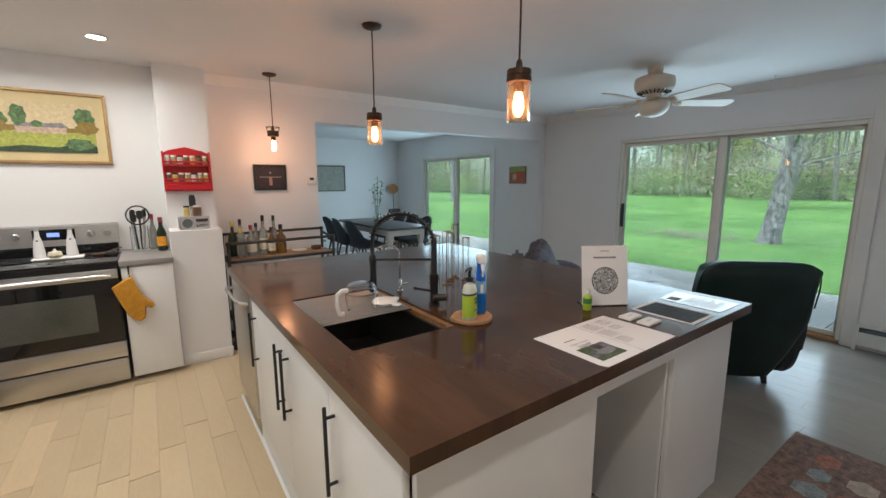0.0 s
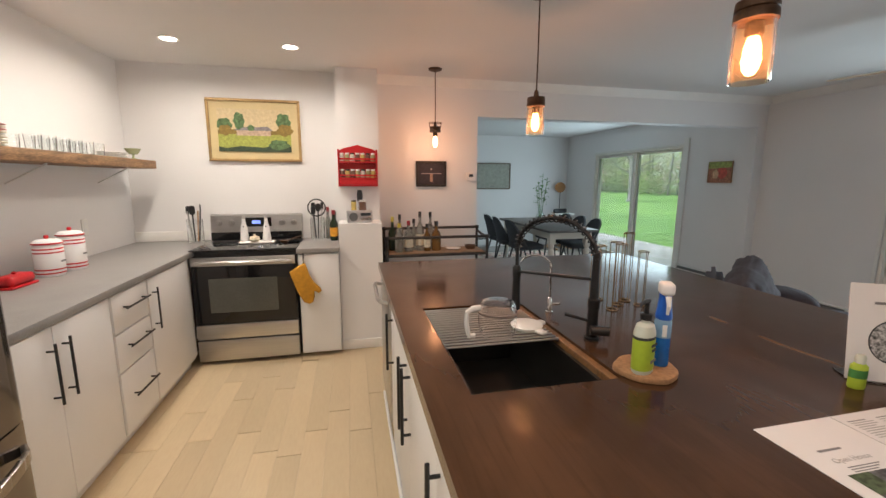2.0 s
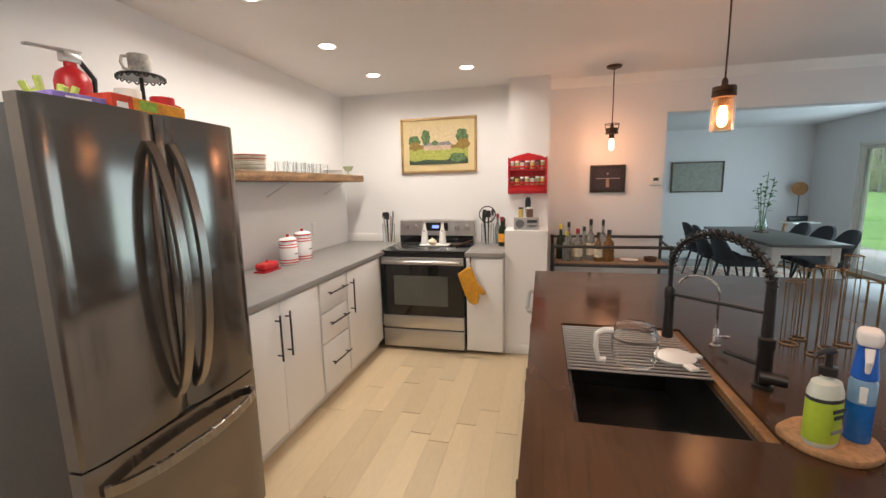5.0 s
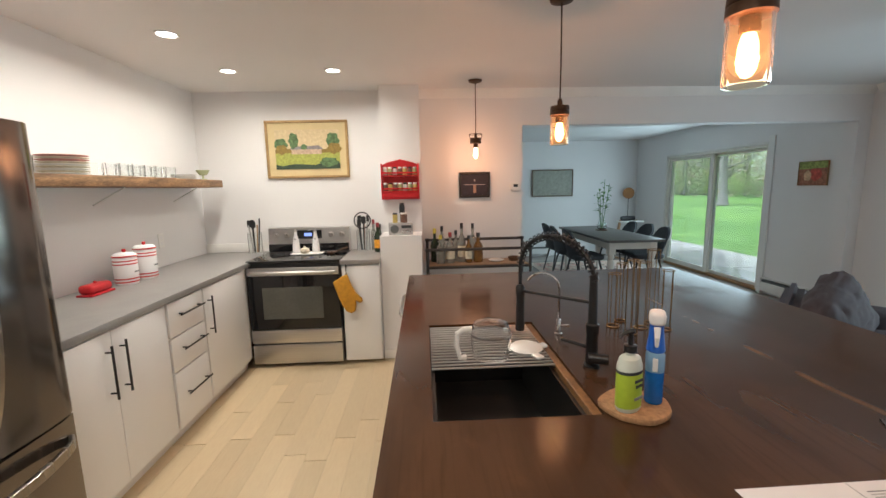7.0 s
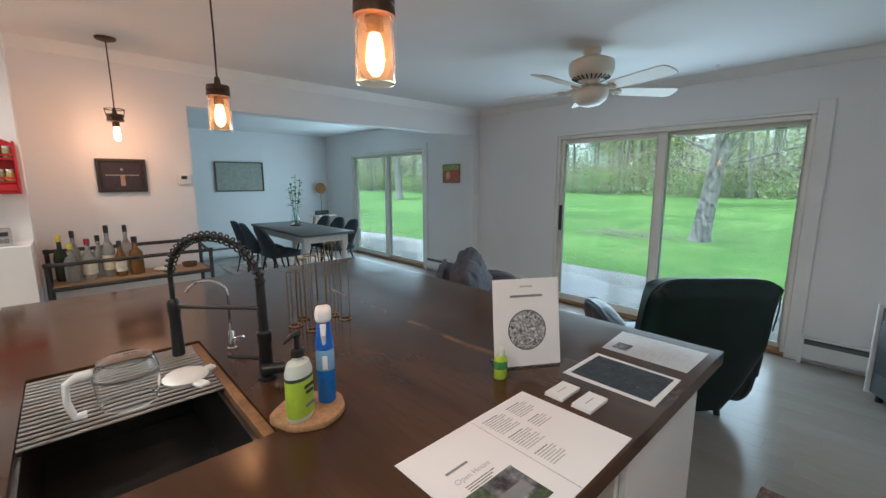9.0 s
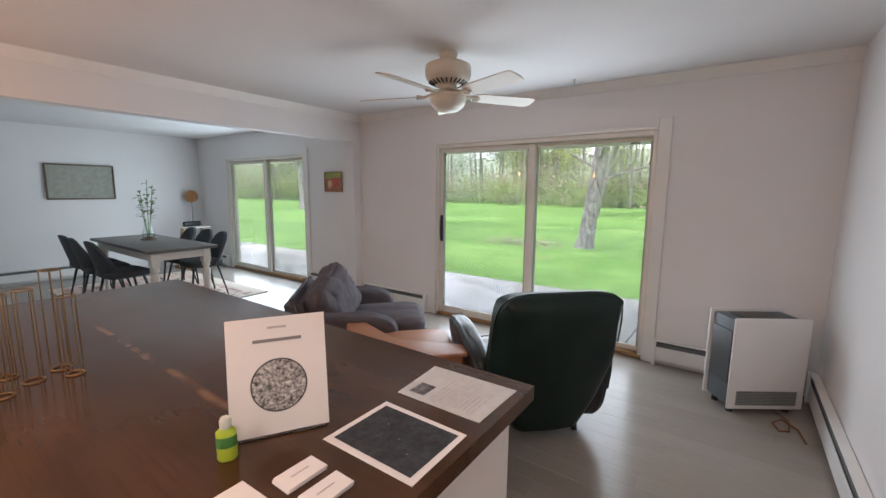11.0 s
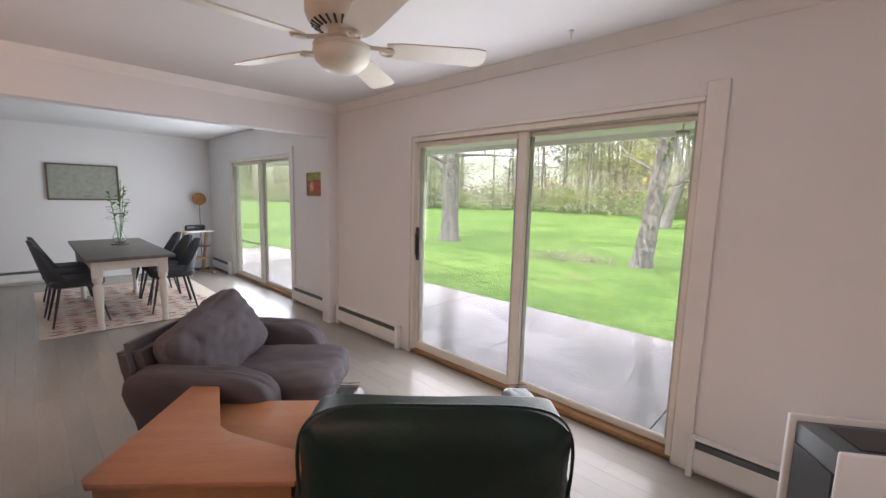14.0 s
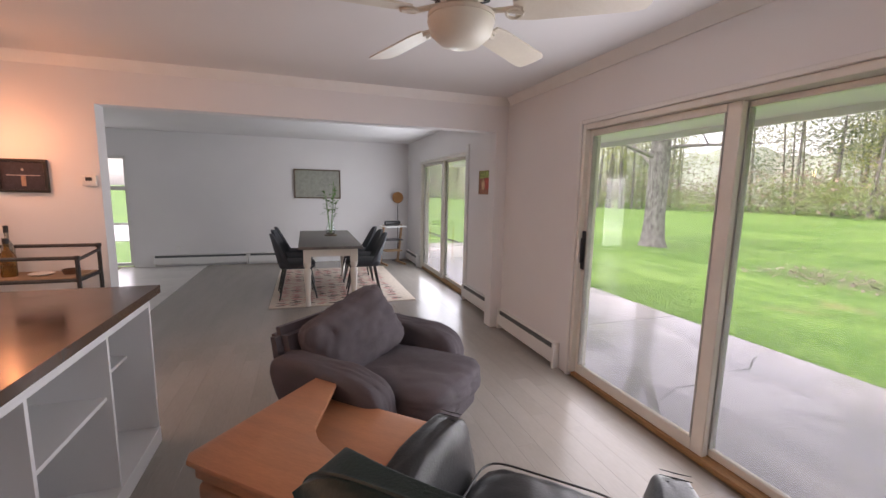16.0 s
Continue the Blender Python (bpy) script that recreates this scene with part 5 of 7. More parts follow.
leaf_part("evergreen_crown", vs, fs, PINE, woods)
for k in range(420):
    y = rw.uniform(-60, 115)
    x = wood_edge(0, y) + rw.uniform(-1.5, 13)
    if y > 45:
        x -= (y - 45) * 0.35
    hh = rw.uniform(1.0, 4.6) * (1.3 if k % 3 else 0.8)
    for _ in range(5):
        low_pts.append(Vector((x + rw.gauss(0, 0.9), y + rw.gauss(0, 1.0), LAWN + hh * rw.uniform(0.15, 0.9))))
under = new("undergrowth", bpy.data.meshes.new("undergrowth"))
vs, fs = leaves(low_pts, 140000, 0.8, 0.115, rw)
under.data.from_pydata([tuple(v) for v in vs], [], fs)
under.data.materials.append(LEAF)
tagged(under, "leafy green bushes along the edge of the woods", "bushes", "", "stuff")
vs, fs = leaves([p + Vector((2.5, 0, 0.4)) for p in low_pts], 40000, 1.2, 0.22, rw)
brush = new("brushwood", bpy.data.meshes.new("brushwood"))
brush.data.from_pydata([tuple(v) for v in vs], [], fs)
brush.data.materials.append(BRUSH)
tagged(brush, "bare brown brushwood at the foot of the woods", "brushwood", "", "stuff")
vs, fs = leaves([Vector((12.8 + rw.gauss(0, 0.6), 5.6 + rw.gauss(0, 0.5), LAWN + 0.03)) for _ in range(60)], 900, 0.25, 0.05, rw)
mulch = new("dead_leaves", bpy.data.meshes.new("dead_leaves"))
mulch.data.from_pydata([(v[0], v[1], max(LAWN + 0.01, min(v[2], LAWN + 0.06))) for v in vs], [], fs)
mulch.data.materials.append(BRUSH)
tagged(mulch, "patch of dead leaves on the lawn", "leaves", "", "stuff")
# grass blades along the edge of the patio
gv, gf = [], []
for k in range(45000):
    x = 7.6 + abs(rw.gauss(0, 1.3))
    y = rw.uniform(-1.5, 11)
    a, hgt = rw.uniform(0, 6.28), rw.uniform(0.008, 0.024)
    dx, dy = 0.0018 * math.cos(a), 0.0018 * math.sin(a)
    i = len(gv)
    gv += [(x - dx, y - dy, LAWN - 0.01), (x + dx, y + dy, LAWN - 0.01), (x + rw.gauss(0, 0.02), y + rw.gauss(0, 0.02), LAWN + hgt)]
    gf.append((i, i + 1, i + 2))
blades = new("grass_blades", bpy.data.meshes.new("grass_blades"))
blades.data.from_pydata(gv, [], gf)
blades.data.materials.append(GRASS)
tagged(blades, "grass blades at the edge of the lawn", "grass", "", "stuff")
ch = thing("wind_chime", pose(6.11, 1.28, 0), "small dark wind chime hanging under the eaves", "wind chime")
part("cord", rod((0, 0, 2.13), (0, 0, 1.98), 0.003, n=6), BLACK, ch)
part("disc", lathe([(0.0, 1.99), (0.05, 1.985), (0.05, 1.975), (0.0, 1.975)], n=16), WOODDARK, ch)
for k in range(5):
    a = k * 1.257
    part("pipe", rod((0.04 * math.cos(a), 0.04 * math.sin(a), 1.97), (0.04 * math.cos(a), 0.04 * math.sin(a), 1.80 - 0.02 * k), 0.006, n=8), STEEL, ch)


# ---- pictures, wall fittings ----
def framed(name, wall_axis, at, u0, u1, z0, z1, bar, frame_mat, label, depth=0.025, mount=None, mount_w=0.0):
    """A picture hung flat on a wall: four frame bars, a mount and an image ground. Returns thing and a function that puts flat shapes on the image."""
    t = thing(name, pose(0, 0, 0), label, "picture")
    def P(u, d, z):
        return (u, at - d, z) if wall_axis == "y" else (at - d, u, z)
    def slab(a, b, d0, d1, r=0.0):
        p, q = P(a[0], d0, a[1]), P(b[0], d1, b[1])
        return box(tuple(map(min, p, q)), tuple(map(max, p, q)), r, 1)
    for a, b in (((u0, z0), (u1, z0 + bar)), ((u0, z1 - bar), (u1, z1)), ((u0, z0 + bar), (u0 + bar, z1 - bar)), ((u1 - bar, z0 + bar), (u1, z1 - bar))):
        part("frame_bar", slab(a, b, 0.002, depth, 0.003), frame_mat, t)
    i0, i1, j0, j1 = u0 + bar, u1 - bar, z0 + bar, z1 - bar
    if mount is not None:
        part("mount", slab((i0, j0), (i1, j1), 0.003, depth * 0.5), mount, t)
        i0, i1, j0, j1 = i0 + mount_w, i1 - mount_w, j0 + mount_w, j1 - mount_w
    level = [depth * 0.5 + 0.002]
    def shape(nm, pts, material):
        """A flat shape in image units 0..1."""
        level[0] += 0.0006
        bm = bmesh.new()
        bm.faces.new([bm.verts.new(P(i0 + u * (i1 - i0), level[0], j0 + v * (j1 - j0))) for u, v in pts])
        return part(nm, bm, material, t)
    return t, shape


def blob(cx, cy, rx, ry, seed=0, n=16):
    return [(cx + rx * math.cos(2 * math.pi * k / n) * (1 + 0.15 * math.sin(3 * k + seed)), cy + ry * math.sin(2 * math.pi * k / n) * (1 + 0.12 * math.cos(2 * k + seed))) for k in range(n)]


FRAMEGOLD = mat("worn_gold_frame", (0.40, 0.26, 0.11), 0.4, 0.5, vary=0.15, scale=12)
MOUNT = mat("ochre_mount", (0.62, 0.50, 0.27), 0.7, vary=0.05)
def ink(name, c, vary=0.2, scale=40):
    return mat(name, c, 0.75, vary=vary, scale=scale, bump=0.02)


I_SKY, I_FIELD, I_TREE, I_DARK, I_HOUSE, I_ROOF, I_HEDGE = (ink("print_sky", (0.62, 0.50, 0.30), 0.1), ink("print_field", (0.36, 0.38, 0.08)), ink("print_tree", (0.10, 0.17, 0.07), 0.4), ink("print_shadow", (0.045, 0.07, 0.04), 0.3), ink("print_house", (0.50, 0.36, 0.27)), ink("print_roof", (0.24, 0.22, 0.23)), ink("print_hedge", (0.25, 0.17, 0.04)))
t, shape = framed("painting", "y", YN, -0.822, -0.058, 1.61, 2.14, 0.022, FRAMEGOLD, "gold-framed landscape print with trees and a farmhouse", 0.03, MOUNT, 0.062)
shape("sky", [(0, 0), (1, 0), (1, 1), (0, 1)], I_SKY)
shape("field", [(0, 0), (1, 0), (1, 0.42), (0.6, 0.45), (0.3, 0.40), (0, 0.44)], I_FIELD)
shape("hill", [(0, 0.40), (0.35, 0.42), (0.7, 0.40), (1, 0.44), (1, 0.52), (0.75, 0.50), (0.3, 0.53), (0, 0.5)], I_HEDGE)
shape("house", [(0.25, 0.38), (0.72, 0.38), (0.72, 0.52), (0.25, 0.52)], I_HOUSE)
shape("roof", [(0.22, 0.5), (0.75, 0.5), (0.68, 0.60), (0.5, 0.58), (0.44, 0.64), (0.38, 0.57), (0.28, 0.6)], I_ROOF)
for cx, cy, rx, ry, m_ in ((0.29, 0.72, 0.075, 0.2, I_TREE), (0.09, 0.63, 0.10, 0.15, I_TREE), (0.1, 0.5, 0.09, 0.12, I_HEDGE), (0.9, 0.72, 0.10, 0.2, I_TREE), (0.92, 0.52, 0.11, 0.14, I_HEDGE), (0.45, 0.56, 0.05, 0.07, I_TREE)):
    shape("tree_shape", blob(cx, cy, rx, ry, cx * 9), m_)
shape("near_shadow", [(0, 0), (1, 0), (1, 0.14), (0.8, 0.2), (0.62, 0.1), (0.3, 0.13), (0.1, 0.08), (0, 0.12)], I_DARK)
shape("bush", blob(0.83, 0.17, 0.14, 0.12, 2), I_TREE)

t, shape = framed("picture", "y", YN, 0.985, 1.285, 1.39, 1.635, 0.022, mat("black_frame", (0.02, 0.017, 0.016), 0.4), "black-framed dark print with a pale line drawing", 0.03)
shape("ground", [(0, 0), (1, 0), (1, 1), (0, 1)], ink("print_night", (0.035, 0.03, 0.04)))
shape("line", [(0.12, 0.5), (0.9, 0.5), (0.9, 0.53), (0.12, 0.53)], ink("print_pale", (0.4, 0.36, 0.36)))
shape("stem", [(0.45, 0.12), (0.56, 0.12), (0.56, 0.5), (0.45, 0.5)], ink("print_brown", (0.33, 0.22, 0.16)))
shape("mark", blob(0.5, 0.72, 0.035, 0.05), ink("print_grey", (0.25, 0.24, 0.24)))

t, shape = framed("picture", "y", YD, 2.915, 3.785, 1.265, 1.822, 0.02, mat("brown_frame", (0.12, 0.075, 0.04), 0.5), "large wood-framed faded grey-green map", 0.04)
shape("sheet", [(0, 0), (1, 0), (1, 1), (0, 1)], ink("faded_map", (0.33, 0.34, 0.29), 0.12, 14))
shape("caption", [(0.47, 0.07), (0.6, 0.07), (0.6, 0.09), (0.47, 0.09)], INK)

t, shape = framed("picture", "x", XE2, 4.835, 5.2, 1.43, 1.71, 0.004, ink("canvas_edge", (0.35, 0.2, 0.1)), "small unframed colourful canvas in warm reds and greens", 0.025)
shape("ground", [(0, 0), (1, 0), (1, 1), (0, 1)], ink("canvas_brown", (0.34, 0.15, 0.09), 0.4, 25))
shape("sky_patch", [(0, 0.72), (1, 0.68), (1, 1), (0, 1)], ink("canvas_green", (0.30, 0.36, 0.10), 0.4, 25))
shape("red_patch", blob(0.4, 0.45, 0.22, 0.26, 1), ink("canvas_red", (0.50, 0.10, 0.07), 0.3, 25))
shape("pale_patch", blob(0.68, 0.4, 0.14, 0.22, 4), ink("canvas_pale", (0.62, 0.42, 0.25), 0.3, 25))

th = thing("thermostat", pose(0, 0, 0), "small white wall thermostat with a dark display", "thermostat")
part("case", box((1.49, YN - 0.025, 1.447), (1.582, YN - 0.001, 1.528), 0.005, 2), TRIM, th)
part("display", box((1.515, YN - 0.027, 1.485), (1.557, YN - 0.0255, 1.512)), DARKINK, th)
ou = thing("wall_outlet", pose(0, 0, 0), "white electrical outlet plate", "outlet")
part("plate", box((XW + 0.001, 3.70, 1.06), (XW + 0.007, 3.77, 1.175), 0.003, 1), TRIM, ou)
for z in (1.085, 1.13):
    part("socket", box((XW + 0.0075, 3.72, z), (XW + 0.009, 3.75, z + 0.028), 0.004, 1), PAPER, ou)
pg_ = thing("wall_outlet", pose(0, 0, 0), "white outlet above the far baseboard heater", "outlet")
part("plate", box((0.86, YD - 0.007, 0.25), (0.93, YD - 0.001, 0.365), 0.003, 1), TRIM, pg_)
for z in (0.275, 0.32):
    part("socket", box((0.88, YD - 0.009, z), (0.91, YD - 0.0075, z + 0.028), 0.004, 1), PAPER, pg_)
solid("ceiling_hook", lathe([(0.012, 0.0), (0.014, -0.012), (0.006, -0.02), (0.005, -0.05), (0.009, -0.055), (0.0, -0.06)], (4.86, 1.55, CEIL), 12), TRIM, "small white ceiling hook", "hook")
solid("ceiling_vent", lathe([(0.0, -0.001), (0.07, -0.001), (0.07, -0.01), (0.05, -0.022), (0.0, -0.022)], (3.0, 6.6, CEIL), 20), TRIM, "round white fitting on the dining room ceiling", "smoke detector")

# entry window at the far wall
wb = setting("window_1", box((WX0, YD + 0.02, 0.03), (WX1, YD + 0.10, 0.08)), TRIM, "tall narrow entry window in three panes")
for a, b in (((WX1 - 0.05, YD + 0.02, 0.08), (WX1, YD + 0.1, 1.95)), ((WX0, YD + 0.02, 0.08), (WX0 + 0.05, YD + 0.1, 1.95)), ((WX0 + 0.05, YD + 0.02, 1.90), (WX1 - 0.05, YD + 0.1, 1.95)), ((WX0 + 0.05, YD + 0.03, 1.36), (WX1 - 0.05, YD + 0.09, 1.43)), ((WX0 + 0.05, YD + 0.03, 0.76), (WX1 - 0.05, YD + 0.09, 0.785))):
    part("frame_bar", box(a, b, 0.003, 1), TRIM, wb)
for z0, z1 in ((0.08, 0.76), (0.785, 1.36), (1.43, 1.90)):
    p_ = part("pane", box((WX0 + 0.05, YD + 0.055, z0), (WX1 - 0.05, YD + 0.06, z1)), PANE, wb)
    p_.visible_shadow = False


# ---- rugs ----
def patterned_rug(x0, x1, y0, y1, cols, label, cell, z=0.0008):
    """A woven rug: a ground, a border and rows of small woven motifs."""
    t = thing("area_rug", pose(0, 0, 0), label, "rug")
    part("ground", box((x0, y0, z), (x1, y1, z + 0.008), 0.003, 1), cols[0], t)
    rr = random.Random(int(x0 * 100))
    groups = [bmesh.new() for _ in cols[1:]]
    ny, nx = int((y1 - y0 - 0.1) / cell[1]), int((x1 - x0 - 0.1) / cell[0])
    for j in range(ny):
        for i in range(nx):
            if rr.random() < 0.22:
                continue
            k = rr.randrange(len(groups))
            cx, cy = x0 + 0.05 + (i + 0.5 + 0.25 * (j % 2)) * cell[0], y0 + 0.05 + (j + 0.5) * cell[1]
            a, b = cell[0] * rr.uniform(0.25, 0.5), cell[1] * rr.uniform(0.28, 0.42)
            pts = [(cx - a, cy), (cx - a * 0.5, cy - b), (cx + a * 0.6, cy - b), (cx + a, cy), (cx + a * 0.5, cy + b), (cx - a * 0.6, cy + b)]
            groups[k].faces.new([groups[k].verts.new((p, q, z + 0.0084 + 0.0003 * k)) for p, q in pts])
    for g_, m_ in zip(groups, cols[1:]):
        tagged(part("motif", g_, m_, t), "", "", "", "stuff")
    for yy in (y0, y1):
        part("hem", box((x0, yy - 0.012, z), (x1, yy + 0.012, z + 0.0095), 0.003, 1), cols[0], t)
    return t


R_UMBER, R_SLATE = ink("rug_umber", (0.20, 0.12, 0.09), 0.4, 25), ink("rug_slate", (0.25, 0.27, 0.26), 0.3, 25)
R_CREAM, R_PINK, R_DARK, R_RUST, R_SAND = (ink("rug_cream", (0.62, 0.52, 0.43), 0.15), ink("rug_pink", (0.52, 0.23, 0.20), 0.2), ink("rug_brown", (0.10, 0.055, 0.05), 0.3), ink("rug_rust", (0.33, 0.13, 0.08), 0.3), ink("rug_sand", (0.45, 0.36, 0.28), 0.2))
patterned_rug(2.66, 4.5, 5.72, 8.2, (R_CREAM, R_PINK, R_PINK, R_DARK), "woven pink and cream patterned rug under the dining table", (0.16, 0.055))
patterned_rug(1.25, 3.12, -0.2, 0.70, (R_UMBER, R_RUST, R_SLATE, R_SAND, R_RUST), "worn oriental rug in rust, brown and slate", (0.17, 0.15))

# ---- dining room things ----
va = thing("vase", pose(3.46, 6.79, 0.771), "clear glass vase with tall green lilies on the dining table", "vase")
part("stand", lathe([(0.0, 0.0), (0.09, 0.0), (0.09, 0.012), (0.0, 0.012)], n=24), WOODDARK, va)
VG = glass("vase_glass", (0.93, 0.98, 0.96), 0.0, 1.3)
part("glass", lathe([(0.04, 0.013), (0.065, 0.03), (0.07, 0.08), (0.045, 0.15), (0.035, 0.2), (0.045, 0.22), (0.042, 0.22), (0.032, 0.2), (0.042, 0.15), (0.066, 0.08), (0.06, 0.035), (0.0, 0.02)], n=28, close=False), VG, va).visible_shadow = False
GREENLEAF = mat("lily_green", (0.10, 0.22, 0.05), 0.6, vary=0.3, scale=20)
rl = random.Random(9)
for k in range(5):
    a = k * 1.7 + 0.4
    top = Vector((0.10 * math.cos(a), 0.10 * math.sin(a), 0.52 + 0.07 * k))
    st = part("stem", tube([(0.01 * math.cos(a), 0.01 * math.sin(a), 0.03), tuple(top * 0.5), tuple(top)], 0.004, 6), GREENLEAF, va)
    for q in range(9):
        u = 0.45 + 0.06 * q
        base = top * u if u < 1 else top
        b = rl.uniform(0, 6.28)
        l = rl.uniform(0.08, 0.13)
        tip = base + Vector((math.cos(b) * l, math.sin(b) * l, rl.uniform(-0.02, 0.06)))
        side = Vector((-math.sin(b), math.cos(b), 0)) * 0.022
        bm = bmesh.new()
        mid_ = base.lerp(tip, 0.5) + Vector((0, 0, 0.02))
        vv = [bm.verts.new(v) for v in (base, mid_ - side, tip, mid_ + side, mid_ - Vector((0, 0, 0.004)))]
        for f in ((0, 1, 4), (1, 2, 4), (2, 3, 4), (3, 0, 4)):
            bm.faces.new([vv[i] for i in f])
        part("leaf", bm, GREENLEAF, st)

hc = thing("high_chair", pose(4.72, 8.52, 0, 0, 0, 12), "wooden high chair with a black tray top", "high chair")
PALEWOOD = mat("pale_beech", (0.42, 0.25, 0.13), 0.5, vary=0.2, scale=6, stretch=(1, 1, 0.3))
for x in (-0.19, 0.19):
    part("upright", box((x - 0.018, -0.02, 0.0), (x + 0.018, 0.03, 0.80), 0.006, 2, None, pose(0, 0.12, 0, 14, 0, 0)), PALEWOOD, hc)
    part("foot", box((x - 0.018, -0.26, 0.0), (x + 0.018, 0.22, 0.035), 0.006, 2), PALEWOOD, hc)
for z, y0, y1 in ((0.26, -0.16, 0.1), (0.48, -0.2, 0.1)):
    part("seat_board", box((-0.172, y0, z), (0.172, y1, z + 0.018), 0.005, 2), PALEWOOD if z < 0.4 else BLACK, hc)
part("tray", box((-0.23, -0.25, 0.74), (0.23, 0.05, 0.765), 0.012, 3), TRIM, hc, "white tray")
part("harness", box((-0.17, -0.08, 0.765), (0.17, -0.02, 0.86), 0.04, 4), BLACK, hc, "black padded backrest")
pd = thing("round_paddle", pose(4.92, 8.86, 0), "round orange wooden disc on a thin stand", "ornament")
ORANGE = mat("orange_wood", (0.36, 0.17, 0.055), 0.5, vary=0.2, scale=8)
part("pole", rod((0, 0, 0.02), (0, 0, 1.24), 0.006), BLACK, pd)
part("foot", lathe([(0, 0), (0.12, 0), (0.12, 0.012), (0.01, 0.025), (0, 0.025)], n=24), BLACK, pd)
bm = lathe([(0.0, -0.014), (0.105, -0.014), (0.115, 0.0), (0.105, 0.014), (0.0, 0.014)], n=28)
bmesh.ops.transform(bm, matrix=pose(0, 0, 1.305, 90, 0, -20), verts=bm.verts)
part("disc", bm, ORANGE, pd)


# ---- bottles and jars ----
def bottle(x, y, z, h, r, neck, glass_m, cap_m, label_m=None, name="bottle", label="glass liquor bottle with a dark cap", group="bottles on the bar cart", cat="bottle"):
    t = thing(name, pose(x, y, z), label, cat, group)
    part("glass", lathe([(r * 0.9, 0.0), (r, 0.008), (r, h * 0.52), (r * 0.85, h * 0.6), (neck, h * 0.72), (neck, h * 0.93), (neck * 0.8, h * 0.94)], n=18), glass_m, t)
    part("cap", lathe([(neck * 1.15, h * 0.86), (neck * 1.15, h), (neck * 0.9, h * 1.005)], n=14), cap_m, t)
    if label_m is not None:
        part("label", lathe([(r * 1.01, h * 0.14), (r * 1.012, h * 0.15), (r * 1.012, h * 0.42), (r * 1.01, h * 0.43)], n=18, close=False), label_m, t)
    return t


CLEARB = mat("clear_bottle", (0.55, 0.56, 0.52), 0.08, vary=0.1, scale=20, bump=0)
for m_, tr in ((CLEARB, 0.75),):
    m_.node_tree.nodes["Principled BSDF"].inputs["Transmission Weight"].default_value = tr
DARKB = mat("dark_green_bottle", (0.02, 0.03, 0.015), 0.08, bump=0)
AMBER = mat("amber_bottle", (0.30, 0.15, 0.04), 0.08, vary=0.2, bump=0)
AMBER.node_tree.nodes["Principled BSDF"].inputs["Transmission Weight"].default_value = 0.5
YELLOWL = ink("yellow_label", (0.62, 0.5, 0.08))
CREAML = ink("cream_label", (0.68, 0.62, 0.48))
REDCAP = mat("red_cap", (0.28, 0.02, 0.03), 0.4)
ORL = ink("orange_label", (0.75, 0.33, 0.02))

# bar cart
cart = thing("bar_cart", pose(0, 0, 0), "industrial pipe bar cart with wooden shelves", "bar cart")
PIPE = mat("black_iron_pipe", (0.05, 0.047, 0.045), 0.5, 0.5, vary=0.2, scale=20)
CX0, CX1, CY0, CY1 = 0.66, 1.585, 3.99, 4.32
CWOOD = mat("cart_shelf_wood", (0.30, 0.20, 0.12), 0.6, vary=0.3, scale=5, stretch=(1, 8, 1))
for z in (0.80, 0.28):
    part("shelf", box((CX0 + 0.015, CY0 + 0.015, z - 0.025), (CX1 - 0.015, CY1 - 0.015, z + 0.004), 0.004, 1), CWOOD, cart)
    for y in (CY0, CY1):
        part("rail", rod((CX0, y, z - 0.015), (CX1, y, z - 0.015), 0.013), PIPE, cart)
    for x in (CX0, CX1):
        part("rail", rod((x, CY0, z - 0.015), (x, CY1, z - 0.015), 0.013), PIPE, cart)
for y, zt_ in ((CY0, 0.945), (CY1, 0.995)):
    part("top_rail", rod((CX0, y, zt_), (CX1, y, zt_), 0.013), PIPE, cart)
    for x in (CX0, CX1):
        part("post", rod((x, y, 0.07), (x, y, zt_), 0.0135), PIPE, cart)
        part("elbow", lathe([(0.012, -0.018), (0.018, -0.014), (0.02, 0.0), (0.018, 0.014), (0.0, 0.018)], (x, y, zt_), 12), PIPE, cart)
        w_ = rod((x, y - 0.014, 0.04), (x, y + 0.014, 0.04), 0.04, n=20)
        part("wheel", w_, BLACK, cart)
part("side_rail", rod((CX1, CY0, 0.93), (CX1, CY1, 0.96), 0.012), PIPE, cart)
for x, y, h, r, n_, g_, c_, l_ in ((0.73, 4.2, 0.31, 0.038, 0.013, DARKB, YELLOWL, None), (0.80, 4.22, 0.33, 0.035, 0.012, CLEARB, BLACK, None), (0.78, 4.09, 0.26, 0.04, 0.013, CLEARB, YELLOWL, None), (0.87, 4.12, 0.28, 0.042, 0.014, CLEARB, REDCAP, CREAML), (0.93, 4.2, 0.29, 0.036, 0.012, CLEARB, BLACK, None), (0.98, 4.15, 0.36, 0.036, 0.013, CLEARB, BLACK, CREAML), (1.04, 4.11, 0.25, 0.032, 0.013, AMBER, BLACK, CREAML), (1.09, 4.22, 0.35, 0.036, 0.012, CLEARB, BLACK, None), (1.13, 4.13, 0.27, 0.045, 0.016, AMBER, BLACK, None)):
    bottle(x, y, 0.8055, h, r, n_, g_, c_, l_)
solid("plate", lathe([(0.0, 0.002), (0.05, 0.0), (0.075, 0.012), (0.07, 0.014), (0.045, 0.004), (0.0, 0.005)], (1.30, 4.15, 0.805), 24), TRIM, "small white plate on the bar cart", "plate")
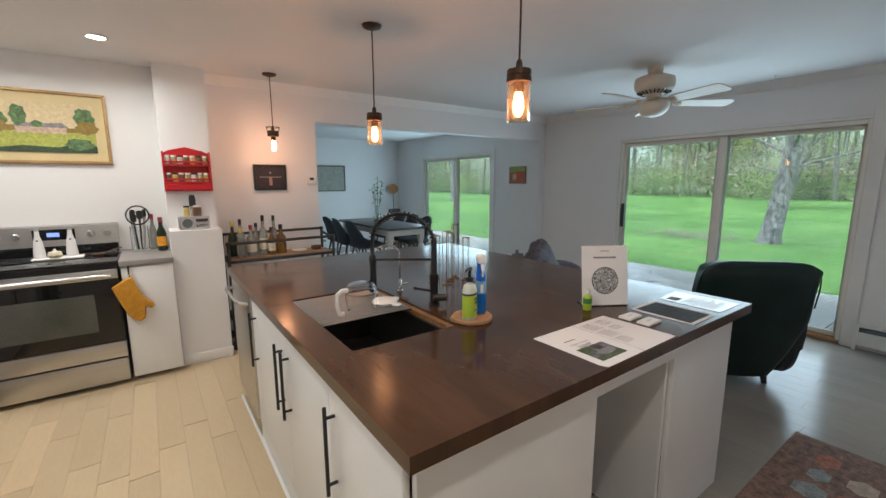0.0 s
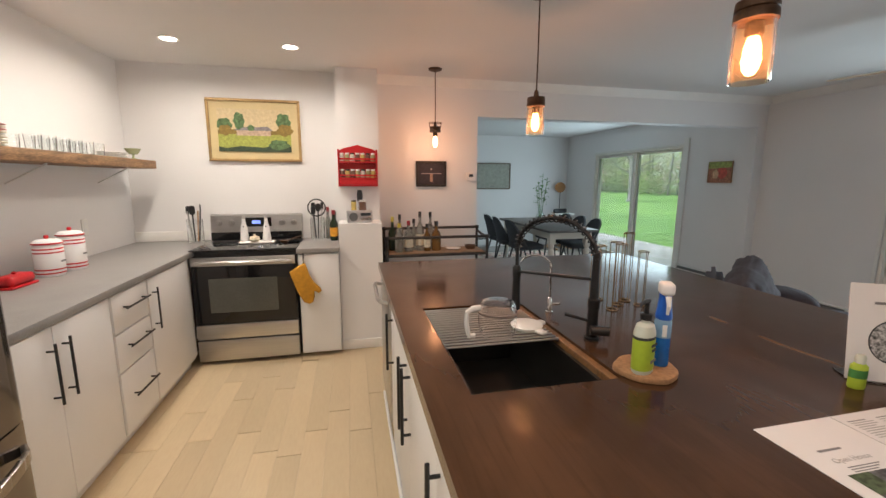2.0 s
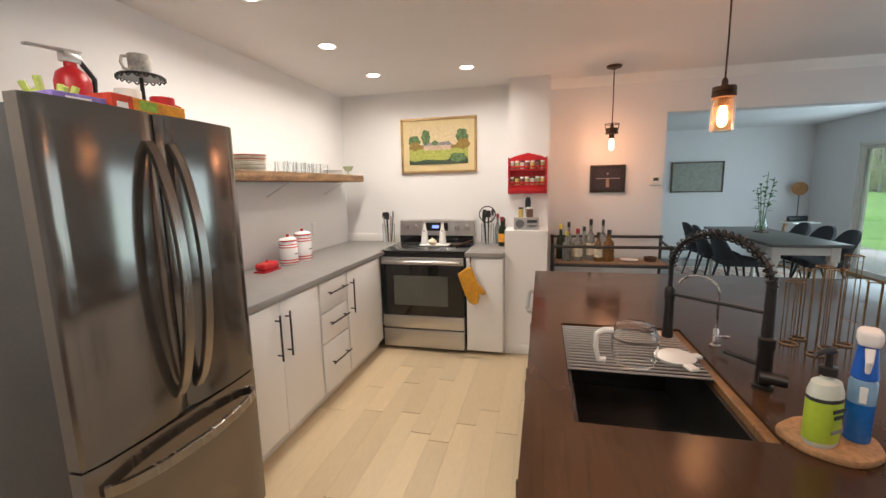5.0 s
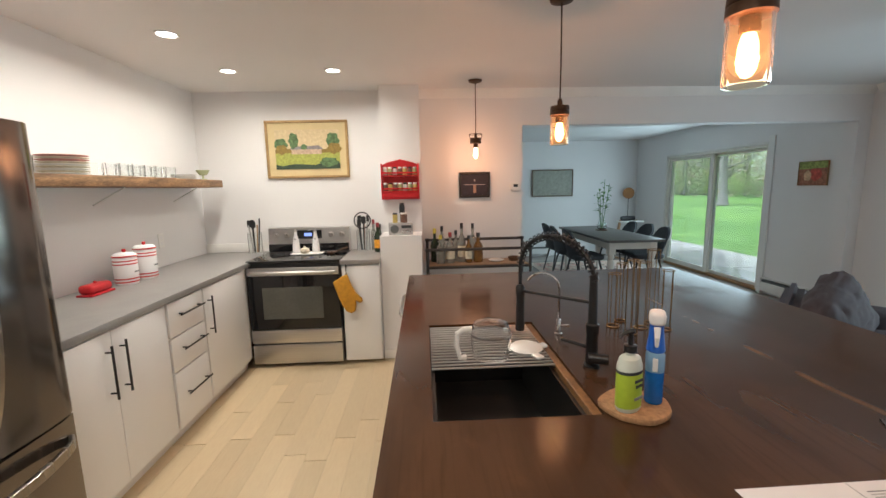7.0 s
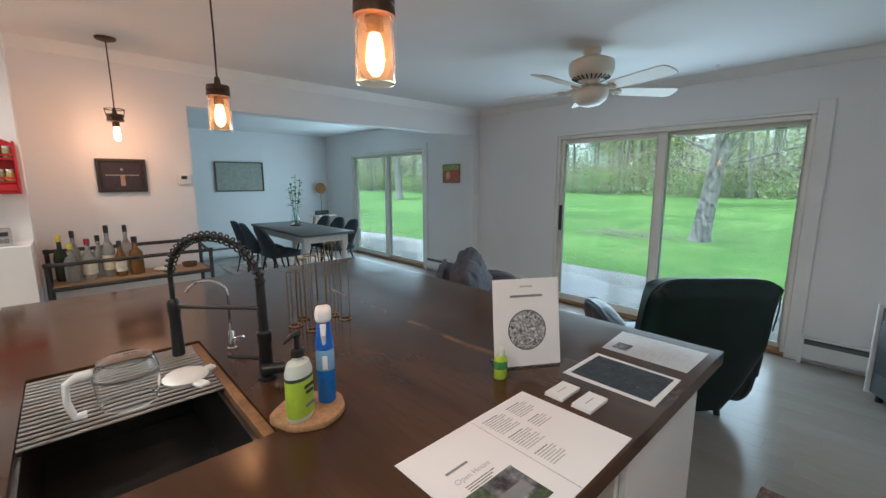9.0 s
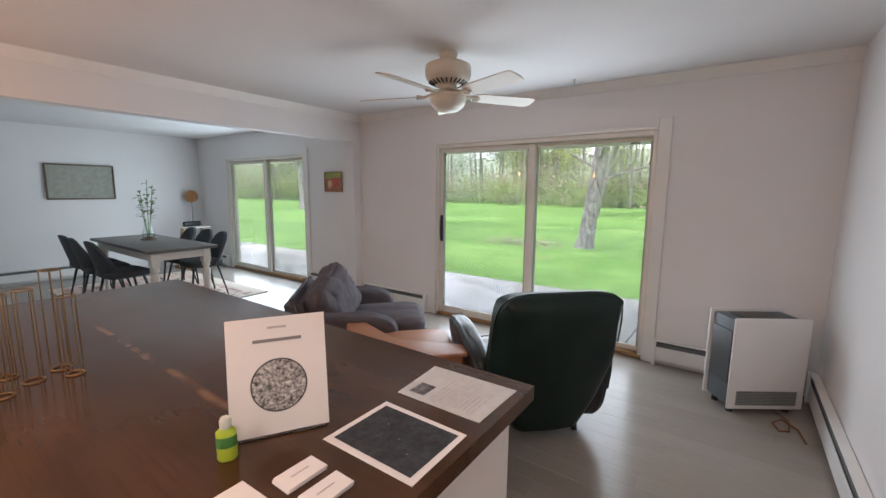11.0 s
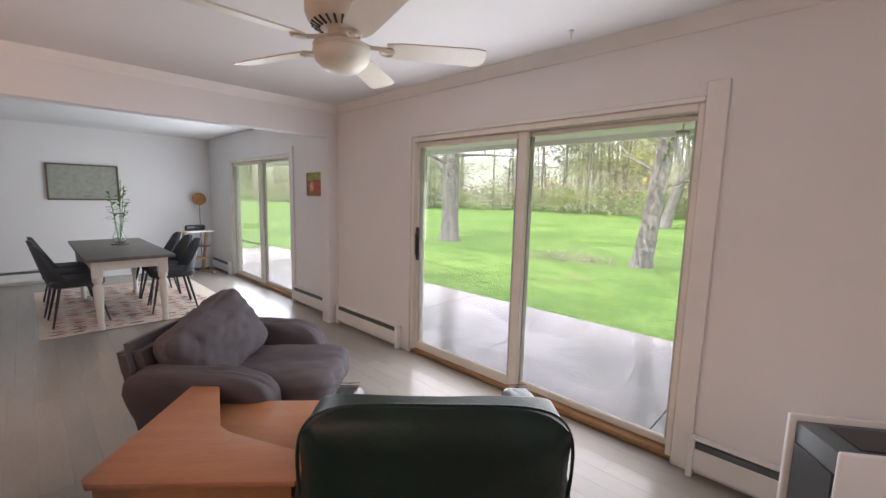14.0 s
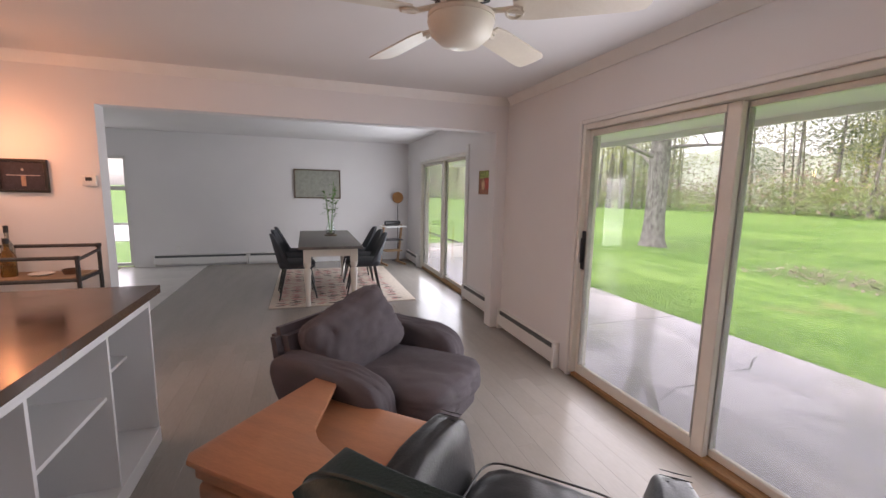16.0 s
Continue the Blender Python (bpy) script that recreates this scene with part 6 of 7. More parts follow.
solid("bowl", lathe([(0.0, 0.0), (0.045, 0.0), (0.055, 0.035), (0.05, 0.035), (0.04, 0.006), (0.0, 0.006)], (1.47, 4.16, 0.805), 24), WOODDARK, "small brown wooden bowl on the bar cart", "bowl")

# spice rack
sr = thing("spice_rack", pose(0, 0, 0), "red painted wooden spice rack on the white column", "spice rack")
SRX0, SRX1, SRY = 0.262, 0.602, COLY
part("backboard", prism([(SRX0, 1.395), (SRX1, 1.395), (SRX1, 1.70), (SRX1 - 0.05, 1.725), ((SRX0 + SRX1) / 2, 1.755), (SRX0 + 0.05, 1.725), (SRX0, 1.70)], 0, 0.01, 0, None, Matrix.Translation((0, SRY - 0.001, 0)) @ Matrix.Rotation(radians(90), 4, "X")), RED, sr)
for x in (SRX0, SRX1 - 0.012):
    part("side", box((x, SRY - 0.075, 1.395), (x + 0.012, SRY - 0.012, 1.715), 0.003, 1), RED, sr)
for z in (1.40, 1.46, 1.60):
    part("shelf", box((SRX0 + 0.0125, SRY - 0.075, z), (SRX1 - 0.0125, SRY - 0.012, z + 0.012), 0.002, 1), RED, sr)
for z in (1.485, 1.625):
    part("rail", box((SRX0 + 0.0125, SRY - 0.077, z), (SRX1 - 0.0125, SRY - 0.069, z + 0.014), 0.002, 1), RED, sr)
part("drawer_front", box((SRX0 + 0.0125, SRY - 0.078, 1.413), (SRX1 - 0.0125, SRY - 0.07, 1.455), 0.003, 1), RED, sr)
SP = [mat("spice_" + n_, c_, 0.3, vary=0.15, scale=30, bump=0.02) for n_, c_ in (("white", (0.6, 0.58, 0.52)), ("yellow", (0.55, 0.42, 0.12)), ("green", (0.36, 0.36, 0.16)), ("brown", (0.16, 0.08, 0.05)))]
for row, z in ((0, 1.613), (1, 1.473)):
    for k in range(7):
        x = SRX0 + 0.035 + k * 0.0445
        j_ = thing("spice_jar", pose(x, SRY - 0.042, z), "small glass spice jar with a pale lid", "spice jar", "jars in the spice rack")
        part("jar", lathe([(0.018, 0.0), (0.02, 0.004), (0.02, 0.05), (0.016, 0.058)], n=14), SP[(k * 2 + row * 3 + (k // 3)) % 4], j_)
        part("lid", lathe([(0.0175, 0.058), (0.018, 0.072), (0.0, 0.073)], n=14), BLACK if (k + row) % 3 == 2 else TRIM, j_)

# half wall: radio and jars
rd = thing("radio", pose(0.43, 3.99, 1.0925, 0, 0, 6), "silver table radio with a round speaker grille", "radio")
part("case", box((-0.105, -0.05, 0.0), (0.105, 0.05, 0.105), 0.008, 2), mat("silver_plastic", (0.42, 0.42, 0.42), 0.35, 0.4), rd)
part("speaker", rod((-0.055, -0.05, 0.052), (-0.055, -0.053, 0.052), 0.036, n=24), GASKET, rd)
part("display", box((0.005, -0.052, 0.06), (0.09, -0.0505, 0.085)), DARKINK, rd)
part("tuning_strip", box((0.005, -0.052, 0.02), (0.09, -0.0505, 0.045)), CHROME, rd)
for x, y, h, r, m_, c_, nm in ((0.385, 3.985, 0.085, 0.022, SP[1], BLACK, "small jar of yellow spice with a black lid"), (0.46, 3.99, 0.085, 0.03, SP[3], TRIM, "small round tin with a brown label")):
    q = thing("jar", pose(x, y, 1.198), nm, "jar")
    part("body", lathe([(r, 0.0), (r, h * 0.8), (r * 0.9, h * 0.84)], n=18), m_, q)
    part("lid", lathe([(r * 0.95, h * 0.84), (r * 0.95, h), (0.0, h)], n=18), c_, q)
pm = thing("pepper_mill", pose(0.44, 4.12, 1.0925), "tall dark pepper mill on the half wall", "pepper mill")
part("body", lathe([(0.024, 0.0), (0.026, 0.01), (0.018, 0.09), (0.024, 0.18)], n=18), CHROME, pm)
part("head", lathe([(0.024, 0.18), (0.026, 0.23), (0.02, 0.27), (0.0, 0.275)], n=18), BLACK, pm)

# oven glove
gl = thing("oven_mitt", pose(-0.03, STY - 0.075, 0.0), "yellow quilted oven mitt hanging on a cabinet handle", "oven mitt")
outline = [(-0.095, 0.74), (-0.02, 0.79), (0.02, 0.805), (0.03, 0.79), (0.055, 0.71), (0.085, 0.65), (0.135, 0.60), (0.14, 0.575), (0.12, 0.56), (0.085, 0.58), (0.085, 0.53), (0.075, 0.49), (0.045, 0.475), (0.005, 0.49), (-0.03, 0.55), (-0.06, 0.63)]
bm = prism([(x - 0.0, z) for x, z in outline], 0, 0.035, 0.012, None, Matrix.Translation((0, 0.03, 0)) @ Matrix.Rotation(radians(90), 4, "X"), 3)
part("body", bm, mat("mustard_quilt", (0.55, 0.27, 0.02), 0.85, vary=0.12, scale=25, bump=0.5, fine=60), gl)
part("loop", tube([(0.0, 0.02, 0.79), (0.015, 0.025, 0.83), (0.03, 0.02, 0.79)], 0.004, 6), CREAML, gl)
part("handle_post", bar_handle((-0.02, 3.781, 0.80), (0, 0, 1), 0.16, normal=(0, -1, 0)), BLACK, bpy.data.objects["base_cabinet.002"], "black bar handle")

# things on the stove
tr_ = thing("spoon_tray", pose(-0.42, 4.10, 0.9225), "white rectangular tray on the cooktop", "tray")
part("dish", box((-0.14, -0.06, 0.004), (0.14, 0.06, 0.016), 0.006, 2), TRIM, tr_)
part("foot", box((-0.1, -0.04, 0.0), (0.1, 0.04, 0.004)), TRIM, tr_)
for x in (-0.52, -0.345):
    s_ = thing("oil_bottle", pose(x, 4.11, 0.9387), "slim white ceramic oil bottle", "bottle", "white bottles on the stove")
    part("body", lathe([(0.032, 0.0), (0.034, 0.02), (0.026, 0.11), (0.014, 0.16), (0.013, 0.19)], n=20), PAPER, s_)
    part("stopper", lathe([(0.012, 0.19), (0.014, 0.205), (0.006, 0.21)], n=14), STEEL, s_)
    part("emblem", box((-0.005, -0.0245, 0.12), (0.005, -0.0215, 0.13)), DARKINK, s_)
solid("garlic_pot", lathe([(0.0, 0.0), (0.03, 0.0), (0.042, 0.02), (0.034, 0.042), (0.01, 0.05), (0.008, 0.062), (0.0, 0.064)], (-0.435, 4.07, 0.9387), 20), CREAML, "small round cream garlic pot", "pot")
sp_ = thing("wooden_spoon", pose(-0.2, 4.07, 0.924), "dark ladle resting on the cooktop", "spoon")
part("bowl", lathe([(0.0, 0.0), (0.03, 0.003), (0.042, 0.02), (0.038, 0.02), (0.0, 0.006)], n=18), WOODDARK, sp_)
part("handle", tube([(0.035, 0.01, 0.015), (0.09, 0.03, 0.04), (0.14, 0.05, 0.05)], 0.005, 8), WOODDARK, sp_)

# utensil jars
CLEARJ = glass("clear_jar", (0.93, 0.95, 0.95), 0.02, 1.35)
def utensil_jar(x, y, seed, label, ring):
    t = thing("utensil_jar", pose(x, y, 0.9155), label, "utensil jar")
    part("jar", lathe([(0.06, 0.0), (0.062, 0.01), (0.062, 0.2), (0.058, 0.2), (0.057, 0.012), (0.0, 0.01)], n=24, close=False), CLEARJ, t).visible_shadow = False
    r_ = random.Random(seed)
    for k in range(7):
        a = k * 0.9 + seed
        p, q = Vector((0.025 * math.cos(a), 0.025 * math.sin(a), 0.016)), Vector((0.05 * math.cos(a), 0.05 * math.sin(a), 0.25 + 0.04 * r_.random()))
        m_ = (BLACK, STEEL, BLACK, PALEWOOD)[k % 4]
        u_ = part("utensil", rod(p, q, 0.005, 0.006, 8), m_, t)
        if k % 2 == 0:
            hd = cushion((0.045, 0.012, 0.07), 0.1, 3, k, 0.0)
            part("head", hd, m_, u_).matrix_local = pose(q.x, q.y, q.z + 0.02, 0, 0, math.degrees(a) + 90)
    if ring:
        part("strainer_ring", tube([(0.0 + 0.075 * math.cos(a), -0.02, 0.29 + 0.075 * math.sin(a)) for a in rows_of(25, 0, 6.283)], 0.006, 8), BLACK, t)
    return t


utensil_jar(-0.945, 4.27, 3, "tall glass jar of dark kitchen utensils", False)
utensil_jar(0.06, 4.27, 5, "glass jar of utensils with a round strainer", True)
bottle(0.205, 4.19, 0.9155, 0.27, 0.034, 0.014, DARKB, REDCAP, ORL, "sauce_bottle", "dark sauce bottle with an orange label and red cap", "")
bottle(0.21, 4.30, 0.9155, 0.25, 0.03, 0.013, DARKB, BLACK, CREAML, "oil_bottle", "dark oil bottle with a cream label", "")
bottle(0.15, 4.33, 0.9155, 0.29, 0.026, 0.012, CLEARB, REDCAP, None, "sauce_bottle", "slim clear bottle with a red cap", "")

# canisters, butter dish
for x, y, h in ((-1.30, 3.09, 0.185), (-1.29, 3.27, 0.21)):
    c_ = thing("canister", pose(x, y, 0.9155), "white ceramic canister with red stripes and lid", "canister", "striped canisters on the worktop")
    part("body", lathe([(0.062, 0.0), (0.066, 0.006), (0.066, h - 0.02), (0.06, h - 0.01)], n=28), PAPER, c_)
    for z in (0.015, 0.035, h - 0.055, h - 0.035):
        part("stripe", lathe([(0.0664, z), (0.0668, z + 0.001), (0.0668, z + 0.007), (0.0664, z + 0.008)], n=28, close=False), RED, c_)
    l_ = part("lid", lathe([(0.062, h - 0.01), (0.068, h - 0.006), (0.066, h + 0.004), (0.05, h + 0.018), (0.0, h + 0.024)], n=28), PAPER, c_)
    part("lid_stripe", lathe([(0.0685, h - 0.006), (0.069, h - 0.003), (0.067, h + 0.003)], n=28, close=False), RED, l_)
    part("knob", lathe([(0.006, h + 0.02), (0.012, h + 0.03), (0.01, h + 0.042), (0.0, h + 0.045)], n=14), RED, l_)
    part("lettering", box((0.0662, -0.02, h * 0.42), (0.0672, 0.02, h * 0.47)), INK, c_)
bd = thing("butter_dish", pose(-1.30, 2.83, 0.9155), "red covered butter dish", "butter dish")
part("plate", box((-0.046, -0.09, 0.0), (0.046, 0.09, 0.012), 0.005, 2), RED, bd)
part("cover", box((-0.042, -0.085, 0.012), (0.042, 0.085, 0.065), 0.022, 4), RED, bd)
part("knob", lathe([(0.006, 0.064), (0.011, 0.072), (0.0, 0.08)], n=12), RED, bd)

# wall shelf and what stands on it
ws = thing("wall_shelf", pose(0, 0, 0), "thick rough-sawn wooden shelf on metal brackets", "shelf")
part("board", box((XW + 0.002, 1.95, 1.536), (-1.172, 4.235, 1.60), 0.006, 2), SHELFWOOD, ws)
for y in (2.3, 3.1, 3.95):
    part("bracket", tube([(XW + 0.01, y, 1.42), (XW + 0.012, y, 1.425), (-1.25, y, 1.534)], 0.006, 6), TRIM, ws)
TUMB = glass("tumbler_glass", (0.95, 0.97, 0.97), 0.0, 1.3)
rs_ = random.Random(4)
for k in range(14):
    y = 2.12 + k * 0.115
    if 2.55 < y < 2.95:
        continue
    for x in (-1.26, -1.36):
        g_ = solid("tumbler", lathe([(0.028, 0.0), (0.034, 0.005), (0.038, 0.085), (0.036, 0.085), (0.031, 0.008), (0.0, 0.007)], (x, y, 1.6005), 18, close=False), TUMB, "clear drinking glass upside the wooden shelf", "glass", None, "glasses on the shelf")
        g_["label"] = "clear drinking glass on the wooden shelf"
        g_.visible_shadow = False
for k in range(9):
    z = 1.6005 + k * 0.012
    solid("plate", lathe([(0.0, 0.0), (0.07, 0.0), (0.115, 0.009), (0.112, 0.011), (0.068, 0.003), (0.0, 0.003)], (-1.32, 2.76, z), 28), (TRIM, CREAML, R_PINK)[2 if k in (6, 8) else k % 2], "stacked dinner plate on the wooden shelf", "plate", None, "stack of plates on the shelf")
for k in range(4):
    solid("plate", lathe([(0.0, 0.0), (0.06, 0.0), (0.1, 0.008), (0.097, 0.01), (0.058, 0.003), (0.0, 0.003)], (-1.31, 3.88, 1.6005 + k * 0.011), 24), TRIM, "white side plate on the wooden shelf", "plate", None, "side plates on the shelf")
sv = thing("dessert_stand", pose(-1.28, 4.12, 1.6005), "small pale green glass dessert stand", "dish")
JADE = mat("jade_glass", (0.45, 0.5, 0.30), 0.2, vary=0.08)
part("foot", lathe([(0.0, 0.0), (0.035, 0.0), (0.03, 0.008), (0.008, 0.014), (0.008, 0.04), (0.0, 0.042)], n=20), JADE, sv)
part("bowl", lathe([(0.0, 0.04), (0.03, 0.044), (0.055, 0.085), (0.05, 0.085), (0.026, 0.05), (0.0, 0.048)], n=24), JADE, sv)

# on top of the refrigerator
FT = FRZ - 0.02
bx1 = thing("snack_box", pose(-0.84, 1.615, FT + 0.0005, 0, 0, 3), "orange and yellow cardboard snack box", "box")
part("carton", box((-0.045, -0.15, 0.0), (0.045, 0.15, 0.088), 0.002, 1), ink("orange_carton", (0.60, 0.26, 0.02), 0.3, 9), bx1)
part("red_end", box((-0.0455, -0.151, 0.0), (0.0455, -0.075, 0.0885)), ink("red_carton", (0.55, 0.05, 0.02)), bx1)
part("leaf_logo", box((0.0455, -0.05, 0.05), (0.0462, 0.02, 0.082)), ink("green_logo", (0.28, 0.45, 0.06)), bx1)
part("lettering", box((0.0455, -0.05, 0.02), (0.0462, 0.05, 0.042)), DARKINK, bx1)
part("paper_label", box((0.0462, -0.135, 0.015), (0.0468, -0.095, 0.065)), PAPER, bx1)
bx2 = thing("food_carton", pose(-0.86, 1.385, FT + 0.0005, 0, 0, -3), "purple cardboard food box with a pale label", "box")
part("carton", box((-0.06, -0.075, 0.0), (0.06, 0.075, 0.065), 0.002, 1), ink("purple_carton", (0.24, 0.17, 0.5)), bx2)
part("paper_label", box((0.0602, -0.04, 0.01), (0.0608, 0.03, 0.055)), PAPER, bx2)
bs2 = thing("vegetable_basket", pose(-1.0, 1.44, FT + 0.0005), "dark basket of pale green celery", "basket")
part("basket", lathe([(0.06, 0.0), (0.075, 0.07), (0.07, 0.07), (0.056, 0.006), (0.0, 0.006)], n=20), GASKET, bs2)
CEL = mat("celery_green", (0.50, 0.60, 0.14), 0.5, vary=0.2)
for k in range(6):
    a = k * 1.05
    part("stalk", tube([(0.03 * math.cos(a), 0.03 * math.sin(a), 0.01), (0.05 * math.cos(a), 0.05 * math.sin(a), 0.08), (0.065 * math.cos(a), 0.065 * math.sin(a), 0.11 + 0.012 * (k % 3))], 0.011, 8), CEL, bs2)
fe = thing("fire_extinguisher", pose(-1.12, 1.60, FT + 0.0005), "small red fire extinguisher with a steel lever", "fire extinguisher")
part("cylinder", lathe([(0.05, 0.0), (0.055, 0.01), (0.055, 0.17), (0.045, 0.205), (0.02, 0.225), (0.02, 0.24)], n=24), RED, fe)
part("valve", box((-0.018, -0.03, 0.24), (0.018, 0.03, 0.275), 0.006, 2), STEEL, fe)
part("lever", box((-0.012, -0.11, 0.275), (0.012, 0.07, 0.285), 0.003, 1, None, pose(0, 0, 0.0, 6, 0, 0)), STEEL, fe)
part("hose", tube([(0.0, 0.03, 0.26), (0.0, 0.08, 0.2), (0.0, 0.07, 0.1)], 0.009, 8), BLACK, fe)
cs = thing("cake_stand", pose(-1.06, 1.825, FT + 0.0005), "black wire cake stand with a scalloped rim", "cake stand")
part("foot", lathe([(0.0, 0.0), (0.06, 0.0), (0.06, 0.008), (0.01, 0.015), (0.0, 0.015)], n=20), BLACK, cs)
part("stem", rod((0, 0, 0.012), (0, 0, 0.235), 0.008), BLACK, cs)
part("plate", lathe([(0.0, 0.235), (0.082, 0.235), (0.085, 0.242), (0.08, 0.246), (0.0, 0.243)], n=32), BLACK, cs)
part("rim", tube([(0.085 * math.cos(a), 0.085 * math.sin(a), 0.233 + 0.006 * math.cos(a * 18)) for a in rows_of(145, 0, 6.283)], 0.003, 5), BLACK, cs)


def mug(x, y, z, m_, r, h, a, label, txt=""):
    t = thing("mug", pose(x, y, z, 0, 0, a), label, "mug")
    part("cup", lathe([(r * 0.85, 0.0), (r, 0.01), (r, h), (r * 0.93, h), (r * 0.9, 0.012), (0.0, 0.01)], n=26, close=False), m_, t)
    part("handle", tube([(0, r * 0.95, h * 0.85), (0, r * 1.5, h * 0.8), (0, r * 1.65, h * 0.5), (0, r * 1.45, h * 0.22), (0, r * 0.95, h * 0.18)], 0.006, 8), m_, t)
    return t


mug(-1.06, 1.825, FT + 0.2475, mat("speckled_stoneware", (0.42, 0.40, 0.36), 0.4, vary=0.3, scale=25), 0.040, 0.078, 160, "speckled grey stoneware mug on a cake stand")
mug(-0.945, 1.66, FT + 0.0005, TRIM, 0.042, 0.145, 30, "plain white mug on the refrigerator")
mug(-0.93, 1.79, FT + 0.0005, RED, 0.043, 0.14, -20, "red enamel mug on the refrigerator")
# power cord of the heater
solid("power_cord", tube([(4.72, 0.02, 0.006), (4.6, -0.06, 0.006), (4.45, -0.05, 0.006), (4.42, 0.0, 0.007), (4.5, 0.03, 0.014), (4.58, -0.02, 0.014), (4.5, -0.1, 0.007), (4.35, -0.12, 0.006)], 0.0055, 6), mat("brown_cord", (0.22, 0.09, 0.04), 0.6), "brown power cord lying on the floor", "cable")


# ---- things on the island ----
# drying rack over the sink
rk = thing("drying_rack", pose(0, 0, 0), "roll-up steel drying rack across the sink", "drying rack")
nb = 17
for k in range(nb):
    y = rows_of(nb, 1.64, 2.03)[k]
    part("bar", rod((SX0 + 0.003, y, TOP - 0.004), (SX1 - 0.031, y, TOP - 0.004), 0.0045, n=8), STEEL, rk)
for x in (SX0 + 0.008, SX1 - 0.036):
    part("end_strip", box((x - 0.004, 1.63, TOP - 0.011), (x + 0.004, 2.04, TOP - 0.0086)), BLACK, rk)
# glass carafe lying upside down
cf = thing("glass_carafe", pose(0.855, 1.715, TOP + 0.001), "upturned glass coffee carafe with a white handle", "carafe")
cf.scale = (0.83, 0.83, 1.2)
part("glass", lathe([(0.072, 0.0), (0.074, 0.004), (0.082, 0.04), (0.083, 0.07), (0.07, 0.098), (0.05, 0.104), (0.0, 0.105), (0.0, 0.1025), (0.048, 0.1015), (0.067, 0.096), (0.080, 0.07), (0.079, 0.04), (0.071, 0.004)], n=36, close=False), glass("carafe_glass", (0.97, 0.98, 0.98), 0.0, 1.35), cf).visible_shadow = False
part("band", lathe([(0.0835, 0.066), (0.0845, 0.066), (0.0845, 0.072), (0.0835, 0.072)], n=36, close=False), STEEL, cf)
part("handle", tube([(-0.08, -0.01, 0.085), (-0.115, -0.015, 0.085), (-0.14, -0.02, 0.075), (-0.142, -0.02, 0.04), (-0.13, -0.02, 0.006), (-0.105, -0.015, 0.004)], 0.0095, 10), TRIM, cf)
DISHW = mat("white_plastic_dish", (0.78, 0.76, 0.72), 0.35, vary=0.03)
ld = thing("carafe_lid", pose(0.985, 1.75, TOP + 0.001, 0, 0, 20), "white plastic lid drying on the rack", "lid")
part("disc", lathe([(0.0, 0.0), (0.05, 0.0), (0.058, 0.012), (0.05, 0.02), (0.02, 0.028), (0.0, 0.028)], n=26), DISHW, ld)
part("lug", box((0.04, -0.015, 0.0), (0.085, 0.015, 0.014), 0.006, 3), DISHW, ld)
part("lug", box((-0.015, -0.09, 0.0), (0.015, -0.04, 0.012), 0.005, 3), DISHW, ld)

# black spring faucet
fa = thing("kitchen_faucet", pose(0, 0, 0), "matte black spring-neck kitchen faucet", "faucet")
FB = Vector((1.16, 1.605, TOP))
HD = Vector((0.995, 1.885, TOP))
dirn = (HD - FB)
dirn.z = 0
L_ = dirn.length
dirn.normalize()
part("base", lathe([(0.025, 0.0), (0.025, 0.008), (0.019, 0.012), (0.018, 0.11), (0.0205, 0.114), (0.0205, 0.14), (0.0145, 0.145), (0.0125, 0.30)], tuple(FB), 24), BLACK, fa)
side_ = Vector((-dirn.y, dirn.x, 0))
hv = rod(FB + Vector((0, 0, 0.04)) - Vector((0.02, 0.02, 0)), FB + Vector((0.036, -0.042, 0.038)), 0.0165, 0.0165, 18)
part("valve", hv, BLACK, fa)
part("lever", tube([FB + Vector((0.0, 0.0, 0.06)), FB + Vector((-0.05, 0.015, 0.075)), FB + Vector((-0.09, 0.03, 0.085))], 0.006, 8), BLACK, fa)
arc, R_ = [], L_ / 2
for a in rows_of(25, 0, math.pi):
    arc.append(FB + dirn * (R_ - R_ * math.cos(a)) + Vector((0, 0, 0.28 + R_ * 0.78 * math.sin(a))))
arc += [HD + Vector((0, 0, 0.20))]
part("hose", tube(arc, 0.0075, 10), BLACK, fa)
coil = []
turns = 24
for i in range(turns * 12 + 1):
    u = i / (turns * 12)
    f_ = u * (len(arc) - 2)
    j = min(int(f_), len(arc) - 3)
    p = arc[j].lerp(arc[j + 1], f_ - j)
    tg = (arc[j + 1] - arc[j]).normalized()
    nrm = tg.cross(side_).normalized()
    a = 2 * math.pi * turns * u
    coil.append(p + (side_ * math.cos(a) + nrm * math.sin(a)) * 0.0138)
part("spring", tube(coil, 0.0026, 6), BLACK, fa)
part("spray_head", lathe([(0.016, 0.03), (0.018, 0.035), (0.0165, 0.07), (0.015, 0.16), (0.0175, 0.17), (0.0175, 0.2), (0.011, 0.21)], tuple(HD), 20), BLACK, fa)
part("dock_arm", rod(FB + Vector((0, 0, 0.21)), HD + Vector((0, 0, 0.185)), 0.006), BLACK, fa)

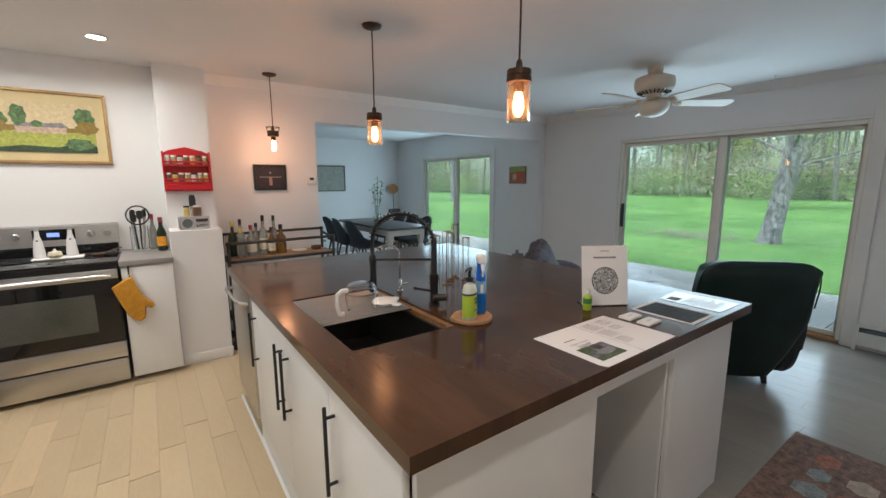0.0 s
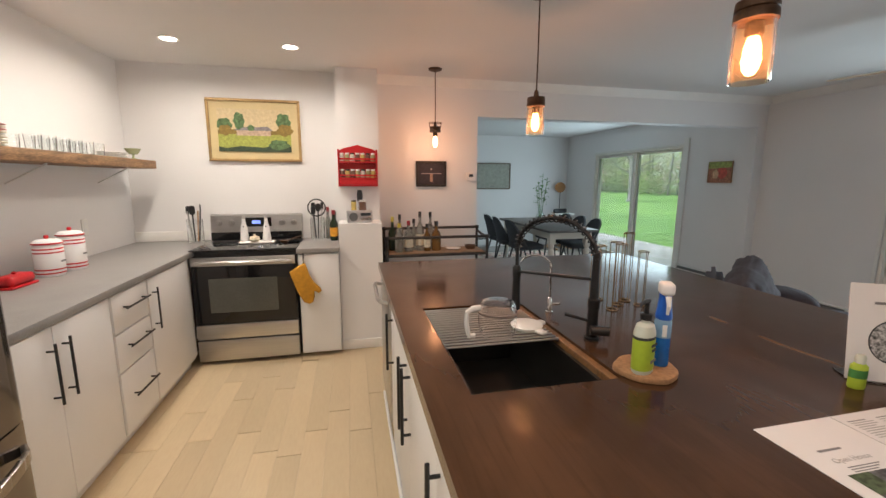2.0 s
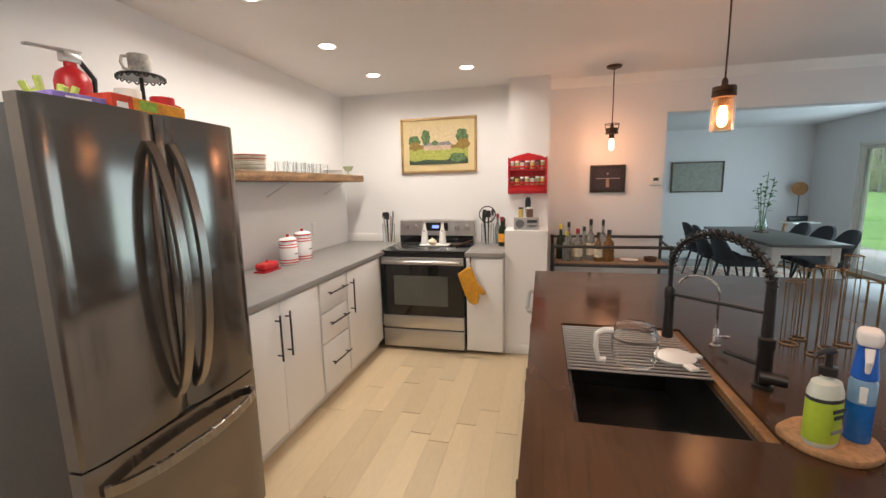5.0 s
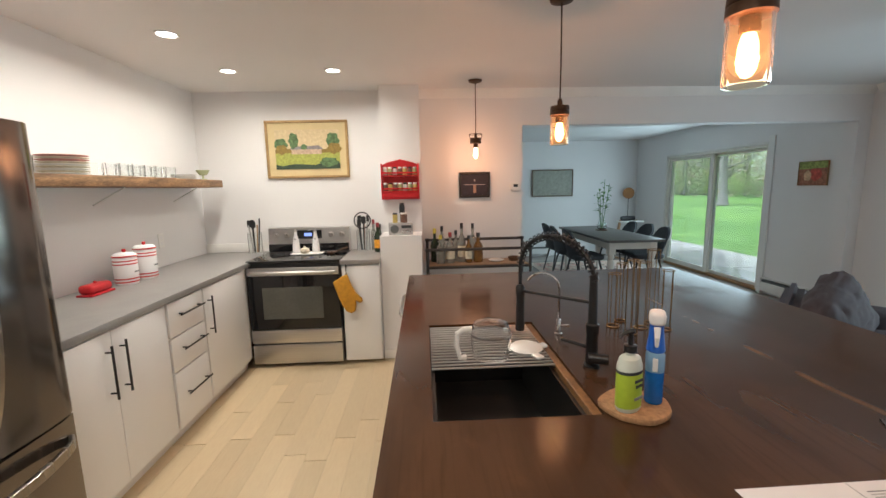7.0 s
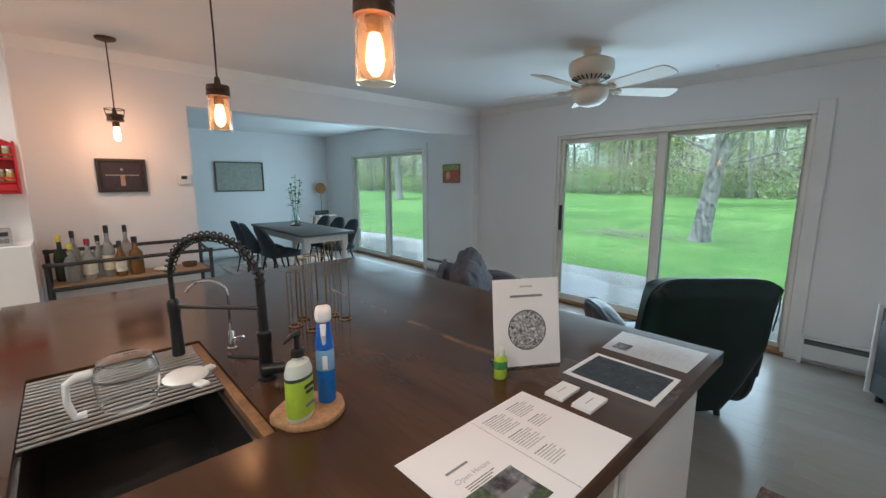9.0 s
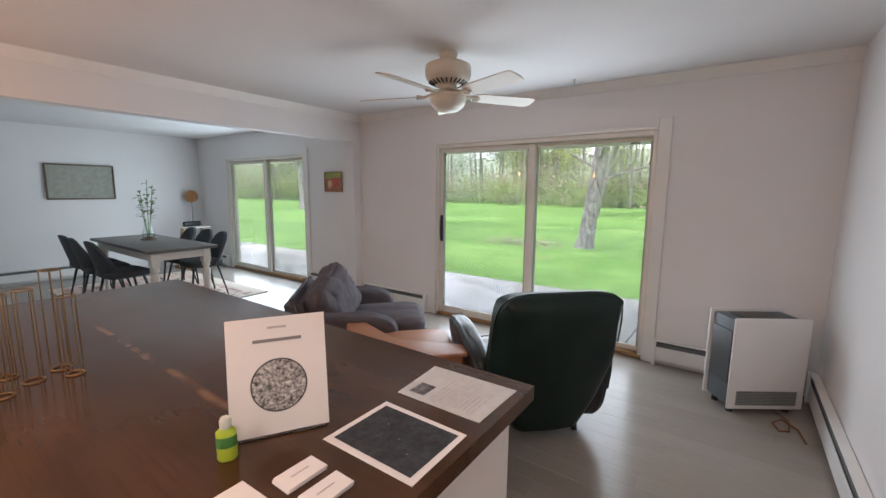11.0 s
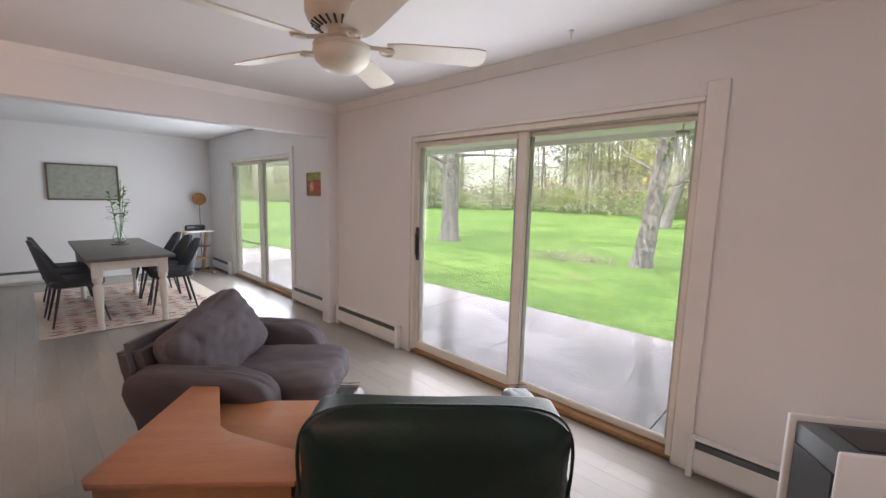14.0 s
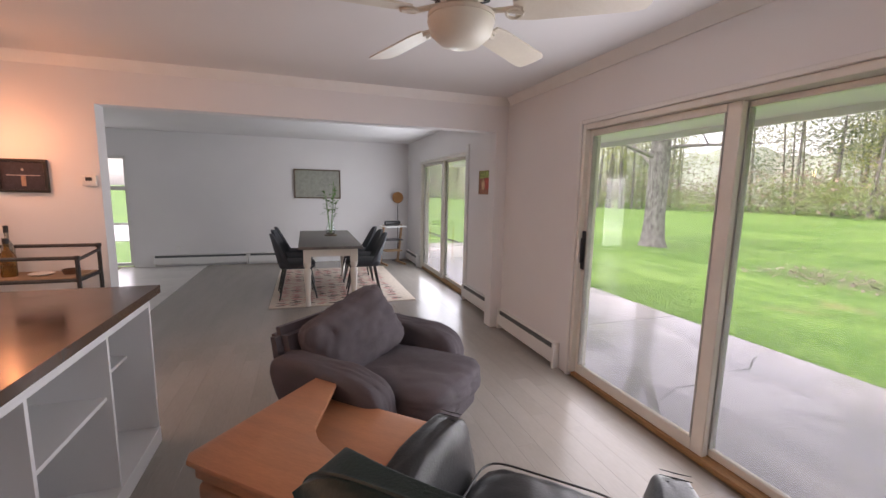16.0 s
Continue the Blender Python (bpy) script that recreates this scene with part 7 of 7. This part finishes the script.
# small chrome filter tap
ft = thing("filter_tap", pose(1.15, 1.90, TOP), "slim chrome filtered water tap", "faucet")
part("base", lathe([(0.016, 0.0), (0.016, 0.006), (0.01, 0.01), (0.009, 0.06), (0.006, 0.065)], n=16), CHROME, ft)
part("spout", tube([(0, 0, 0.06), (0, 0, 0.17)] + [(-0.055 + 0.055 * math.cos(a), 0.0 + 0.03 * (1 - math.cos(a)), 0.19 + 0.05 * math.sin(a)) for a in rows_of(11, 0, 2.8)], 0.0045, 8), CHROME, ft)
part("lever", rod((0.0, 0, 0.035), (0.03, -0.03, 0.045), 0.005), CHROME, ft)

# wire bud vases
bv = thing("bud_vase_stand", pose(0, 0, 0), "cluster of slim antique gold wire bud vases", "vase")
for k, (x, y, h, r) in enumerate(((1.40, 1.97, 0.22, 0.024), (1.43, 1.88, 0.29, 0.022), (1.50, 1.94, 0.27, 0.024), (1.57, 1.99, 0.31, 0.024), (1.46, 2.03, 0.25, 0.022), (1.585, 1.91, 0.24, 0.022))):
    hoop = part("base_ring", tube([(x + r * math.cos(a), y + r * math.sin(a), TOP + 0.003) for a in rows_of(17, 0, 6.283)], 0.0024, 6), GOLD, bv)
    part("top_ring", tube([(x + r * math.cos(a), y + r * math.sin(a), TOP + h) for a in rows_of(17, 0, 6.283)], 0.002, 6), GOLD, hoop)
    for q in range(4):
        a = q * 1.571 + k
        part("wire", rod((x + r * math.cos(a), y + r * math.sin(a), TOP + 0.003), (x + r * math.cos(a), y + r * math.sin(a), TOP + h), 0.0017, n=6), GOLD, hoop)

# board with soap and spray bottle
bo = solid("cork_board", prism([(1.17 + (0.088 + 0.004 * math.sin(5 * a)) * math.cos(a), 1.35 + (0.080 + 0.004 * math.cos(4 * a)) * math.sin(a)) for a in rows_of(37, 0, 6.2)], TOP + 0.0005, TOP + 0.017, 0.004), mat("cork_wood", (0.38, 0.21, 0.10), 0.8, vary=0.25, scale=20, bump=0.3, fine=90), "round rustic wood slice trivet with a bark edge", "trivet")
BZ = TOP + 0.0175
so = thing("soap_bottle", pose(1.138, 1.325, BZ, 0, 0, 30), "white soap bottle with a lime green label and black pump", "soap bottle")
SOAPM = mat("milky_bottle", (0.62, 0.66, 0.58), 0.3, vary=0.04)
def oval(bm, f=0.72):
    for v in bm.verts:
        v.co.y *= f
    return bm


part("body", oval(lathe([(0.033, 0.0), (0.037, 0.006), (0.037, 0.115), (0.03, 0.135), (0.014, 0.142), (0.014, 0.15)], n=28)), SOAPM, so)
part("label", oval(lathe([(0.0374, 0.012), (0.0377, 0.013), (0.0377, 0.105), (0.0374, 0.106)], n=28, close=False)), LGREEN, so)
part("label_band", oval(lathe([(0.0378, 0.099), (0.038, 0.1), (0.038, 0.106), (0.0378, 0.107)], n=28, close=False)), DARKINK, so)
for z, w_ in ((0.08, 0.017), (0.066, 0.012), (0.035, 0.016)):
    part("lettering", box((-w_, -0.0285, z), (w_, -0.0268, z + 0.007)), DARKINK if z > 0.05 else INK, so)
part("pump_collar", lathe([(0.016, 0.15), (0.016, 0.166), (0.007, 0.168), (0.006, 0.195)], n=18), BLACK, so)
part("pump_head", tube([(0.008, 0, 0.2), (-0.015, 0, 0.203), (-0.04, 0, 0.199), (-0.043, 0, 0.193)], [0.007, 0.0055, 0.0042, 0.0035], 10), BLACK, so)
sy = thing("spray_bottle", pose(1.218, 1.352, BZ, 0, 0, 62), "clear spray bottle of blue cleaner with a white head", "spray bottle")
BLUE = mat("blue_cleaner", (0.02, 0.16, 0.55), 0.1, vary=0.1, bump=0)
part("liquid", lathe([(0.02, 0.0), (0.0225, 0.005), (0.0225, 0.085)], n=24), BLUE, sy)
part("clear_body", lathe([(0.0228, 0.0855), (0.0228, 0.13), (0.02, 0.137)], n=24), mat("pale_plastic", (0.22, 0.38, 0.58), 0.12, vary=0.05), sy)
part("dip_pipe", box((-0.0245, -0.006, 0.09), (-0.0225, 0.006, 0.125), 0.001, 1), PAPER, sy)
part("collar", lathe([(0.02, 0.137), (0.0225, 0.14), (0.019, 0.17), (0.016, 0.20), (0.017, 0.215)], n=20), mat("bright_blue_plastic", (0.02, 0.13, 0.60), 0.35), sy)
part("sprayer", box((-0.028, -0.019, 0.208), (0.022, 0.019, 0.244), 0.011, 3), PAPER, sy)
part("trigger", tube([(-0.03, 0, 0.208), (-0.042, 0, 0.185), (-0.034, 0, 0.16)], [0.008, 0.006, 0.004], 8), PAPER, sy)


# papers
def flat_sheet(name, pts, material, label, cat, thick=0.0012, z=TOP + 0.0006):
    t = thing(name, pose(0, 0, 0), label, cat)
    part("sheet", prism(pts, z, z + thick), material, t)
    return t


def strip(parent, name, p, u, v, a0, a1, b0, b1, z, material):
    """A flat print on a sheet with corner p and unit axes u, v in metres."""
    bm = bmesh.new()
    q = [(a0, b0), (a1, b0), (a1, b1), (a0, b1)]
    bm.faces.new([bm.verts.new((p[0] + u[0] * a + v[0] * b, p[1] + u[1] * a + v[1] * b, z)) for a, b in q])
    if bm.faces:
        bmesh.ops.recalc_face_normals(bm, faces=bm.faces[:])
    return part(name, bm, material, parent)


def writing(parent, text, m, size, material):
    """Text set flat in the local xy plane of m."""
    cu = bpy.data.curves.new("lettering", "FONT")
    cu.body, cu.size, cu.extrude, cu.align_x = text, size, 0.0002, "CENTER"
    tmp = bpy.data.objects.new("tmp", cu)
    scene.collection.objects.link(tmp)
    bpy.context.view_layer.update()
    me_ = bpy.data.meshes.new_from_object(tmp)
    bpy.data.objects.remove(tmp)
    me_.materials.clear()
    me_.materials.append(material)
    ob = new("lettering", me_)
    ob.parent = parent
    ob.matrix_local = m
    return ob


PALEINK = ink("pale_print", (0.45, 0.45, 0.45), 0.1)
fl = flat_sheet("flyer", [(1.212, 0.79), (1.222, 0.767), (1.645, 0.772), (1.635, 1.06), (1.21, 1.055)], PAPER, "open-house leaflet lying open on the island", "leaflet")
z_ = TOP + 0.0022
PHOTO = ink("grey_house_photo", (0.13, 0.13, 0.14), 0.9, 30)
PHOTO2 = ink("photo_greens", (0.07, 0.10, 0.05), 0.5, 60)
# left page: title above a photograph; the sheet is read from the near long side
strip(fl, "photo", (1.245, 0.80), (1, 0), (0, 1), 0.0, 0.135, 0.0, 0.10, z_, PHOTO)
strip(fl, "photo_lawn", (1.245, 0.80), (1, 0), (0, 1), 0.0, 0.135, 0.0, 0.025, z_ + 0.0003, PHOTO2)
strip(fl, "photo_foliage", (1.245, 0.80), (1, 0), (0, 1), 0.0, 0.05, 0.05, 0.10, z_ + 0.0003, PHOTO2)
strip(fl, "photo_house", (1.245, 0.80), (1, 0), (0, 1), 0.055, 0.12, 0.03, 0.06, z_ + 0.0003, INK)
writing(fl, "Open House", pose(1.31, 0.93, z_), 0.018, PALEINK)
strip(fl, "line_of_print", (1.265, 0.962), (1, 0), (0, 1), 0.0, 0.06, 0.0, 0.006, z_, INK)
for k in range(3):
    strip(fl, "line_of_print", (1.27, 0.915 - 0.006 * k), (1, 0), (0, 1), 0.0, 0.08 - 0.01 * k, 0.0, 0.0025, z_, INK)
for (a, b, w_, n_) in ((1.445, 1.03, 0.07, 9), (1.53, 1.03, 0.07, 7), (1.445, 0.955, 0.07, 8), (1.53, 0.965, 0.06, 5), (1.445, 0.885, 0.06, 7)):
    for k in range(n_):
        strip(fl, "line_of_print", (a, b - 0.0072 * k), (1, 0), (0, 1), 0.0, w_ * (0.95 if k % 3 else 0.75), 0.0, 0.003, z_, PALEINK if k else INK)
part("fold", box((1.427, 0.772, TOP + 0.0018), (1.4285, 1.055, TOP + 0.0026)), PALEINK, fl)

ph = flat_sheet("aerial_photo", [(1.815, 0.788), (2.016, 0.792), (2.018, 1.045), (1.812, 1.045)], PAPER, "white-bordered dark aerial photograph lying on the island", "photograph")
strip(ph, "image", (1.83, 0.805), (1, 0), (0, 1), 0.0, 0.172, 0.0, 0.225, z_, ink("dark_aerial", (0.03, 0.035, 0.04), 0.5, 25))
for a, b in ((0.08, 0.1), (0.11, 0.16), (0.05, 0.05)):
    strip(ph, "speck", (1.83 + a, 0.805 + b), (1, 0), (0, 1), 0, 0.004, 0, 0.004, z_ + 0.0003, INK)
lm = flat_sheet("laminated_sheet", [(2.076, 0.795), (2.278, 0.792), (2.272, 1.073), (2.074, 1.055)], mat("laminate", (0.62, 0.63, 0.63), 0.12, vary=0.12, scale=7, coat=0.6), "glossy laminated information sheet lying on the island", "sheet")
strip(lm, "photo", (2.10, 0.985), (1, 0), (0, 1), 0, 0.06, 0, 0.05, z_, PHOTO)
for k in range(11):
    strip(lm, "line_of_print", (2.10, 0.96 - 0.013 * k), (1, 0), (0, 1), 0, 0.15 - 0.03 * (k % 3), 0, 0.005, z_, PALEINK)
for y in (0.958, 0.88):
    cd = thing("card_stack", pose(0, 0, 0), "small stack of white business cards", "cards", "business cards on the island")
    for k in range(4):
        part("card", box((1.665 + 0.001 * k, y - 0.0, TOP + 0.0006 + 0.002 * k), (1.752 + 0.001 * k, y + 0.052, TOP + 0.0024 + 0.002 * k)), PAPER, cd)
    strip(cd, "line_of_print", (1.69, y + 0.025), (1, 0), (0, 1), 0, 0.04, 0, 0.004, TOP + 0.0092, PALEINK)

sg = thing("notice_stand", pose(1.772, 1.14, TOP + 0.001, 0, 0, -31), "white paper notice in a clear upright stand", "notice stand")
lean_ = pose(0, 0, 0, -9, 0, 0)
part("acrylic_foot", box((-0.1, -0.01, 0.0), (0.1, 0.07, 0.003)), CLEARJ, sg)
pg = part("paper_sheet", box((-0.106, -0.0015, 0.003), (0.106, 0.0015, 0.268), 0, 1, None, lean_), PAPER, sg)
part("heading", box((-0.02, -0.0024, 0.242), (0.02, -0.0017, 0.247), 0, 1, None, lean_), PALEINK, pg)
part("heading", box((-0.052, -0.0024, 0.212), (0.052, -0.0017, 0.219), 0, 1, None, lean_), INK, pg)
bm = rod((0, -0.0017, 0.112), (0, -0.0024, 0.112), 0.061, n=40)
bmesh.ops.transform(bm, matrix=lean_, verts=bm.verts)
part("round_emblem", bm, DARKINK, pg)
bm = rod((0, -0.0024, 0.112), (0, -0.0028, 0.112), 0.058, n=40)
bmesh.ops.transform(bm, matrix=lean_, verts=bm.verts)
part("emblem_field", bm, ink("grey_speckle", (0.33, 0.33, 0.33), 0.9, 160), pg)
sn = thing("sanitizer_bottle", pose(1.653, 1.15, TOP + 0.0005, 0, 0, -28), "small bottle with a lime green label and clear cap", "bottle")
part("body", oval(lathe([(0.017, 0.0), (0.0195, 0.004), (0.0195, 0.062), (0.012, 0.07)], n=20), 0.7), LGREEN, sn)
part("label", oval(lathe([(0.0197, 0.03), (0.0199, 0.031), (0.0199, 0.052), (0.0197, 0.053)], n=20, close=False), 0.7), ink("green_print", (0.06, 0.22, 0.05)), sn)
part("cap", lathe([(0.011, 0.07), (0.012, 0.085), (0.009, 0.092), (0.0, 0.093)], n=16), SOAPM, sn)
# things in the open shelves
solid("dark_box", box((1.98, 1.50, 0.0905), (2.2, 1.9, 0.2), 0.01, 2), GASKET, "dark storage box on the island's lowest shelf", "box")
solid("stone_bowl", lathe([(0.0, 0.0), (0.05, 0.0), (0.08, 0.05), (0.075, 0.05), (0.045, 0.006), (0.0, 0.006)], (2.08, 2.75, 0.5335), 22), QUARTZ, "small grey bowl on an island shelf", "bowl")


# ---- floor planks and entry tiles, piece by piece ----
def covered(x0, x1, y0, y1):
    """Whether a plank lies wholly under the island or the fitted units."""
    return (x0 > 0.65 and x1 < 1.9 and y0 > 1.5 and y1 < 3.0) or (x1 < -0.95 and y0 > 1.95)


joined = bmesh.new()
for (x0, x1, y0, y1, single) in ((XW, XE, -1.69, YN + T, True), (TILE_X, XE2, YN + T, YD, False)):
    x, n = x0, 0
    while x < x1 - 0.01:
        w = min(PW, x1 - x)
        y = y0 - rnd.uniform(0.0, 1.1)
        n += 1
        while y < y1 - 0.01:
            l = PL if rnd.random() < 0.7 else 0.7
            a, b = max(y, y0), min(y + l, y1)
            if b - a > 0.03 and not covered(x, x + w, a, b):
                if single:
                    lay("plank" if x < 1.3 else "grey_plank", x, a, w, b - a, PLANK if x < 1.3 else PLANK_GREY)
                else:
                    g_ = 0.0003
                    f = [joined.verts.new(v) for v in ((x + g_, a + g_, 0.0), (x + w - g_, a + g_, 0.0), (x + w - g_, b - g_, 0.0), (x + g_, b - g_, 0.0), (x, a, -0.004), (x + w, a, -0.004), (x + w, b, -0.004), (x, b, -0.004))]
                    joined.faces.new(f[:4])
                    for i in range(4):
                        joined.faces.new((f[i], f[4 + i], f[4 + (i + 1) % 4], f[(i + 1) % 4]))
            y += l
        x += w
bmesh.ops.recalc_face_normals(joined, faces=joined.faces[:])
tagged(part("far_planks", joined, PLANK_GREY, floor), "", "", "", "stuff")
for i in range(9):
    for j in range(15):
        x, y = -1.2 + i * 0.305, YN + T + j * 0.305
        w, l = min(0.305, TILE_X - x), min(0.305, YD - y)
        if w > 0.02 and l > 0.02 and x > 0.0:
            lay("tile", x, y, w, l, TILE)
